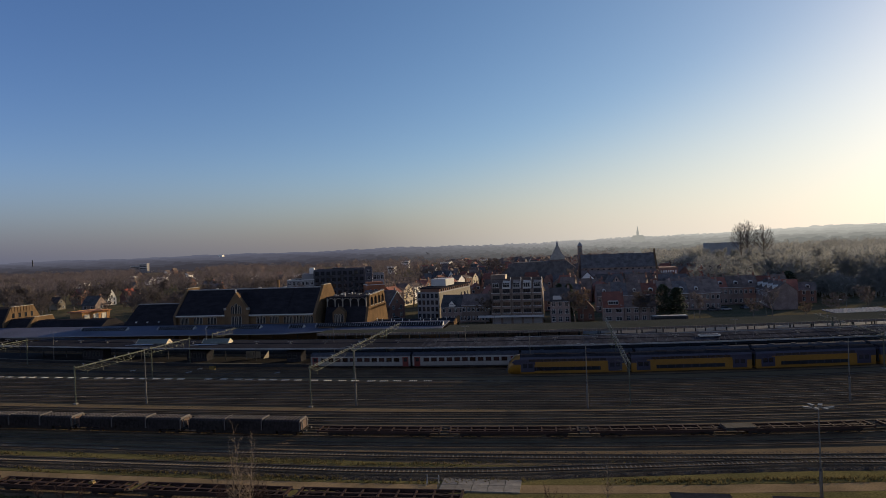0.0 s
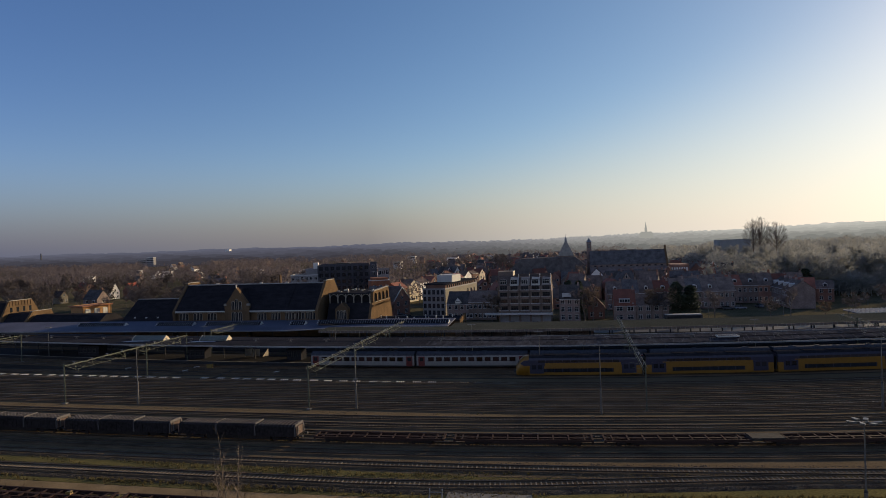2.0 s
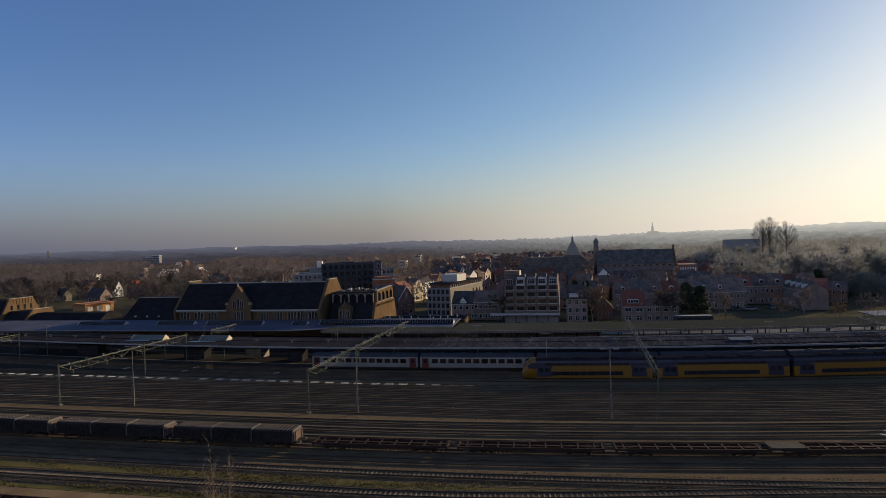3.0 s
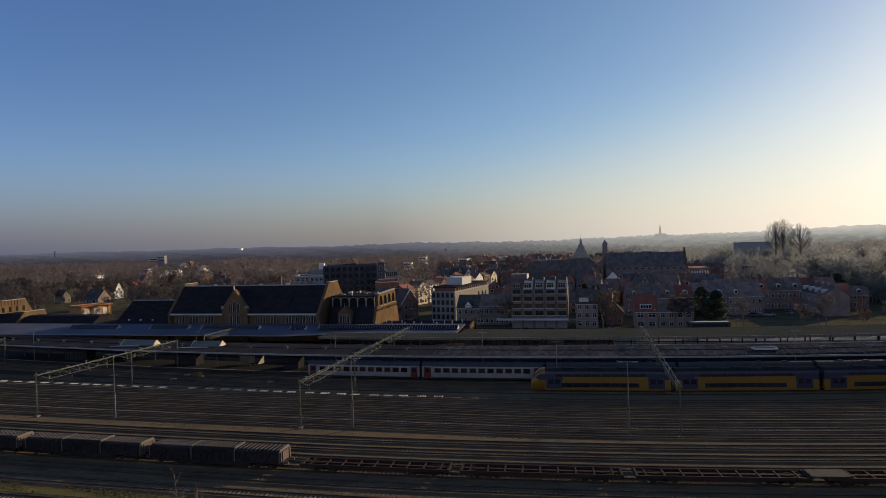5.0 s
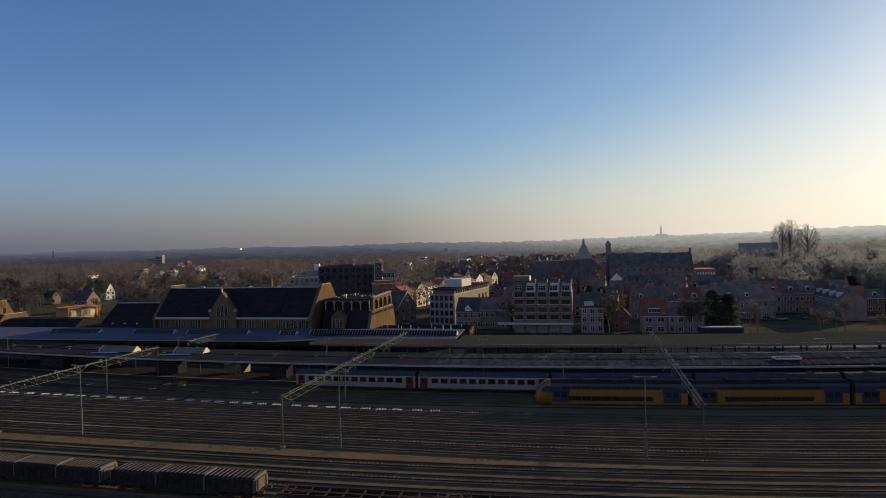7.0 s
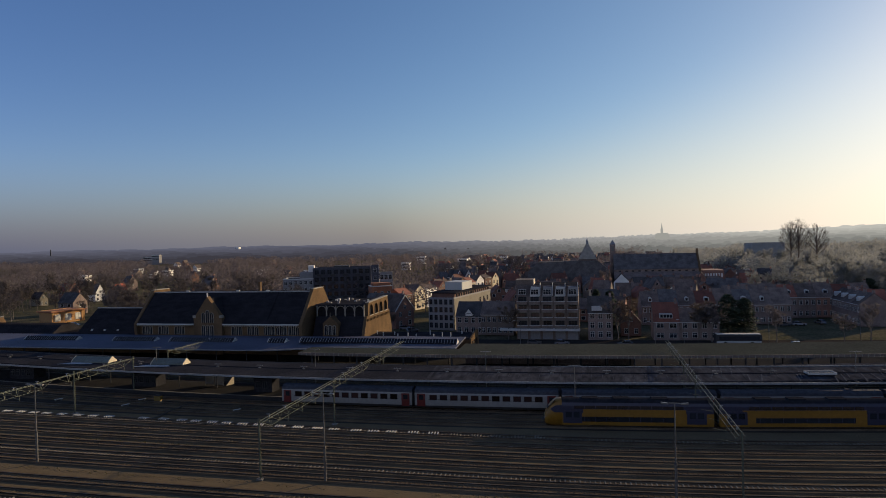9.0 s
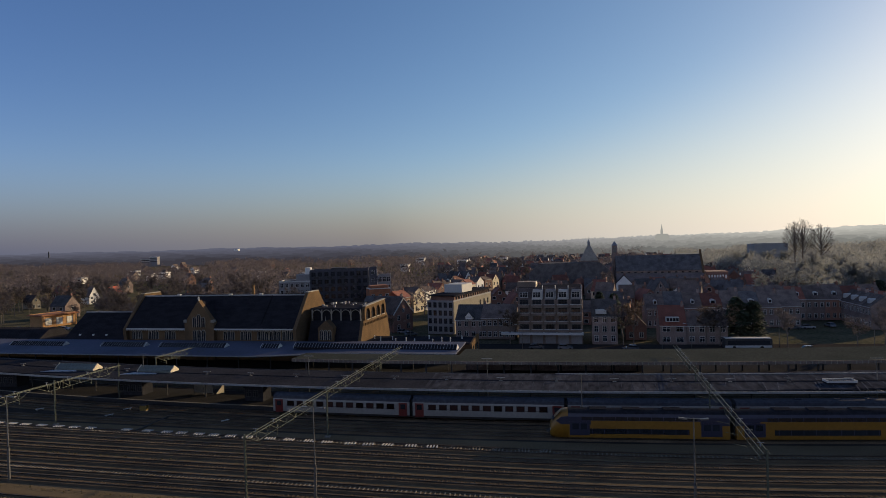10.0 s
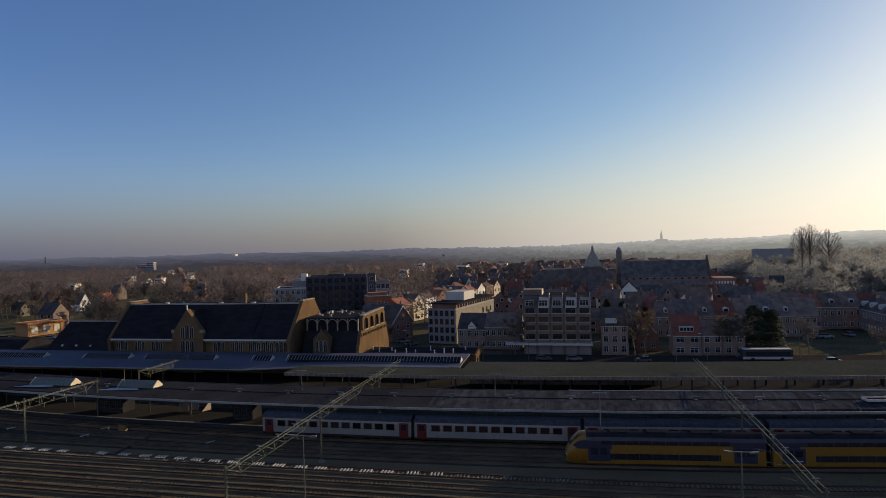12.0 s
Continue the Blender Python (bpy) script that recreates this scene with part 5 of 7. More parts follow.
def block(m, w, d, h, floors, cols, wall, label, band=None, win=(1.3, 1.5), side_cols=0, roof="roof_felt", frame="white_paint", name="apartment_building"):
    """Flat-roofed block with parapet, windows on the front and the east side."""
    b = thing(name, label, "building", m)
    part("wall", Shape().box(-w / 2, w / 2, 0, d, 0, h), wall, b)
    part("roof", Shape().box(-w / 2 + 0.3, w / 2 - 0.3, 0.3, d - 0.3, h, h + 0.12), roof, b)
    part("parapet", Shape().box(-w / 2 - 0.1, w / 2 + 0.1, -0.1, 0.2, h, h + 0.5).box(-w / 2 - 0.1, w / 2 + 0.1, d - 0.2, d + 0.1, h, h + 0.5).box(-w / 2 - 0.1, -w / 2 + 0.2, 0.2, d - 0.2, h, h + 0.5).box(w / 2 - 0.2, w / 2 + 0.1, 0.2, d - 0.2, h, h + 0.5), band or wall, b)
    fl = h / floors
    for r in range(floors):
        for c in range(cols):
            window(b, -w / 2 + w * (c + 0.5) / cols, -0.02, fl * r + 0.9, win[0], min(win[1], fl - 1.1), frame)
        for c in range(side_cols):
            window(b, w / 2 + 0.02, d * (c + 0.5) / side_cols, fl * r + 0.9, win[0], min(win[1], fl - 1.1), frame, turn=90)
    return b


# flats with balconies and saw-tooth attic
fl = thing("balcony_flats", "dark brown brick flats with pale balcony bands and a sloped attic", "apartment building", pose(-18.6, 228.0, 0))
part("wall", Shape().box(-9.5, 9.4, 0, 14, 0, 13.2), "brown_brick", fl)
part("attic", Shape().prism([(0, 13.2), (14, 13.2), (14, 16.4), (2.6, 16.6)], "x", -9.4, 9.3), "tile_dark", fl)
part("roof", Shape().box(-9.4, 9.3, 2.6, 14, 16.4, 16.7), "roof_felt", fl)
part("lift_tower", Shape().box(-9.8, -4.4, 3, 9, 13, 18.3), "brown_brick", fl, "brown brick stair tower")
part("tower_face", Shape().box(-4.4, -4.2, 3, 9, 13.2, 18.3), "render_cream", fl, "sunlit cream tower side")
part("canopy", Shape().box(-14.5, 9.7, -2.2, 0, 2.9, 3.5), "white_paint", fl, "long pale canopy band")
for i in range(5):
    x = -7.6 + 3.8 * i
    if i:
        part("attic_gable", Shape().prism([(x - 1.5, 13.2), (x + 1.5, 13.2), (x + 1.5, 16.0), (x - 1.1, 16.2)], "y", -0.05, 3.0), "white_paint" if i % 2 else "render_grey", fl, "pale attic dormer")
        part("attic_fin", Shape().prism([(-0.3, 13.4), (2.8, 13.4), (2.8, 17.3), (1.6, 17.3)], "x", x + 1.55, x + 1.75), "white_paint", fl, "white slanted fin")
    window(fl, x, -0.08, 13.9, 2.2, 1.5, "white_paint", 2)
    for r in range(4):
        z = 3.6 + 2.45 * r
        window(fl, x, -0.03, z + 0.9, 2.4, 1.3, "dark_steel", 2)
        bal = part("balcony", Shape().box(x - 1.65, x + 1.65, -1.0, 0, z - 0.1, z + 0.05), "concrete", fl)
        part("balustrade", Shape().box(x - 1.65, x + 1.65, -1.05, -0.95, z + 0.05, z + 0.75).box(x - 1.65, x - 1.55, -0.95, 0, z + 0.05, z + 0.75).box(x + 1.55, x + 1.65, -0.95, 0, z + 0.05, z + 0.75), "brown_brick", bal)
        part("rail", Shape().box(x - 1.68, x + 1.68, -1.08, -0.92, z + 0.75, z + 0.88), "white_paint", bal, "pale balcony rail")
    part("garage_door", Shape().box(x - 1.5, x + 1.5, -0.06, 0.0, 0.1, 2.6), "render_grey", fl, "grey ground-floor door")

# grey office with sunlit east side
of = block(pose(-56.4, 246.0, 0, 0, 0, -11), 9.6, 38, 10.9, 4, 5, "render_grey", "grey rendered office block with cream sunlit side and brown attic", None, (1.0, 1.6), 0, "roof_felt", "dark_steel", "office_building")
part("side_face", Shape().box(4.8, 4.86, 0.05, 37.9, 0, 10.9), "render_beige", of, "cream rendered side")
part("attic", Shape().box(-4.3, 4.4, 2, 37, 11.0, 12.7), "brick", of, "brown panelled attic")
part("attic_roof", Shape().box(-4.9, 5.2, 1.4, 37.6, 12.7, 13.1), "roof_felt", of)
for i in range(15):
    part("attic_window", Shape().box(4.4, 4.46, 3.2 + 2.3 * i, 4.6 + 2.3 * i, 11.3, 12.4), "glass_dark", of)
for i in range(3):
    window(of, 4.9, 26 + 4 * i, 7.5, 1.0, 1.8, "dark_steel", turn=90)
part("plant_room", Shape().box(-3.6, 3.2, 12, 22, 13.1, 16.0), "white_paint", of, "white plant room")
part("drainpipe", Shape().tube((4.92, 0.4, 0), (4.92, 0.4, 10.9), 0.08, n=6), "lead", of)

# houses facing the station street
house(pose(-44.5, 236.5, 0, 0, 0, -4), 9.4, 9, 6.2, 10.4, "dark_brick", "town_slate", True, 2, 4, "dark brick house with slate roof and white dormer", big=True)
row = house(pose(-35.3, 235.6, 0, 0, 0, -3), 10.8, 9, 6.9, 10.6, "brown_brick", "tile_dark", True, 2, 6, "brown brick terrace with white windows", big=True)
dm = house(pose(-44.5, 234.9, 6.4, 0, 0, -4), 2.2, 3, 0.9, 2.2, "render_white", "town_slate", False, 1, 1, "small white roof dormer on the dark house", chimney=False, win=(1.4, 0.7))
gh = house(pose(-71.5, 252.5, 0, 0, 0, 60), 9.2, 15, 6.4, 11.6, "brick", "tile_dark", False, 2, 2, "brick house with sunlit gable, white bargeboards and dark roof", chimney=False, win=(1.2, 1.6))
for e in (-1, 1):
    part("bargeboard", Shape().prism([(e * 4.95, 5.95), (0, 11.55), (0, 12.0), (e * 5.1, 6.3)], "y", -0.42, -0.2), "white_paint", gh, "white bargeboard")
for x, y in ((-84.6, 419.0), (-79.2, 420.5)):
    house(pose(x, y, 0, 0, 0, 40), 5.2, 12, 8.4, 12.6, "render_white", "town_slate", False, 2, 2, "tall white house with steep sunlit gable", chimney=False)
house(pose(-84.0, 262.0, 0, 0, 0, -14), 16, 9, 6.4, 11.2, "dark_brick", "town_slate", True, 2, 5, "dark brick house with broad slate roof")
nh = house(pose(-2.9, 228.0, 0), 7.2, 9, 8.4, 12.8, "dark_brick", "town_slate", True, 3, 3, "narrow dark brick house with white windows and slate attic", win=(1.1, 1.7))
part("attic_window", Shape().box(-2.5, 0.6, -0.4, 1.2, 8.9, 10.2), "white_paint", nh, "white framed attic window")
hr_ = house(pose(16.0, 228.0, 0), 7.2, 9, 5.8, 10.8, "dark_brick", "tile_red", True, 2, 2, "dark brick house with red tiled mansard and white bay window", win=(1.9, 1.3))
dorm = part("dormer", Shape().box(-1.9, 1.7, 0.0, 3.2, 6.6, 7.9), "white_paint", hr_, "white four-pane dormer")
for i in range(4):
    part("pane", Shape().box(-1.7 + 0.86 * i, -1.0 + 0.86 * i, -0.04, 0.02, 6.8, 7.7), "glass_dark", dorm)
house(pose(25.2, 228.6, 0), 10.8, 9, 5.6, 8.9, "dark_brick", "tile_dark", True, 2, 4, "dark brick house with pale window frames", win=(1.2, 1.4))
house(pose(6.5, 236.0, 0), 6.0, 8, 4.2, 7.6, "brick", "tile_dark", False, 1, 2, "small brick house between taller ones")

house(pose(-296.5, 357.0, 0, 0, 0, 74), 6.2, 9, 4.8, 10.4, "render_white", "tile_dark", False, 2, 2, "white house with steep sunlit gable", "gabled houses among trees")
house(pose(-290.0, 370.0, 0, 0, 0, 88), 8.0, 8, 4.8, 9.6, "brick", "tile_bright", True, 2, 2, "brick house with bright red roof among trees", "gabled houses among trees")
house(pose(-310.5, 330.0, 0, 0, 0, 74), 5.0, 9, 4.2, 7.8, "render_beige", "tile_dark", False, 1, 2, "low white house with sunlit gable", "gabled houses among trees")
house(pose(-206.0, 330.0, 0, 0, 0, -12), 8.0, 9, 7.0, 13.0, "brick", "town_slate", True, 2, 2, "brick house with dark roof behind the hall", "gabled houses among trees", big=True)
house(pose(-190.0, 300.0, 0, 0, 0, 55), 8.0, 9, 5.0, 10.0, "render_white", "tile_dark", False, 2, 2, "white house with dark roof among trees", "gabled houses among trees")

# street of pale fronts that catch the sun
for i in range(10):
    wall = ("brick", "render_cream", "render_white", "brick", "render_cream")[i % 5]
    house(pose(-84.0 + 2.6 * i, 298.0 + 12.5 * i, 0, 0, 0, 72), 8.6, 8.0, 8.0 + 0.5 * (i % 3), 10.6 + 0.7 * (i % 2), wall, "tile_red" if i % 3 == 0 else "tile_dark", i % 2 == 0, 2, 2, "pale fronted town house with sunlit face" if i % 5 not in (0, 3) else "brick town house with sunlit face", "sunlit street of the town", win=(1.3, 1.7))

def dormer(b, x, y, z, w=1.5):
    d = part("dormer", Shape().prism([(x - w / 2, z), (x + w / 2, z), (x + w / 2, z + 1.3), (x, z + 1.7), (x - w / 2, z + 1.3)], "y", y, y + 2.0), "white_paint", b, "small white dormer")
    part("pane", Shape().box(x - w / 2 + 0.2, x + w / 2 - 0.2, y - 0.03, y + 0.03, z + 0.25, z + 1.15), "glass_dark", d)


# long dark terrace and its neighbours behind
for i in range(8):
    roof = ("tile_dark", "town_slate", "tile_dark", "tile_red", "tile_dark", "town_slate", "tile_dark", "tile_dark")[i]
    row = house(pose(15.0 + 6.1 * i, 262.0 + 0.45 * i + 0.3 * (i % 3), 0, 0, 0, 4), 6.1, 9.5, 6.9 + 0.25 * (i % 2), 11.2 + 0.35 * ((i * 5) % 3), "dark_brick", roof, True, 2, 3, "dark brick terrace house with " + {"tile_dark": "brown tiled", "town_slate": "slate", "tile_red": "red tiled"}[roof] + " roof", "terrace behind the street", big=(i == 7), win=(0.9, 1.5))
    if i % 3 != 1:
        dormer(row, 0.3 * (i % 2), 1.0, 7.9, 1.2 + 0.5 * (i % 2))
for i in range(6):
    row = house(pose(70.0 + 5.9 * i, 292.0 - 1.6 * i, 0, 0, 0, -15), 6.0, 9, 5.6, 8.4, "brick", "tile_dark", True, 2, 2, "brown terrace house with white windows", "terrace at the corner", chimney=(i % 2 == 0), big=True)
    dormer(row, 0, 0.9, 6.1)
for i in range(4):
    side = house(pose(79.0, 263.5 + 6.3 * i, 0, 0, 0, -90), 6.3, 8.5, 7.2, 10.6, "dark_brick", "tile_dark", True, 2, 3, "dark brick terrace house facing the side street", "terrace at the square", win=(0.9, 1.6))
    part("dormer", Shape().prism([(-0.8, 8.0), (0.8, 8.0), (0.8, 9.2), (0, 9.6), (-0.8, 9.2)], "y", 0.6, 2.6), "white_paint", side, "small white dormer")
house(pose(92.5, 276.0, 0, 0, 0, 78), 7.0, 9, 6.2, 10.6, "brick", "tile_red", False, 2, 2, "brick house with steep sunlit gable", "terrace at the square")

for i in range(8):
    row = house(pose(46.0 + 6.2 * i, 281.0 + 0.5 * i + 0.25 * (i % 2), 0, 0, 0, 3), 6.2, 9.0, 7.7, 11.6 + 0.3 * (i % 3), "brick" if i % 3 == 2 else "dark_brick", "tile_red" if i in (3, 6) else "tile_dark", True, 2, 3, "dark brick terrace house with white dormer", "terrace with dormers", win=(0.9, 1.5))
    dormer(row, 0.4, 1.0, 8.5)

# taller blocks
wb = block(pose(-133.6, 293.5, 0, 0, 0, 18), 13.4, 14, 15.4, 5, 6, "render_grey", "pale rendered office block with regular windows", "white_paint", (1.2, 1.5), name="office_building")
part("upper_floor", Shape().box(0.5, 6.6, 1.5, 9, 15.4, 18.6), "render_grey", wb, "set-back pale upper floor")
part("plant_room", Shape().box(4.4, 6.9, 2, 6, 18.6, 21.6), "render_white", wb, "white plant room")
db = block(pose(-115.2, 300.5, 0, 0, 0, 18), 25.6, 14, 19.9, 6, 9, "slate_brick", "dark blue-grey brick apartment block with recessed balconies", None, (1.7, 1.8), frame="dark_steel")
for i in range(10):
    part("pilaster", Shape().box(-12.9 + 2.86 * i - 0.22, -12.9 + 2.86 * i + 0.22, -0.5, 0.0, 0, 19.9), "slate_brick", db)
for r in range(1, 6):
    for i in range(4):
        part("balcony", Shape().box(-10.0 + 5.72 * i - 1.2, -10.0 + 5.72 * i + 1.2, -1.1, 0.0, r * 3.3 + 0.1, r * 3.3 + 1.0), "dark_steel", db)
part("roof_room", Shape().box(-4, 3, 4, 9, 19.9, 21.0), "dark_steel", db)
st = block(pose(-99.6, 301.0, 0, 0, 0, 18), 3.4, 8, 20.6, 6, 1, "slate_brick", "dark stair tower with white sunlit panels", None, (1.4, 1.6), 0, name="stair_tower")
for r in range(3):
    part("panel", Shape().box(1.7, 1.85, 0.4, 3.6, 9.6 + 3.8 * r, 12.6 + 3.8 * r), "render_white", st, "white sunlit panel")
block(pose(-94.6, 301.6, 0, 0, 0, 18), 5.6, 9, 17.2, 5, 3, "render_grey", "grey glazed stair block beside the flats", None, (1.4, 2.0), 2, name="glazed_block")
ob_ = thing("brick_hall", "orange brick building with flat roof in the sun", "building", pose(-91.0, 285.0, 0, 0, 0, 30))
part("wall", Shape().box(-4.4, 4.4, 0, 8, 0, 12.6), "brick_orange", ob_)
part("cornice", Shape().box(-4.5, 4.5, -0.1, 8.1, 12.6, 12.9), "white_paint", ob_)
part("attic", Shape().box(-3.6, 3.8, 1.0, 7, 12.9, 14.0), "brick_orange", ob_)
for r in range(3):
    for c in range(3):
        window(ob_, -2.9 + 2.9 * c, -0.02, 1.2 + 3.8 * r, 1.2, 1.7)
kiosk = block(pose(-227.5, 262.0, 0, 0, 0, 76), 14, 9, 5.0, 1, 0, "render_ochre", "low ochre brick pavilion with white glazed bays lit by the sun", "render_ochre", name="pavilion")
part("roof_edge", Shape().box(-7.9, 7.9, -1.0, 9.6, 4.9, 5.3), "brick_orange", kiosk, "overhanging brown roof edge")
for x in (-4.6, 0.0, 4.4):
    bay = part("bay_window", Shape().box(x - 1.3, x + 1.3, -0.12, 0.0, 0.9, 3.9), "white_paint", kiosk, "white glazed bay")
    for u in (-0.6, 0.6):
        part("pane", Shape().box(x + u - 0.45, x + u + 0.45, -0.15, -0.1, 1.2, 3.6), "blind", bay)
for x in (-6.8, 6.8):
    part("post", Shape().box(x - 0.15, x + 0.15, -0.9, -0.6, 0, 4.9), "render_ochre", kiosk)
fb = block(pose(133.0, 566, 0, 0, 0, 8), 25, 14, 23.0, 8, 0, "tower_grey", "pale grey concrete tower block among trees", None)
# sunlight on the corner edge is painted as a white strip
part("corner_panel", Shape().box(12.5, 12.65, 0, 1.5, 9, 22.8), "render_white", fb, "white strip that paints the sunlit corner")

# church with long nave, pyramid spire and small tower
ch = thing("church", "large dark brick church with long slate nave", "church", pose(0, 412, 0))
part("wall", Shape().box(9, 55, -8, 8, 0, 12.4), "dark_brick", ch)
part("nave_roof", Shape().prism([(-8.6, 12.2), (0, 20.8), (8.6, 12.2)], "x", 9, 54.6), "town_slate", ch)
part("gable_wall", Shape().prism([(-8.8, 0), (8.8, 0), (8.8, 12.6), (0.8, 21.4), (0, 23.4), (-0.8, 21.4), (-8.8, 12.6)], "x", 54.6, 55.6), "station_brick", ch, "sunlit brick gable")
part("aisle", Shape().prism([(-14, 0), (-8, 0), (-8, 11.0), (-14, 7.2)], "x", 9, 56), "dark_brick", ch)
for i in range(12):
    part("aisle_window", Shape().box(11.5 + 3.6 * i, 12.7 + 3.6 * i, -14.08, -14.0, 2.0, 6.0), "glass_dark", ch)
    part("nave_window", Shape().box(11.5 + 3.6 * i, 12.9 + 3.6 * i, -8.08, -8.0, 8.3, 11.6), "glass_dark", ch)
part("east_block", Shape().box(56, 67, -12, 4, 0, 11.4), "brick", ch, "brick block with pale windows")
for i in range(7):
    part("window", Shape().box(57.0 + 1.4 * i, 57.8 + 1.4 * i, -12.1, -12.0, 7.6, 9.6), "render_white", ch, "pale window")
part("transept", Shape().prism([(-40, 0), (6, 0), (6, 12.5), (0, 17.6), (-34, 17.2), (-40, 12.0)], "y", -9, 9), "town_slate", ch)
part("spire_base", Shape().box(-10.6, -0.8, -4.9, 4.9, 10, 18.6), "dark_brick", ch)
part("spire", Shape().add([(-11, -5.3, 18.4), (-0.4, -5.3, 18.4), (-0.4, 5.3, 18.4), (-11, 5.3, 18.4), (-6.4, -0.7, 27.4), (-5.0, -0.7, 27.4), (-5.0, 0.7, 27.4), (-6.4, 0.7, 27.4)], [(0, 1, 5, 4), (1, 2, 6, 5), (2, 3, 7, 6), (3, 0, 4, 7), (4, 5, 6, 7), (3, 2, 1, 0)]), "stone_trim", ch, "broad pyramid spire")
part("spire_lantern", Shape().box(-6.4, -5.0, -0.7, 0.7, 27.4, 28.9).tube((-5.7, 0, 28.9), (-5.7, 0, 30.6), 0.9, 0.05, n=6).tube((-5.7, 0, 30.5), (-5.7, 0, 32.2), 0.06, n=4), "lead", ch)
part("tower", Shape().box(7.4, 10.4, 1.5, 4.5, 0, 26.6), "dark_brick", ch, "slender brick tower")
part("tower_cap", Shape().add([(7.1, 1.2, 26.6), (10.7, 1.2, 26.6), (10.7, 4.8, 26.6), (7.1, 4.8, 26.6), (8.9, 3, 29.2)], [(0, 1, 4), (1, 2, 4), (2, 3, 4), (3, 0, 4), (3, 2, 1, 0)]), "lead", ch)
part("belfry_opening", Shape().box(8.1, 9.7, 1.4, 1.5, 22.6, 25.6), "glass_dark", ch)

# the church glows in the same painted haze as the skyline rows
ft = thing("backdrop_church", "backdrop church with pointed tower, haze put into its glow", "church", pose(186, 2060, 0), kind="structure")
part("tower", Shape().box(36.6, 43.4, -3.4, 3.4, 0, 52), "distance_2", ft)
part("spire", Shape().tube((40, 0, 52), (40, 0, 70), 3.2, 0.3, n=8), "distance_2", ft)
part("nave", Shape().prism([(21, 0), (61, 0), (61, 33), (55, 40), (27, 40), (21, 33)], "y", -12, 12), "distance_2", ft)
cm = thing("factory_chimney", "thin tall chimney on the skyline", "chimney", pose(-1795, 1800, 0))
part("shaft", Shape().tube((0, 0, 0), (0, 0, 38), 2.4, 1.7, n=10), "dark_steel", cm)
wt = thing("water_tower", "white tower block on the skyline", "tower", pose(-1330, 2210, 0))
part("shaft", Shape().box(-5, 5, -5, 5, 0, 28), "render_white", wt)
part("head", Shape().box(-8, 8, -8, 8, 18, 30), "render_white", wt)

def far_hall(x0, x1, y, h, label, floors):
    """White hall on the plain: slabs of white wall between dark window bands, under a flat roof."""
    b = thing("far_building", label, "building", pose((x0 + x1) / 2, y, 0), "white buildings on the plain")
    w = (x1 - x0) / 2
    part("wall", Shape().box(-w, w, 0, 8, 0, h), "render_white" if floors == 1 else "render_grey", b)
    part("roof", Shape().box(-w - 0.4, w + 0.4, -0.4, 8.4, h, h + 0.6), "white_paint", b)
    for i in range(floors):
        z = h - 2.6 - 3.4 * i
        part("window_band", Shape().box(-w + 1, w - 1, -0.1, 0.0, z, z + 1.5), "glass_dark", b)
        if floors > 1:
            part("spandrel", Shape().box(-w, w, -0.3, -0.02, z + 1.5, z + 2.5), "white_paint", b)


far_hall(-561, -548, 700, 6.6, "low white hall among the woods", 1)
far_hall(-848, -832, 1105, 18.5, "white three-storey building beyond the woods", 3)
far_hall(-871, -851, 1108, 14.5, "lower white wing beyond the woods", 2)
for x0, x1, y, h in ((-470, -461, 640, 6.5), (-402, -395, 600, 6.0), (-335, -327, 610, 6.5), (-262, -256, 560, 7.0), (-505, -497, 560, 5.5), (-208, -199, 700, 8.0), (-160, -148, 780, 9.0), (-118, -104, 820, 9.5), (-240, -228, 880, 10.0)):
    far_hall(x0, x1, y, h, "small white building among bare trees", 1)

# the jumbled roofs of the town
def simple_window(w, h):
    """One joined mesh: a proud frame round a recessed pane, two materials."""
    sh = Shape()
    for k, y in ((0.12, 0.03), (0.12, -0.07), (0.0, -0.07), (0.0, -0.02)):
        sh.v += [(-w / 2 - k, y, -k), (w / 2 + k, y, -k), (w / 2 + k, y, h + k), (-w / 2 - k, y, h + k)]
    for a in (0, 4, 8):
        sh.f += [(a + i, a + (i + 1) % 4, a + 4 + (i + 1) % 4, a + 4 + i) for i in range(4)]
    sh.f.append((12, 13, 14, 15))
    me = sh.mesh("town_window")
    me.materials.append(M["white_paint"])
    me.materials.append(M["glass_dark"])
    me.polygons[len(me.polygons) - 1].material_index = 1
    return me


TOWN_WINDOW = simple_window(1.1, 1.4)


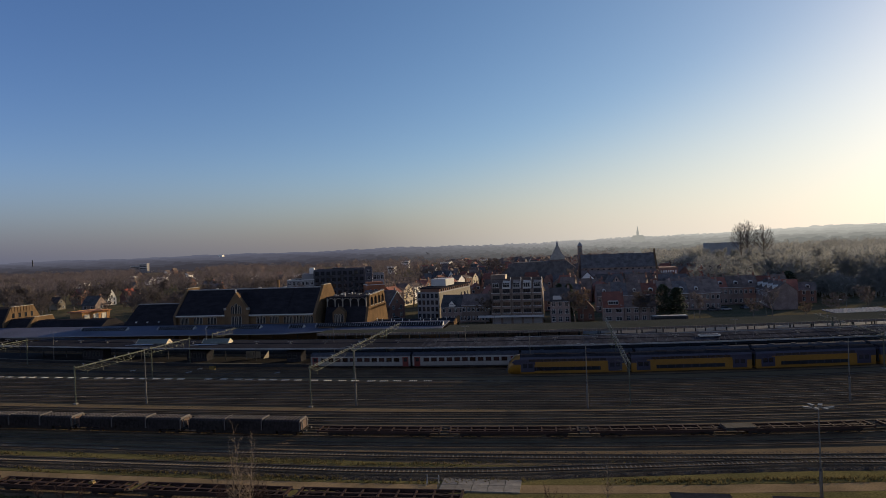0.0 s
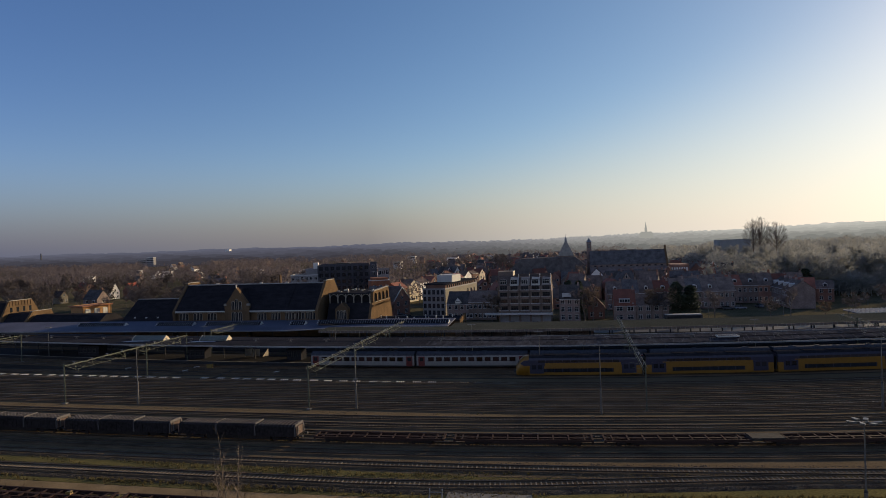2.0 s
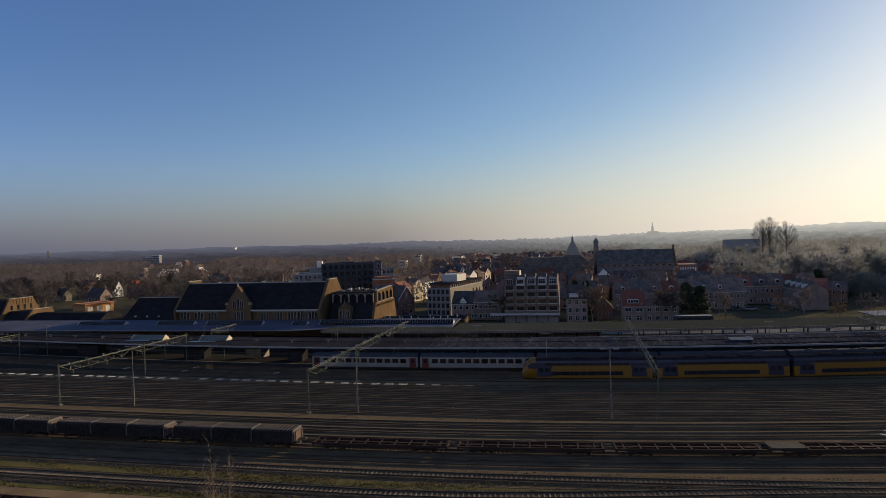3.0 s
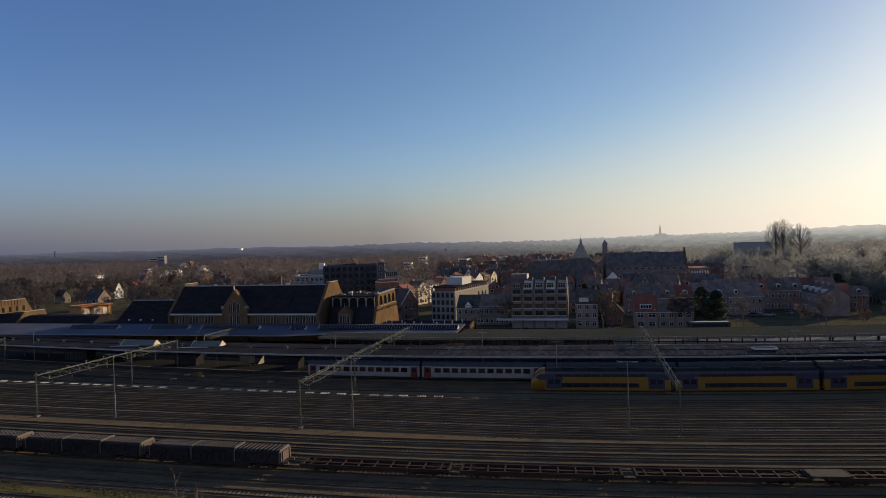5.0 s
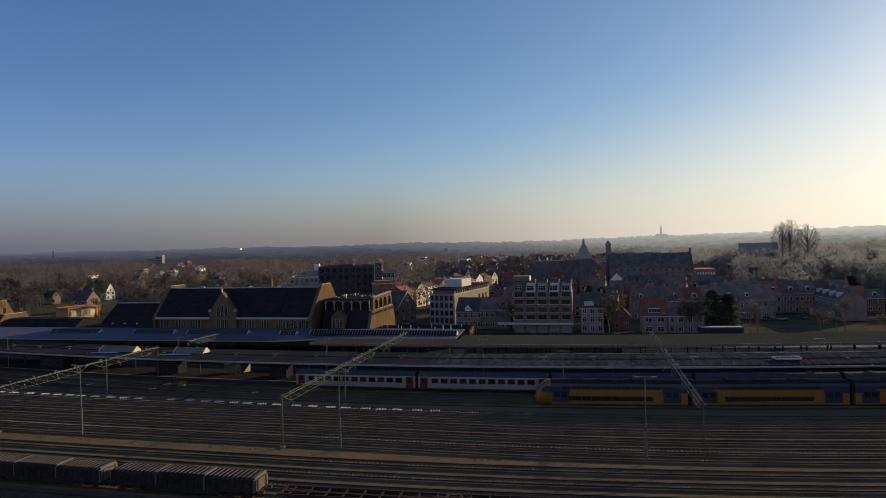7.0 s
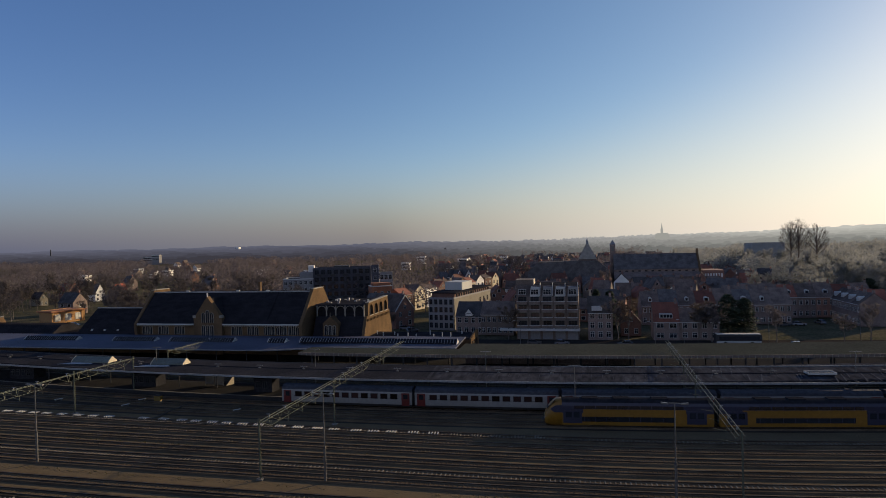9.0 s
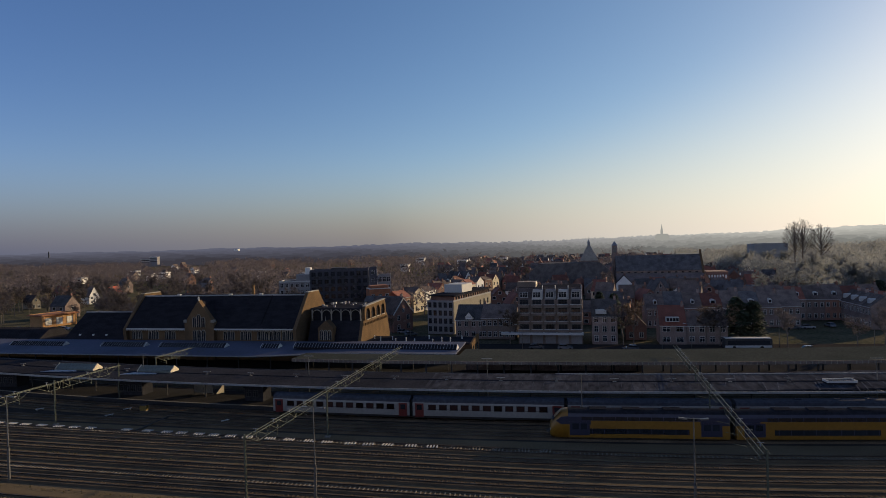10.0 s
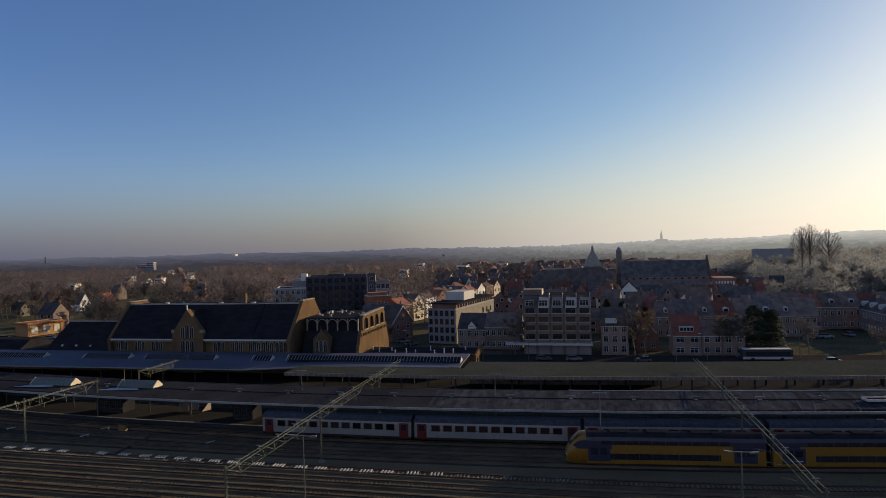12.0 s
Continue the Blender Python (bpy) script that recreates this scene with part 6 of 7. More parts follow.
def town_house(m, wall, roof, ax, label, rich):
    w, d, he, hr = (7.2, 8.5, 5.8, 10.2) if ax else (6.6, 10.0, 5.8, 9.8)
    b = thing("house", label, "house", m, "houses of the town")
    n = d if ax else w
    a, o, t = ("x", 0.0, 0.16) if ax else ("y", -w / 2, 0.16)
    ext = (-w / 2, w / 2) if ax else (0.0, d)
    part("wall", Shape().prism([(o, 0), (o + n, 0), (o + n, he), (o + n / 2, hr), (o, he)], a, *ext), wall, b)
    e = 0.35
    s = (hr - he) / (n / 2)
    part("roof", Shape().prism([(o - e, he - e * s), (o + n / 2, hr), (o + n + e, he - e * s), (o + n + e, he - e * s + t), (o + n / 2, hr + t), (o - e, he - e * s + t)], a, ext[0] - 0.15, ext[1] + 0.15), roof, b)
    cx, cy = (w / 2 - 0.5, d / 2) if ax else (0.4, d * 0.7)
    part("chimney", Shape().box(cx - 0.35, cx + 0.35, cy - 0.4, cy + 0.4, hr - 1.2, hr + 1.1), "brick", b)
    spots = [(-1.7, -0.02, 0.9, 0), (1.7, -0.02, 0.9, 0), (-1.7, -0.02, 3.7, 0), (1.7, -0.02, 3.7, 0)] if rich else [(-1.7, -0.02, 3.7, 0), (1.7, -0.02, 3.7, 0)]
    spots += [(w / 2 + 0.02, d * 0.5, 3.6, 90)]
    if rich and not ax:
        spots.append((0, -0.02, 6.9, 0))
    for x, y, z, turn in spots:
        part("window", TOWN_WINDOW, "white_paint", b, at=pose(x, y, z, 0, 0, turn))
    return b


rng = random.Random(77)
KINDS = [("brick", "tile_red", "red-brown brick house with red tile roof"), ("brick", "tile_dark", "brick town house with dark tiled roof"), ("dark_brick", "town_slate", "dark brick town house with slate roof"),
         ("render_white", "tile_dark", "white rendered house with dark roof"), ("brown_brick", "tile_dark", "brown brick house with dark roof"), ("render_cream", "tile_red", "cream rendered house with red roof")]
protos = {}


def free(x, y):
    if y < 262 and x < 40:
        return False
    if -150 < x < -92 and y < 322:
        return False
    if -70 < x < -38 and y < 292:
        return False
    if abs(x + 84 - 0.208 * (y - 298)) < 17 and 285 < y < 425:
        return False
    if -46 < x < 74 and 392 < y < 428:
        return False
    if 8 < x < 112 and y < 300:
        return False
    if 100 < x < 126 and 470 < y < 505:
        return False
    return True


far_parts = {}
y, made = 268.0, 0
while y < 950:
    x = -0.95 * (y - 40) - 20
    end = 0.32 * (y - 40) + 20
    while x < end:
        share = 0.85 if x > -75 - 0.15 * (y - 260) else 0.08
        if x > 60 + 0.05 * y and y > 330:
            share = 0.2
        if y > 520:
            share *= 0.7
        if x < -165 and y < 400:
            share = 0.02
        if free(x, y) and rng.random() < share:
            k = rng.choices(range(6), (4, 5, 4, 2.6, 4, 1.2))[0]
            ax = rng.random() < 0.6
            m = pose(x, y + rng.uniform(-3, 3), 0, 0, 0, rng.choice((0, -8, -14, 6, -22, 20)) + rng.uniform(-3, 3))
            sc = (rng.uniform(0.85, 1.3), rng.uniform(0.85, 1.15), rng.uniform(0.82, 1.12))
            if y < 470:
                key = (k, ax, y < 350)
                if key not in protos:
                    h = protos[key] = town_house(m, *KINDS[k][:2], ax, KINDS[k][2], y < 350)
                else:
                    h = copy_thing(protos[key], m)
                h.scale = sc
                made += 1
            else:
                w, d, he, hr = 7.0, 9.0, 5.6, 9.8
                for kind, shape in ((KINDS[k][0], Shape().prism([(-w / 2, 0), (w / 2, 0), (w / 2, he), (0, hr), (-w / 2, he)], "y", 0, d) if not ax else Shape().prism([(0, 0), (d, 0), (d, he), (d / 2, hr), (0, he)], "x", -w / 2, w / 2)),
                                    (KINDS[k][1], Shape().prism([(-w / 2 - 0.3, he - 0.4), (0, hr), (w / 2 + 0.3, he - 0.4), (w / 2 + 0.3, he - 0.2), (0, hr + 0.2), (-w / 2 - 0.3, he - 0.2)], "y", -0.1, d + 0.1) if not ax else Shape().prism([(-0.3, he - 0.4), (d / 2, hr), (d + 0.3, he - 0.4), (d + 0.3, he - 0.2), (d / 2, hr + 0.2), (-0.3, he - 0.2)], "x", -w / 2 - 0.1, w / 2 + 0.1))):
                    tgt = far_parts.setdefault(kind, Shape())
                    mm = m @ Matrix.Diagonal((*sc, 1))
                    tgt.add([mm @ Vector(v) for v in shape.v], shape.f)
        x += rng.uniform(7.4, 9.5) if rng.random() < 0.75 else rng.uniform(12, 22)
    y += rng.uniform(15, 19) + (y - 260) * 0.05
for kind, shape in far_parts.items():
    tagged(part("distant_houses", shape, kind, None), "distant town houses among trees", "houses", kind="stuff")


# ---- street things ----
def bus(m):
    b = thing("bus", "dark city bus with pale roof parked on the street", "bus", m)
    part("body", Shape().prism([(-6, 0.35), (6, 0.35), (6, 2.6), (5.8, 2.9), (-5.8, 2.9), (-6, 2.6)], "y", -1.25, 1.25), "dark_steel", b)
    part("roof", Shape().box(-5.7, 5.7, -1.15, 1.15, 2.9, 3.05), "white_paint", b, "pale roof")
    part("side_window", Shape().box(-5.2, 5.3, -1.28, -1.24, 1.3, 2.4), "glass_dark", b)
    part("side_stripe", Shape().box(-5.9, 5.9, -1.27, -1.25, 0.5, 1.1), "white_paint", b)
    for x in (-3.6, 3.4):
        part("wheel", Shape().tube((x, -1.3, 0.48), (x, -1.0, 0.48), 0.48, n=14), "rubber", b)
        part("wheel", Shape().tube((x, 1.0, 0.48), (x, 1.3, 0.48), 0.48, n=14), "rubber", b)


bus(pose(34.0, 222.0, 0.14, 0, 0, 4))


def car(m):
    c = thing("car", "parked car with shiny paint", "car", m, "parked cars")
    part("body", Shape().prism([(-2.1, 0.3), (2.1, 0.3), (2.15, 0.75), (1.2, 0.95), (-2.0, 1.0), (-2.15, 0.7)], "y", -0.88, 0.88), "car_paint", c)
    part("cabin", Shape().prism([(-1.9, 0.98), (0.9, 0.95), (0.2, 1.45), (-1.5, 1.45)], "y", -0.8, 0.8), "glass_dark", c)
    part("roof", Shape().box(-1.45, 0.15, -0.75, 0.75, 1.45, 1.5), "car_paint", c)
    for x in (-1.35, 1.35):
        for y in (-0.86, 0.86):
            part("wheel", Shape().tube((x, y - 0.1, 0.32), (x, y + 0.1, 0.32), 0.32, n=12), "rubber", c)
    return c


c1 = car(pose(-70.0, 247.0, 0, 0, 0, 12))
for x, y, a in ((57.0, 262.0, 8), (62.0, 263.5, 8), (70.0, 268, 100), (-66, 243, 40), (-14, 218, 3), (-22, 218, 3), (3.5, 217.5, 183), (48.5, 219, 4), (-235, 250, 20), (-215, 252, 10)):
    copy_thing(c1, pose(x, y, 0.14 if 214.5 < y < 226 else 0.0 if y < 230 else -0.2, 0, 0, a))


def street_lamp(m):
    l = thing("street_lamp", "grey street lamp with curved arm beside the road", "street lamp", m, "street lamps")
    part("pole", Shape().tube((0, 0, 0), (0, 0, 6.6), 0.09, 0.06, n=7), "galvanised", l)
    part("arm", Shape().tube((0, 0, 6.55), (-0.5, 0, 6.9), 0.05, n=5).tube((-0.5, 0, 6.9), (-1.5, 0, 7.0), 0.05, n=5), "galvanised", l)
    part("lamp_head", Shape().box(-2.1, -1.4, -0.14, 0.14, 6.9, 7.05), "white_paint", l)
    return l


l1 = street_lamp(pose(11.7, 217.2, 0.14))
for x, y in ((19.8, 221), (42.5, 224), (-26.0, 218), (-45.0, 222), (66.0, 226), (-62.0, 228), (90.0, 224)):
    copy_thing(l1, pose(x, y, 0.14 if y < 226 else -0.2, 0, 0, 0))

# brick sheds and a barrier near the siding
for x, lab in ((13.0, "dark flat-roofed shed beside the siding"), (23.2, "second dark flat-roofed shed beside the siding")):
    sh = thing("shed", lab, "shed", pose(x, 64.6, -0.04), "sheds by the siding")
    part("wall", Shape().box(-2.8, 2.8, -2.6, 2.6, 0, 2.6), "dark_brick", sh)
    part("roof", Shape().prism([(-3.0, 2.55), (3.0, 2.55), (3.05, 2.75), (-3.05, 2.75)], "y", -2.9, 3.2), "roof_felt", sh)
    part("gutter", Shape().box(-3.05, 3.05, 3.2, 3.3, 2.6, 2.7), "galvanised", sh)
bar = thing("buffer_stop", "small white-tipped post frame beside the track", "barrier", pose(-17.6, 74.6, -0.02))
for x in (-0.75, 0.75):
    part("post", Shape().tube((x, 0, 0), (x, 0, 1.1), 0.06, n=6), "white_paint", bar)
    part("stay", Shape().tube((x, 0, 0.9), (x, -0.9, 0), 0.05, n=5), "galvanised", bar)
part("rail", Shape().tube((-0.75, 0, 0.7), (0.75, 0, 0.7), 0.05, n=5), "galvanised", bar)

# small railway things in the yard
cab = thing("signal_cabinet", "small yellow railway cabinet beside the track", "cabinet", pose(-92.2, 145.3, 0))
part("body", Shape().box(-0.7, 0.7, -0.4, 0.4, 0.1, 1.1), "signal_yellow", cab)
part("plinth", Shape().box(-0.8, 0.8, -0.5, 0.5, 0, 0.1), "concrete", cab)
part("lid", Shape().prism([(-0.5, 1.1), (0.5, 1.1), (0.45, 1.2), (-0.45, 1.2)], "x", -0.76, 0.76), "planks_grey", cab)
for x, y, a in ((-96.1, 140.7, 60), (-95.8, 145.1, 55), (-71.4, 140.3, 58), (-114.0, 142.8, 50)):
    mk = thing("track_marker", "short white marker board lying beside the rails", "marker", pose(x, y, 0, 0, 0, a), "markers in the yard")
    part("board", Shape().box(-0.75, 0.75, -0.12, 0.12, 0.3, 0.42), "sign_white", mk)
    part("foot", Shape().box(-0.6, -0.4, -0.1, 0.1, 0, 0.3), "concrete", mk)
    part("foot", Shape().box(0.4, 0.6, -0.1, 0.1, 0, 0.3), "concrete", mk)
yl = thing("track_machine", "small yellow hand machine standing on a rusty flat wagon", "tool", along(67.0, bend, -61.6, 1.6))
part("engine", Shape().prism([(-0.35, 1.22), (0.35, 1.22), (0.25, 1.6), (-0.3, 1.5)], "y", -0.25, 0.25), "signal_yellow", yl)
part("handle", Shape().tube((0.25, 0, 1.4), (0.7, 0, 1.8), 0.05, n=6), "dark_steel", yl)

# ---- trees and plants ----
def bare_tree(name, label, height, spread, seed, m, bark="bark", twig="twigs", twigs=900, width=0.05, upright=0.5, group="bare trees", trunk_r=None, depth=3):
    """Leafless tree: tapered trunk, limbs in three orders, and a crown of many thin twigs."""
    rng = random.Random(seed)
    t = thing("tree", label, "tree", m, group)
    wood, fine = Shape(), Shape()
    tips = []
    r0 = trunk_r or height * 0.017

    def grow(p, d, length, r, order):
        n = 3
        q, rr = Vector(p), r
        for i in range(n):
            d2 = (d + Vector((rng.uniform(-1, 1), rng.uniform(-1, 1), rng.uniform(-0.3, 0.6))) * 0.16).normalized()
            q2 = q + d2 * (length / n)
            r2 = rr * 0.8
            wood.tube(q, q2, rr, r2, n=6 if order == 0 else 4 if order < 2 else 3, caps=False)
            if order < depth:
                kids = (0 if (i == 0 and order == 0) else 3 if order == 0 else 2)
                for _ in range(kids):
                    a = rng.uniform(0, 2 * math.pi)
                    side = Vector((math.cos(a), math.sin(a), 0)) * spread
                    nd = (d2 * (0.55 + upright * 0.5) + side * rng.uniform(0.5, 1.0) + Vector((0, 0, upright * 0.5))).normalized()
                    grow(q2, nd, length * rng.uniform(0.48, 0.68), r2 * 0.55, order + 1)
            q, rr, d = q2, r2, d2
        if order < depth:
            grow(q, d, length * 0.55, rr * 0.8, order + 1)
        tips.append((q, d, order))
    grow(Vector((0, 0, -0.1)), Vector((0, 0, 1)), height * 0.55, r0, 0)
    ends = [tp for tp in tips if tp[2] >= depth - 1]
    for i in range(twigs):
        q, d, o = ends[i % len(ends)]
        nd = (d * 0.6 + Vector((rng.gauss(0, 1), rng.gauss(0, 1), rng.gauss(0.35, 0.7))) * 0.7).normalized()
        l = height * rng.uniform(0.05, 0.13)
        st = q - d * rng.uniform(0, height * 0.06)
        mid = st + nd * l * 0.55
        e = mid + (nd + Vector((rng.uniform(-0.6, 0.6), rng.uniform(-0.6, 0.6), rng.uniform(0, 0.5)))).normalized() * l * 0.5
        side = nd.orthogonal().normalized() * width
        fine.add([st - side, st + side, mid + side * 0.7, mid - side * 0.7, e], [(0, 1, 2, 3), (3, 2, 4)])
        f = mid + (nd.cross(side).normalized() * rng.choice((-1, 1)) + nd * 0.6).normalized() * l * 0.45
        fine.add([mid - side * 0.6, mid + side * 0.6, f], [(0, 1, 2)])
    top = max(v[2] for v in fine.v)
    k = height / top
    for s in (wood, fine):
        s.v = [(x * k, y * k, z * k) for x, y, z in s.v]
    part("trunk", wood, bark, t, "")
    part("crown", fine, twig, t, "leafless twigs")
    return t


FAR = 1600.0
TREES = [bare_tree("tree", "bare brown deciduous tree with rounded crown", 13.0, 1.0, 11, pose(-300, FAR, 0), twigs=620, width=0.09, depth=2),
         bare_tree("tree", "bare grey-brown tree with spreading crown", 11.0, 1.2, 12, pose(-330, FAR, 0), twigs=620, width=0.09, upright=0.35, depth=2),
         bare_tree("tree", "tall bare brown tree", 16.0, 0.85, 13, pose(-360, FAR, 0), twigs=700, width=0.09, upright=0.7, depth=2),
         bare_tree("tree", "bare pale-brown street tree", 9.0, 0.9, 14, pose(-390, FAR, 0), twig="twigs_pale", twigs=620, width=0.07, depth=2)]
# bark and twigs alike carry the haze in their pale colour
PARK = [bare_tree("tree", "bare tree with rounded crown, haze in its pale colour", 14.0, 1.0, 21, pose(-420, FAR, 0), bark="twigs_hazed", twig="twigs_hazed", twigs=1100, width=0.07, depth=2),
        bare_tree("tree", "bare tree with spreading crown, haze in its pale colour", 13.0, 1.25, 22, pose(-450, FAR, 0), bark="twigs_hazed", twig="twigs_hazed", twigs=1100, width=0.07, upright=0.35, depth=2),
        bare_tree("tree", "tall bare tree, haze in its pale colour", 16.0, 0.9, 23, pose(-480, FAR, 0), bark="twigs_hazed", twig="twigs_hazed", twigs=1200, width=0.07, upright=0.7, depth=2)]
rng = random.Random(41)


def plant(k, x, y, s=1.0, label="", kinds=TREES):
    t = copy_thing(kinds[k], pose(x, y, -0.1, 0, 0, rng.uniform(0, 360)))
    t.scale = (s * rng.uniform(0.9, 1.15), s * rng.uniform(0.9, 1.15), s)
    if label:
        t["label"] = label
    return t


# along the street
for x, y, k, s in ((5.0, 226.5, 3, 1.5), (2.2, 227.2, 1, 1.15), (28.0, 226, 1, 1.15), (24.5, 227, 3, 1.35), (44.0, 222, 2, 0.72), (67.0, 222, 2, 0.8), (62, 226, 1, 0.8), (-30.5, 226, 3, 1.25), (-27.5, 229, 3, 0.8), (78, 225, 3, 0.8), (88, 228, 1, 0.9), (-74, 246, 3, 0.7), (-80, 247, 1, 0.6), (36, 241, 0, 0.7), (100, 232, 0, 0.9)):
    plant(k, x, y, s)
# park in the east
for i in range(95):
    x = rng.uniform(52, 200)
    y = rng.uniform(300, 420)
    if x < 78 + (y - 300) * 0.2 or (44 < x < 74 and 395 < y < 430):
        continue
    plant(rng.randrange(3), x, y, rng.uniform(0.9, 1.5), kinds=PARK)
# woods and gardens in the west, with open ground in front of the gabled houses and the pavilion
def open_ground(x, y):
    for hx, hy, w in ((-297.0, 358.0, 8.0), (-290.0, 374.0, 7.0), (-311.0, 331.0, 8.0), (-228.0, 268.0, 13.0)):
        if hy - 75 < y < hy + 3 and abs(x - hx - 0.93 * (hy - y)) < w:
            return True
    return False


n = 0
while n < 210:
    y = 240 + 150 * rng.random()
    x = rng.uniform(-1.12 * (y - 40) - 30, -95 - 0.05 * y)
    if (-155 < x < -92 and 285 < y < 325) or abs(x + 84 - 0.208 * (y - 298)) < 14 or (-250 < x < -215 and y < 282) or open_ground(x, y):
        continue
    plant(rng.randrange(4), x, y, rng.uniform(0.7, 1.2))
    n += 1
# scattered in the town
n = 0
while n < 55:
    y = 270 + 650 * rng.random()
    x = rng.uniform(-95 - 0.1 * (y - 260), 0.3 * (y - 40))
    if not free(x, y):
        continue
    plant(rng.randrange(4), x, y, rng.uniform(0.55, 1.0))
    n += 1

def domed_tree(label, height, base, radius, seed, m, limbs=34, forks=9):
    """Old park tree: a forked trunk whose curved limbs reach out to a rounded dome of fine branches."""
    rg = random.Random(seed)
    t = thing("tree", label, "tree", m, "tall park trees")
    wood, fine = Shape(), Shape()
    mid, half = (height + base) / 2, (height - base) / 2

    def bow(a, c, b, r0, r1, shape, n, steps=5):
        p = a
        for i in range(1, steps + 1):
            u = i / steps
            q = a * (1 - u) ** 2 + c * 2 * u * (1 - u) + b * u ** 2
            shape.tube(p, q, r0 + (r1 - r0) * (u - 1 / steps), r0 + (r1 - r0) * u, n=n, caps=False)
            p = q

    def rim(az, up, f):
        k = math.sqrt(max(0.0, 1 - up * up)) * radius * f
        return Vector((math.cos(az) * k, math.sin(az) * k, mid + up * half * f))

    top = Vector((rg.uniform(-0.4, 0.4), rg.uniform(-0.4, 0.4), mid + half * 0.35))
    bow(Vector((0, 0, -0.2)), Vector((0.3, 0.2, base)), top, height * 0.016, 0.16, wood, 7, 8)
    for i in range(limbs):
        up = -0.62 + 1.6 * (i + 0.5) / limbs
        az = i * 2.4 + rg.uniform(-0.4, 0.4)
        end = rim(az, min(up, 0.98), rg.uniform(0.72, 0.9))
        z = base + (top.z - base) * max(0.0, min(1.0, (up + 0.75) / 1.9)) * 0.9 - 2.0
        start = Vector((0.2, 0.15, z))
        bend = Vector((end.x * 0.55, end.y * 0.55, z + (end.z - z) * 0.3 + 0.6))
        bow(start, bend, end, 0.2, 0.05, wood, 4)
        for k in range(forks):
            u = rg.uniform(0.4, 1.0)
            at = start * (1 - u) ** 2 + bend * 2 * u * (1 - u) + end * u ** 2
            tip = rim(az + rg.gauss(0, 0.38), max(-0.8, min(0.99, up + rg.gauss(0, 0.22))), rg.uniform(0.86, 1.02))
            hub = at.lerp(tip, 0.5) + Vector((rg.uniform(-0.5, 0.5), rg.uniform(-0.5, 0.5), rg.uniform(-0.2, 0.6)))
            bow(at, hub, tip, 0.05, 0.022, wood, 3, 3)
            for _ in range(9):
                st = hub.lerp(tip, rg.uniform(0.0, 1.0))
                out = (st - Vector((0, 0, mid - half * 0.4))).normalized() + Vector((rg.gauss(0, 0.5), rg.gauss(0, 0.5), rg.gauss(0.1, 0.45)))
                side = out.orthogonal().normalized() * 0.03
                e = st + out.normalized() * rg.uniform(0.7, 1.5)
                fine.add([st - side, st + side, e], [(0, 1, 2)])
    part("trunk", wood, "bark", t, "")
    part("crown", fine, "bark", t, "leafless twigs")
    return t


domed_tree("very tall bare tree standing above the park", 40.4, 17.5, 8.4, 31, pose(131.4, 490, 0))
domed_tree("tall bare tree beside its twin in the park", 36.8, 16.5, 7.8, 32, pose(142.0, 489, 0), 30)
domed_tree("second tall bare tree close to its twin in the park", 39.0, 17.5, 7.6, 36, pose(127.4, 492, 0), 30)
for x, y, sc in ((107, 532, 1.25), (113, 540, 1.3), (119, 530, 1.22), (125, 538, 1.3), (131, 529, 1.24), (137, 537, 1.28), (101, 538, 1.3)):
    plant(2, x, y, sc, kinds=PARK)
for x, y, k, sc in ((60, 308, 0, 1.2), (67, 312, 1, 1.35), (74, 309, 2, 1.0), (82, 313, 1, 1.3), (90, 310, 0, 1.35), (99, 314, 2, 1.1), (108, 312, 1, 1.5), (118, 316, 0, 1.4), (130, 318, 2, 1.2), (142, 322, 1, 1.6)):
    plant(k, x, y, sc, kinds=PARK)

for x, y, k, sc in ((-254, 304, 0, 0.55), (-247, 306, 1, 0.6), (-240, 304, 3, 0.7), (-233, 308, 1, 0.6), (-262, 306, 1, 0.55), (-272, 308, 0, 0.7), (-282, 309, 2, 0.6), (-292, 308, 1, 0.6), (-226, 310, 0, 0.75), (-215, 300, 1, 0.75), (-202, 308, 0, 0.7), (-190, 292, 1, 0.6)):
    plant(k, x, y, sc)

for x, y, k, sc in ((-50, 450, 0, 1.6), (-46, 456, 1, 1.5), (-22, 455, 0, 1.35), (-19, 452, 1, 1.3), (-76, 470, 1, 1.5), (-96, 452, 0, 1.3), (-110, 478, 1, 1.5), (-62, 505, 0, 1.5)):
    plant(k, x, y, sc)

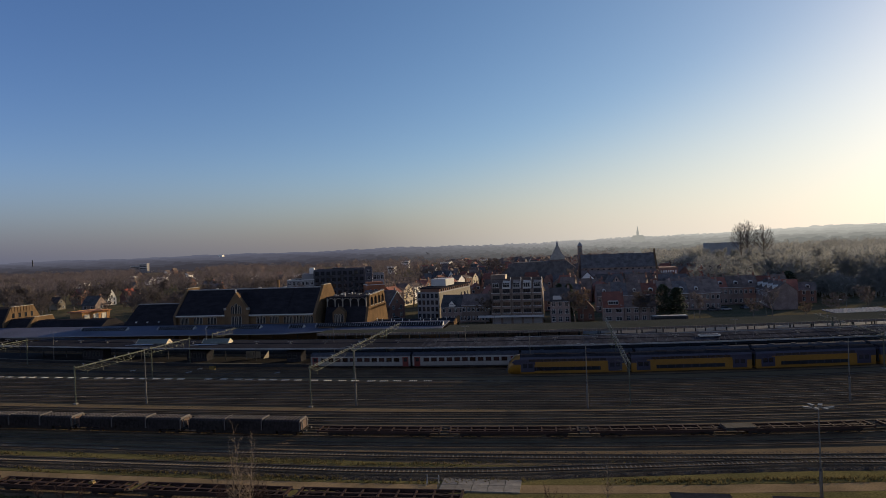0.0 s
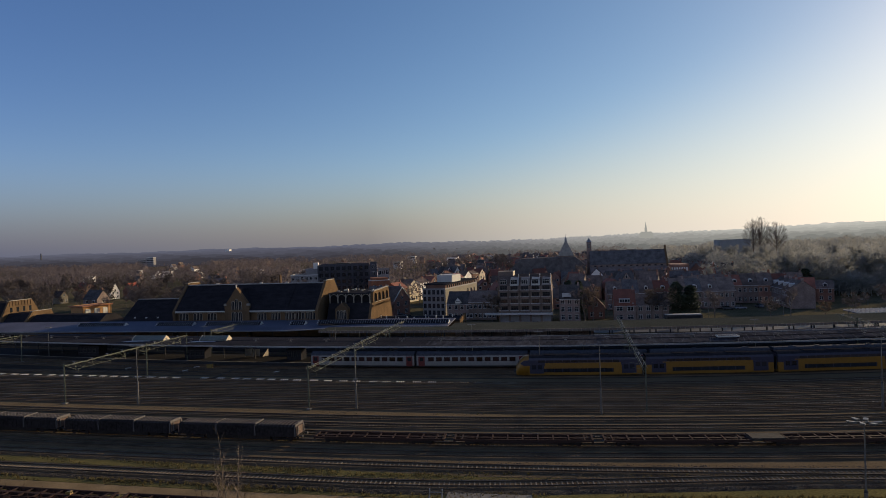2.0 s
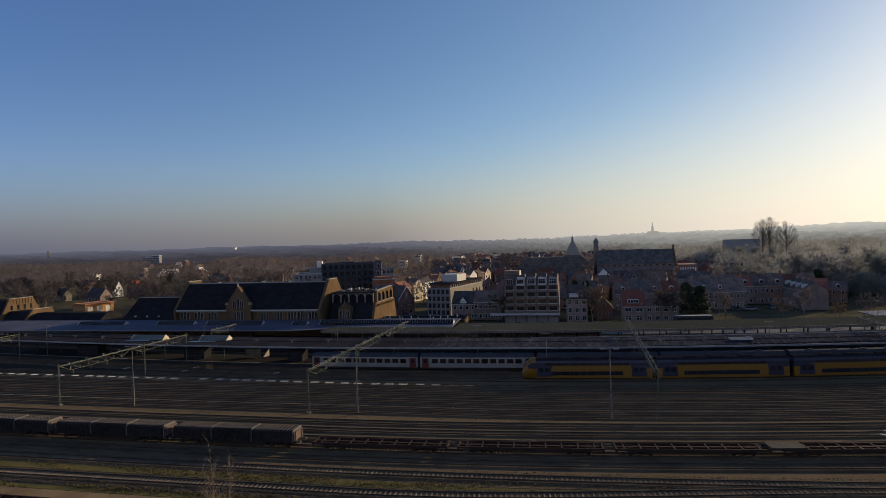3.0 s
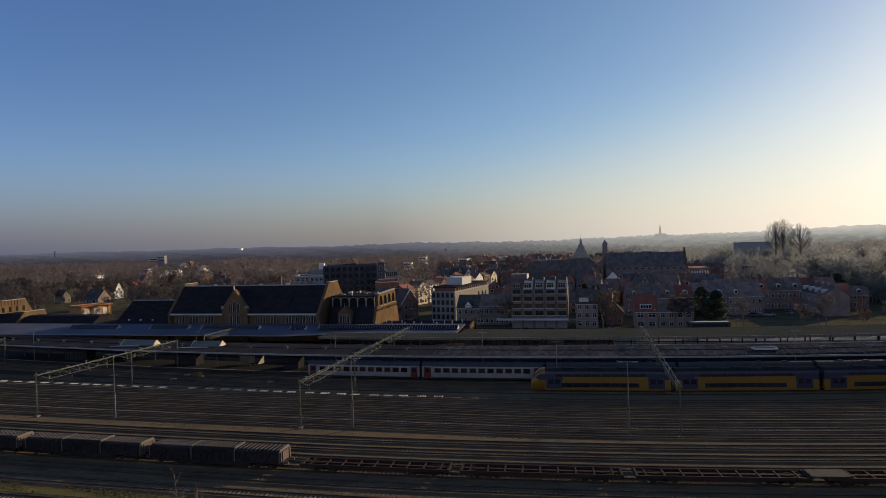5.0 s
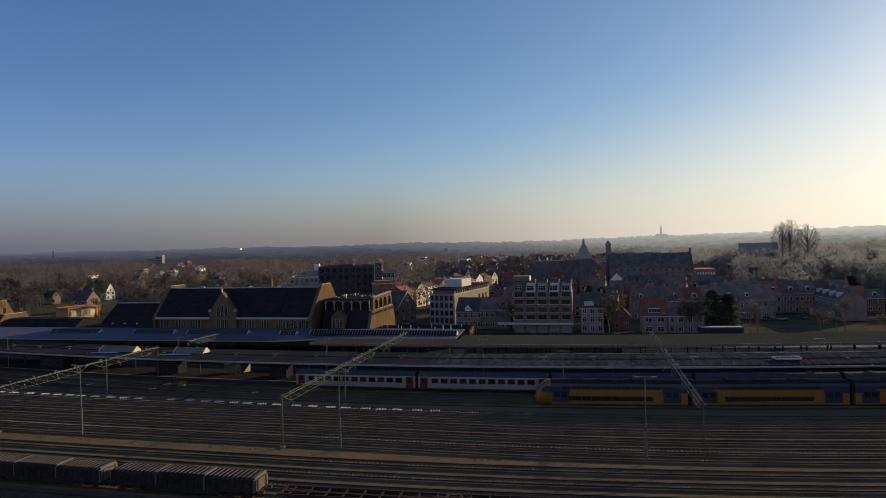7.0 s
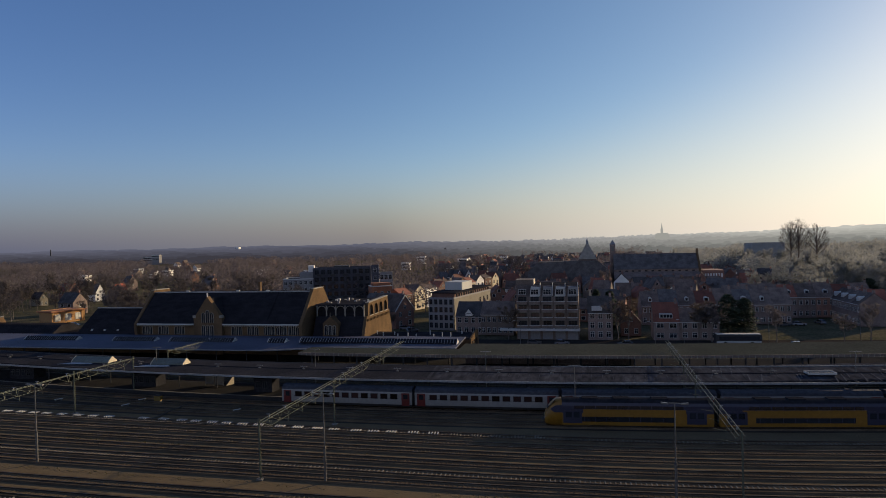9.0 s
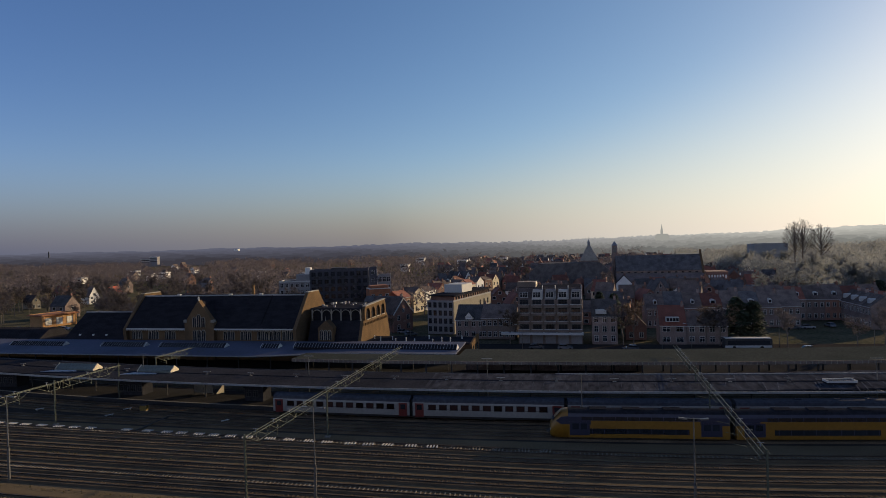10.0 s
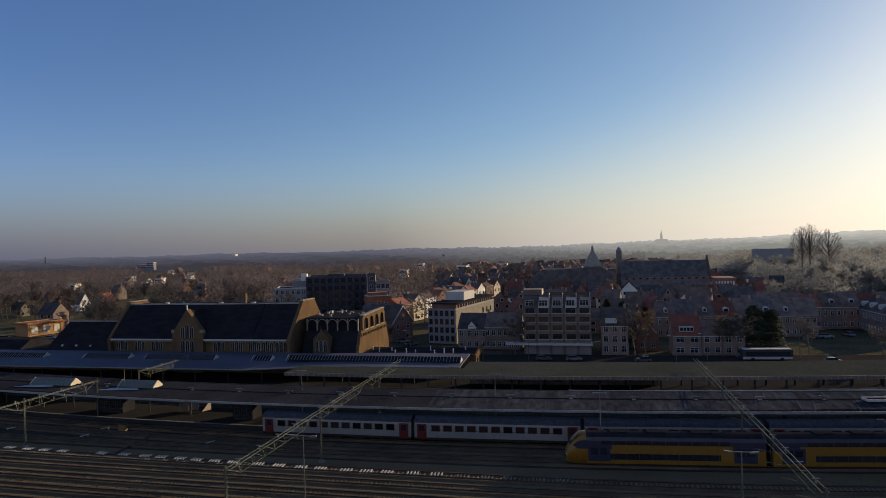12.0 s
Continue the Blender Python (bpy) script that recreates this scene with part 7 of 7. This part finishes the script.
# birches and shrubs by the siding
def birch(x, y, h, seed, stems, label, bark, twig, lean=0.12, start=0.1, density=11):
    """Slender tree: one or more leaning stems, each with many rising side branches that split into fine twigs."""
    rg = random.Random(seed)
    t = thing("tree" if stems < 3 else "shrub", label, "tree" if stems < 3 else "shrub", pose(x, y, -0.05), "birches" if stems < 3 else "bare shrubs")
    wood, fine = Shape(), Shape()
    for s in range(stems):
        d = Vector((rg.uniform(-lean, lean) * (1 if stems < 3 else 3), rg.uniform(-lean, lean), 1)).normalized()
        hh = h * (1.0 if s == 0 else rg.uniform(0.7, 0.95))
        p, r = Vector((rg.uniform(-0.25, 0.25) * (stems > 1), 0, 0)), 0.008 * hh + 0.012
        n = 9
        for i in range(n):
            q = p + (d + Vector((rg.uniform(-1, 1), rg.uniform(-1, 1), 0)) * 0.07).normalized() * hh / n
            wood.tube(p, q, r, r * 0.84, n=5, caps=False)
            u = (i + 1) / n
            if u > start:
                for _ in range(max(2, int(density * (1.15 - u) * 0.6))):
                    a = rg.uniform(0, 6.283)
                    o = Vector((math.cos(a), math.sin(a), rg.uniform(1.0, 1.9))).normalized()
                    l = hh * (0.10 + 0.2 * (1 - u)) * rg.uniform(0.6, 1.15)
                    m = q + o * l * 0.55
                    e = m + (o + Vector((rg.uniform(-0.4, 0.4), rg.uniform(-0.4, 0.4), 0.3))).normalized() * l * 0.55
                    wood.tube(q, m, r * 0.42, r * 0.28, n=3, caps=False).tube(m, e, r * 0.28, 0.004, n=3, caps=False)
                    for k in range(7):
                        f = q.lerp(m, rg.random()) if k < 3 else m.lerp(e, rg.random())
                        g = f + (o * 0.6 + Vector((rg.gauss(0, 0.6), rg.gauss(0, 0.6), rg.gauss(0.25, 0.4)))).normalized() * l * rg.uniform(0.2, 0.45)
                        sd = Vector((0.007, 0.004, 0))
                        fine.add([f - sd, f + sd, g], [(0, 1, 2)])
            p, r = q, r * 0.84
    part("trunk", wood, bark, t)
    part("crown", fine, twig, t, "fine bare twigs")


birch(-38.6, 64.7, 10.2, 51, 2, "slender bare birch with pale bark beside the siding", "birch_bark", "birch_bark")
birch(-37.8, 64.9, 9.0, 62, 2, "second slender bare birch beside the siding", "birch_bark", "birch_bark", 0.16)
birch(-39.5, 64.6, 8.2, 63, 2, "leaning bare birch with pale bark beside the siding", "birch_bark", "birch_bark", 0.2)
birch(3.6, 70.6, 6.2, 53, 1, "young bare birch with pale bark in the grass", "birch_bark", "birch_bark")
for x, y, h, sd in ((-36.4, 64.6, 4.4, 64), (-41.2, 64.5, 4.2, 65), (-34.6, 64.7, 3.2, 66), (-63.0, 64.4, 3.8, 54), (-66.0, 64.2, 3.4, 55), (-60.5, 64.5, 3.0, 58), (-23.0, 64.6, 2.6, 56), (-3.0, 69.2, 2.6, 59), (-1.0, 68.6, 2.0, 60), (35.5, 72.0, 3.4, 57), (38.0, 71.2, 2.8, 61)):
    birch(x, y, h, sd, 6, "low reddish-brown bare shrub beside the siding", "rust", "shrub_twigs", 0.16, 0.2, 6)


def conifer(x, y, h, w, seed):
    rg = random.Random(seed)
    t = thing("conifer", "dense dark green conifer", "tree", pose(x, y, 0), "conifers")
    part("trunk", Shape().tube((0, 0, 0), (0, 0, h * 0.9), 0.25, 0.05, n=6), "bark", t)
    c = Shape()
    for i in range(2600):
        z = h * (0.05 + 0.95 * rg.random() ** 0.9)
        r = w * math.sqrt(max(0.0, 1 - (z / h) ** 2.4)) * rg.uniform(0.3, 1.05) * (0.85 + 0.15 * math.sin(z * 2.3 + seed))
        a = rg.uniform(0, 2 * math.pi)
        p = Vector((math.cos(a) * r, math.sin(a) * r, z))
        d = Vector((math.cos(a), math.sin(a), rg.uniform(-0.5, 0.3))).normalized()
        s = Vector((-math.sin(a), math.cos(a), rg.uniform(-0.4, 0.4))) * rg.uniform(0.25, 0.5)
        c.add([p - s, p + s, p + d * rg.uniform(0.6, 1.1)], [(0, 1, 2)])
    part("crown", c, "conifer", t)


conifer(33.6, 232.0, 13.2, 4.0, 1)
conifer(38.6, 234.0, 11.8, 3.6, 2)
conifer(0.5, 244.0, 13.5, 2.6, 3)
conifer(-3.5, 262.0, 12.5, 2.4, 4)
conifer(96.0, 296.0, 13.0, 4.0, 5)

# woods on the skyline: many upright tufts, getting denser with distance
def woods(name, y0, y1, count, seed, h0, h1, w, key, label, xa=-1.15, xb=0.75, thin=0.38, sprays=60):
    """Bare trees by the thousand: each a trunk and a brush of thin upright sprays."""
    rg = np.random.default_rng(seed)
    y = y0 + (y1 - y0) * rg.random(count)
    x = (xa + (xb - xa) * rg.random(count)) * y
    keep = noise_field(x, y) > thin
    keep &= ~np.array([open_ground(a, b) for a, b in zip(x, y)])
    x, y = x[keep], y[keep]
    n = len(x)
    h = (h0 + (h1 - h0) * rg.random(n)) * (0.65 + 0.5 * noise_field(x * 1.7 + 900, y * 1.7))
    s = Shape()
    for i in range(n):
        px, py, hh = x[i], y[i], h[i]
        s.add([(px - 0.25, py, -0.3), (px + 0.25, py, -0.3), (px, py, hh * 0.7)], [(0, 1, 2)])
        rw, rh, cz = hh * (0.3 + 0.14 * rg.random()), hh * 0.42, hh * 0.57
        m = sprays
        q = rg.normal(size=(m, 3))
        q /= np.linalg.norm(q, axis=1)[:, None]
        a = np.array((px, py, cz)) + q * np.array((rw, rw, rh)) * (0.35 + 0.65 * rg.random((m, 1)) ** 0.6)
        d = q * 0.7 + rg.normal(size=(m, 3)) * 0.5 + np.array((0, 0, 0.35))
        d *= hh * (0.07 + 0.07 * rg.random((m, 1))) / np.linalg.norm(d, axis=1)[:, None]
        e = np.cross(d, rg.normal(size=(m, 3)))
        e *= w * (0.25 + 0.45 * rg.random((m, 1))) / np.linalg.norm(e, axis=1)[:, None]
        o = len(s.v)
        s.v += [tuple(p) for p in np.stack((a, a + d * 0.5 + e, a + d, a + d * 0.5 - e), 1).reshape(-1, 3).tolist()]
        s.f += [(o + 4 * k, o + 4 * k + 1, o + 4 * k + 2, o + 4 * k + 3) for k in range(m)]
    return tagged(part(name, s, key, None), label, "woodland", kind="stuff")


def noise_field(x, y):
    return 0.5 + 0.25 * np.sin(x * 0.021 + 1.3 * np.sin(y * 0.013)) + 0.25 * np.sin(y * 0.017 + 1.7 * np.sin(x * 0.011 + 2.0))


woods("woodland", 300, 1100, 4600, 1, 9, 15, 0.8, "twigs_mid", "brown leafless woods between distant houses", -1.3, -0.24)
woods("woodland", 520, 1150, 1500, 2, 9, 15, 0.7, "twigs_mid", "scattered leafless trees among the far houses", -0.24, 0.3, 0.5)
woods("woodland", 306, 460, 1100, 5, 12, 18, 0.45, "twigs_hazed", "dense leafless park trees in the haze", 0.26, 0.6, 0.12, 150)
woods("woodland", 460, 1100, 3200, 3, 11, 19, 0.6, "twigs_hazed", "leafless park trees in the haze", 0.2, 0.6, 0.3, 90)
woods("woodland", 525, 800, 800, 7, 17, 22, 0.6, "twigs_hazed", "tall leafless trees behind the church", 0.12, 0.34, 0.1, 110)


def skyline(name, y0, h0, h1, key, seed, label):
    """A far row of woods whose top is a line of crowns, across the whole view; built at unit size and scaled to its distance."""
    rg = random.Random(seed)
    s = Shape()
    tops, x = [], -1.55
    while x < 1.15:
        wide = rg.uniform(7.0, 17.0) / y0
        high = (h0 + (h1 - h0) * (0.45 + 0.2 * math.sin(x * 19 + seed) + 0.15 * math.sin(x * 67 + 2 * seed) + 0.3 * rg.uniform(-1, 1))) / y0
        for k in range(8):
            u = (k - 3.5) / 3.5
            tops.append((x + wide * (k + 0.5) / 8, high * (1 - 0.16 * u * u) + rg.uniform(-0.9, 0.9) / y0 + 0.0075 * max(0.0, min(1.0, (x + 0.05) / 0.45)) ** 1.3))
        x += wide
    n = len(tops) - 1
    for x, z in tops:
        s.v += [(x, 0, -60 / y0), (x, 0, z), (x, 0.02, -60 / y0), (x, 0.02, z)]
    for i in range(n):
        a, b = i * 4, i * 4 + 4
        s.f += [(a, b, b + 1, a + 1), (a + 2, a + 3, b + 3, b + 2), (a + 1, b + 1, b + 3, a + 3)]
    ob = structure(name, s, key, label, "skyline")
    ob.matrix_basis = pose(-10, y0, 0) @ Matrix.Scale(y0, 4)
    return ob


# each row glows with the haze colour painted for its distance
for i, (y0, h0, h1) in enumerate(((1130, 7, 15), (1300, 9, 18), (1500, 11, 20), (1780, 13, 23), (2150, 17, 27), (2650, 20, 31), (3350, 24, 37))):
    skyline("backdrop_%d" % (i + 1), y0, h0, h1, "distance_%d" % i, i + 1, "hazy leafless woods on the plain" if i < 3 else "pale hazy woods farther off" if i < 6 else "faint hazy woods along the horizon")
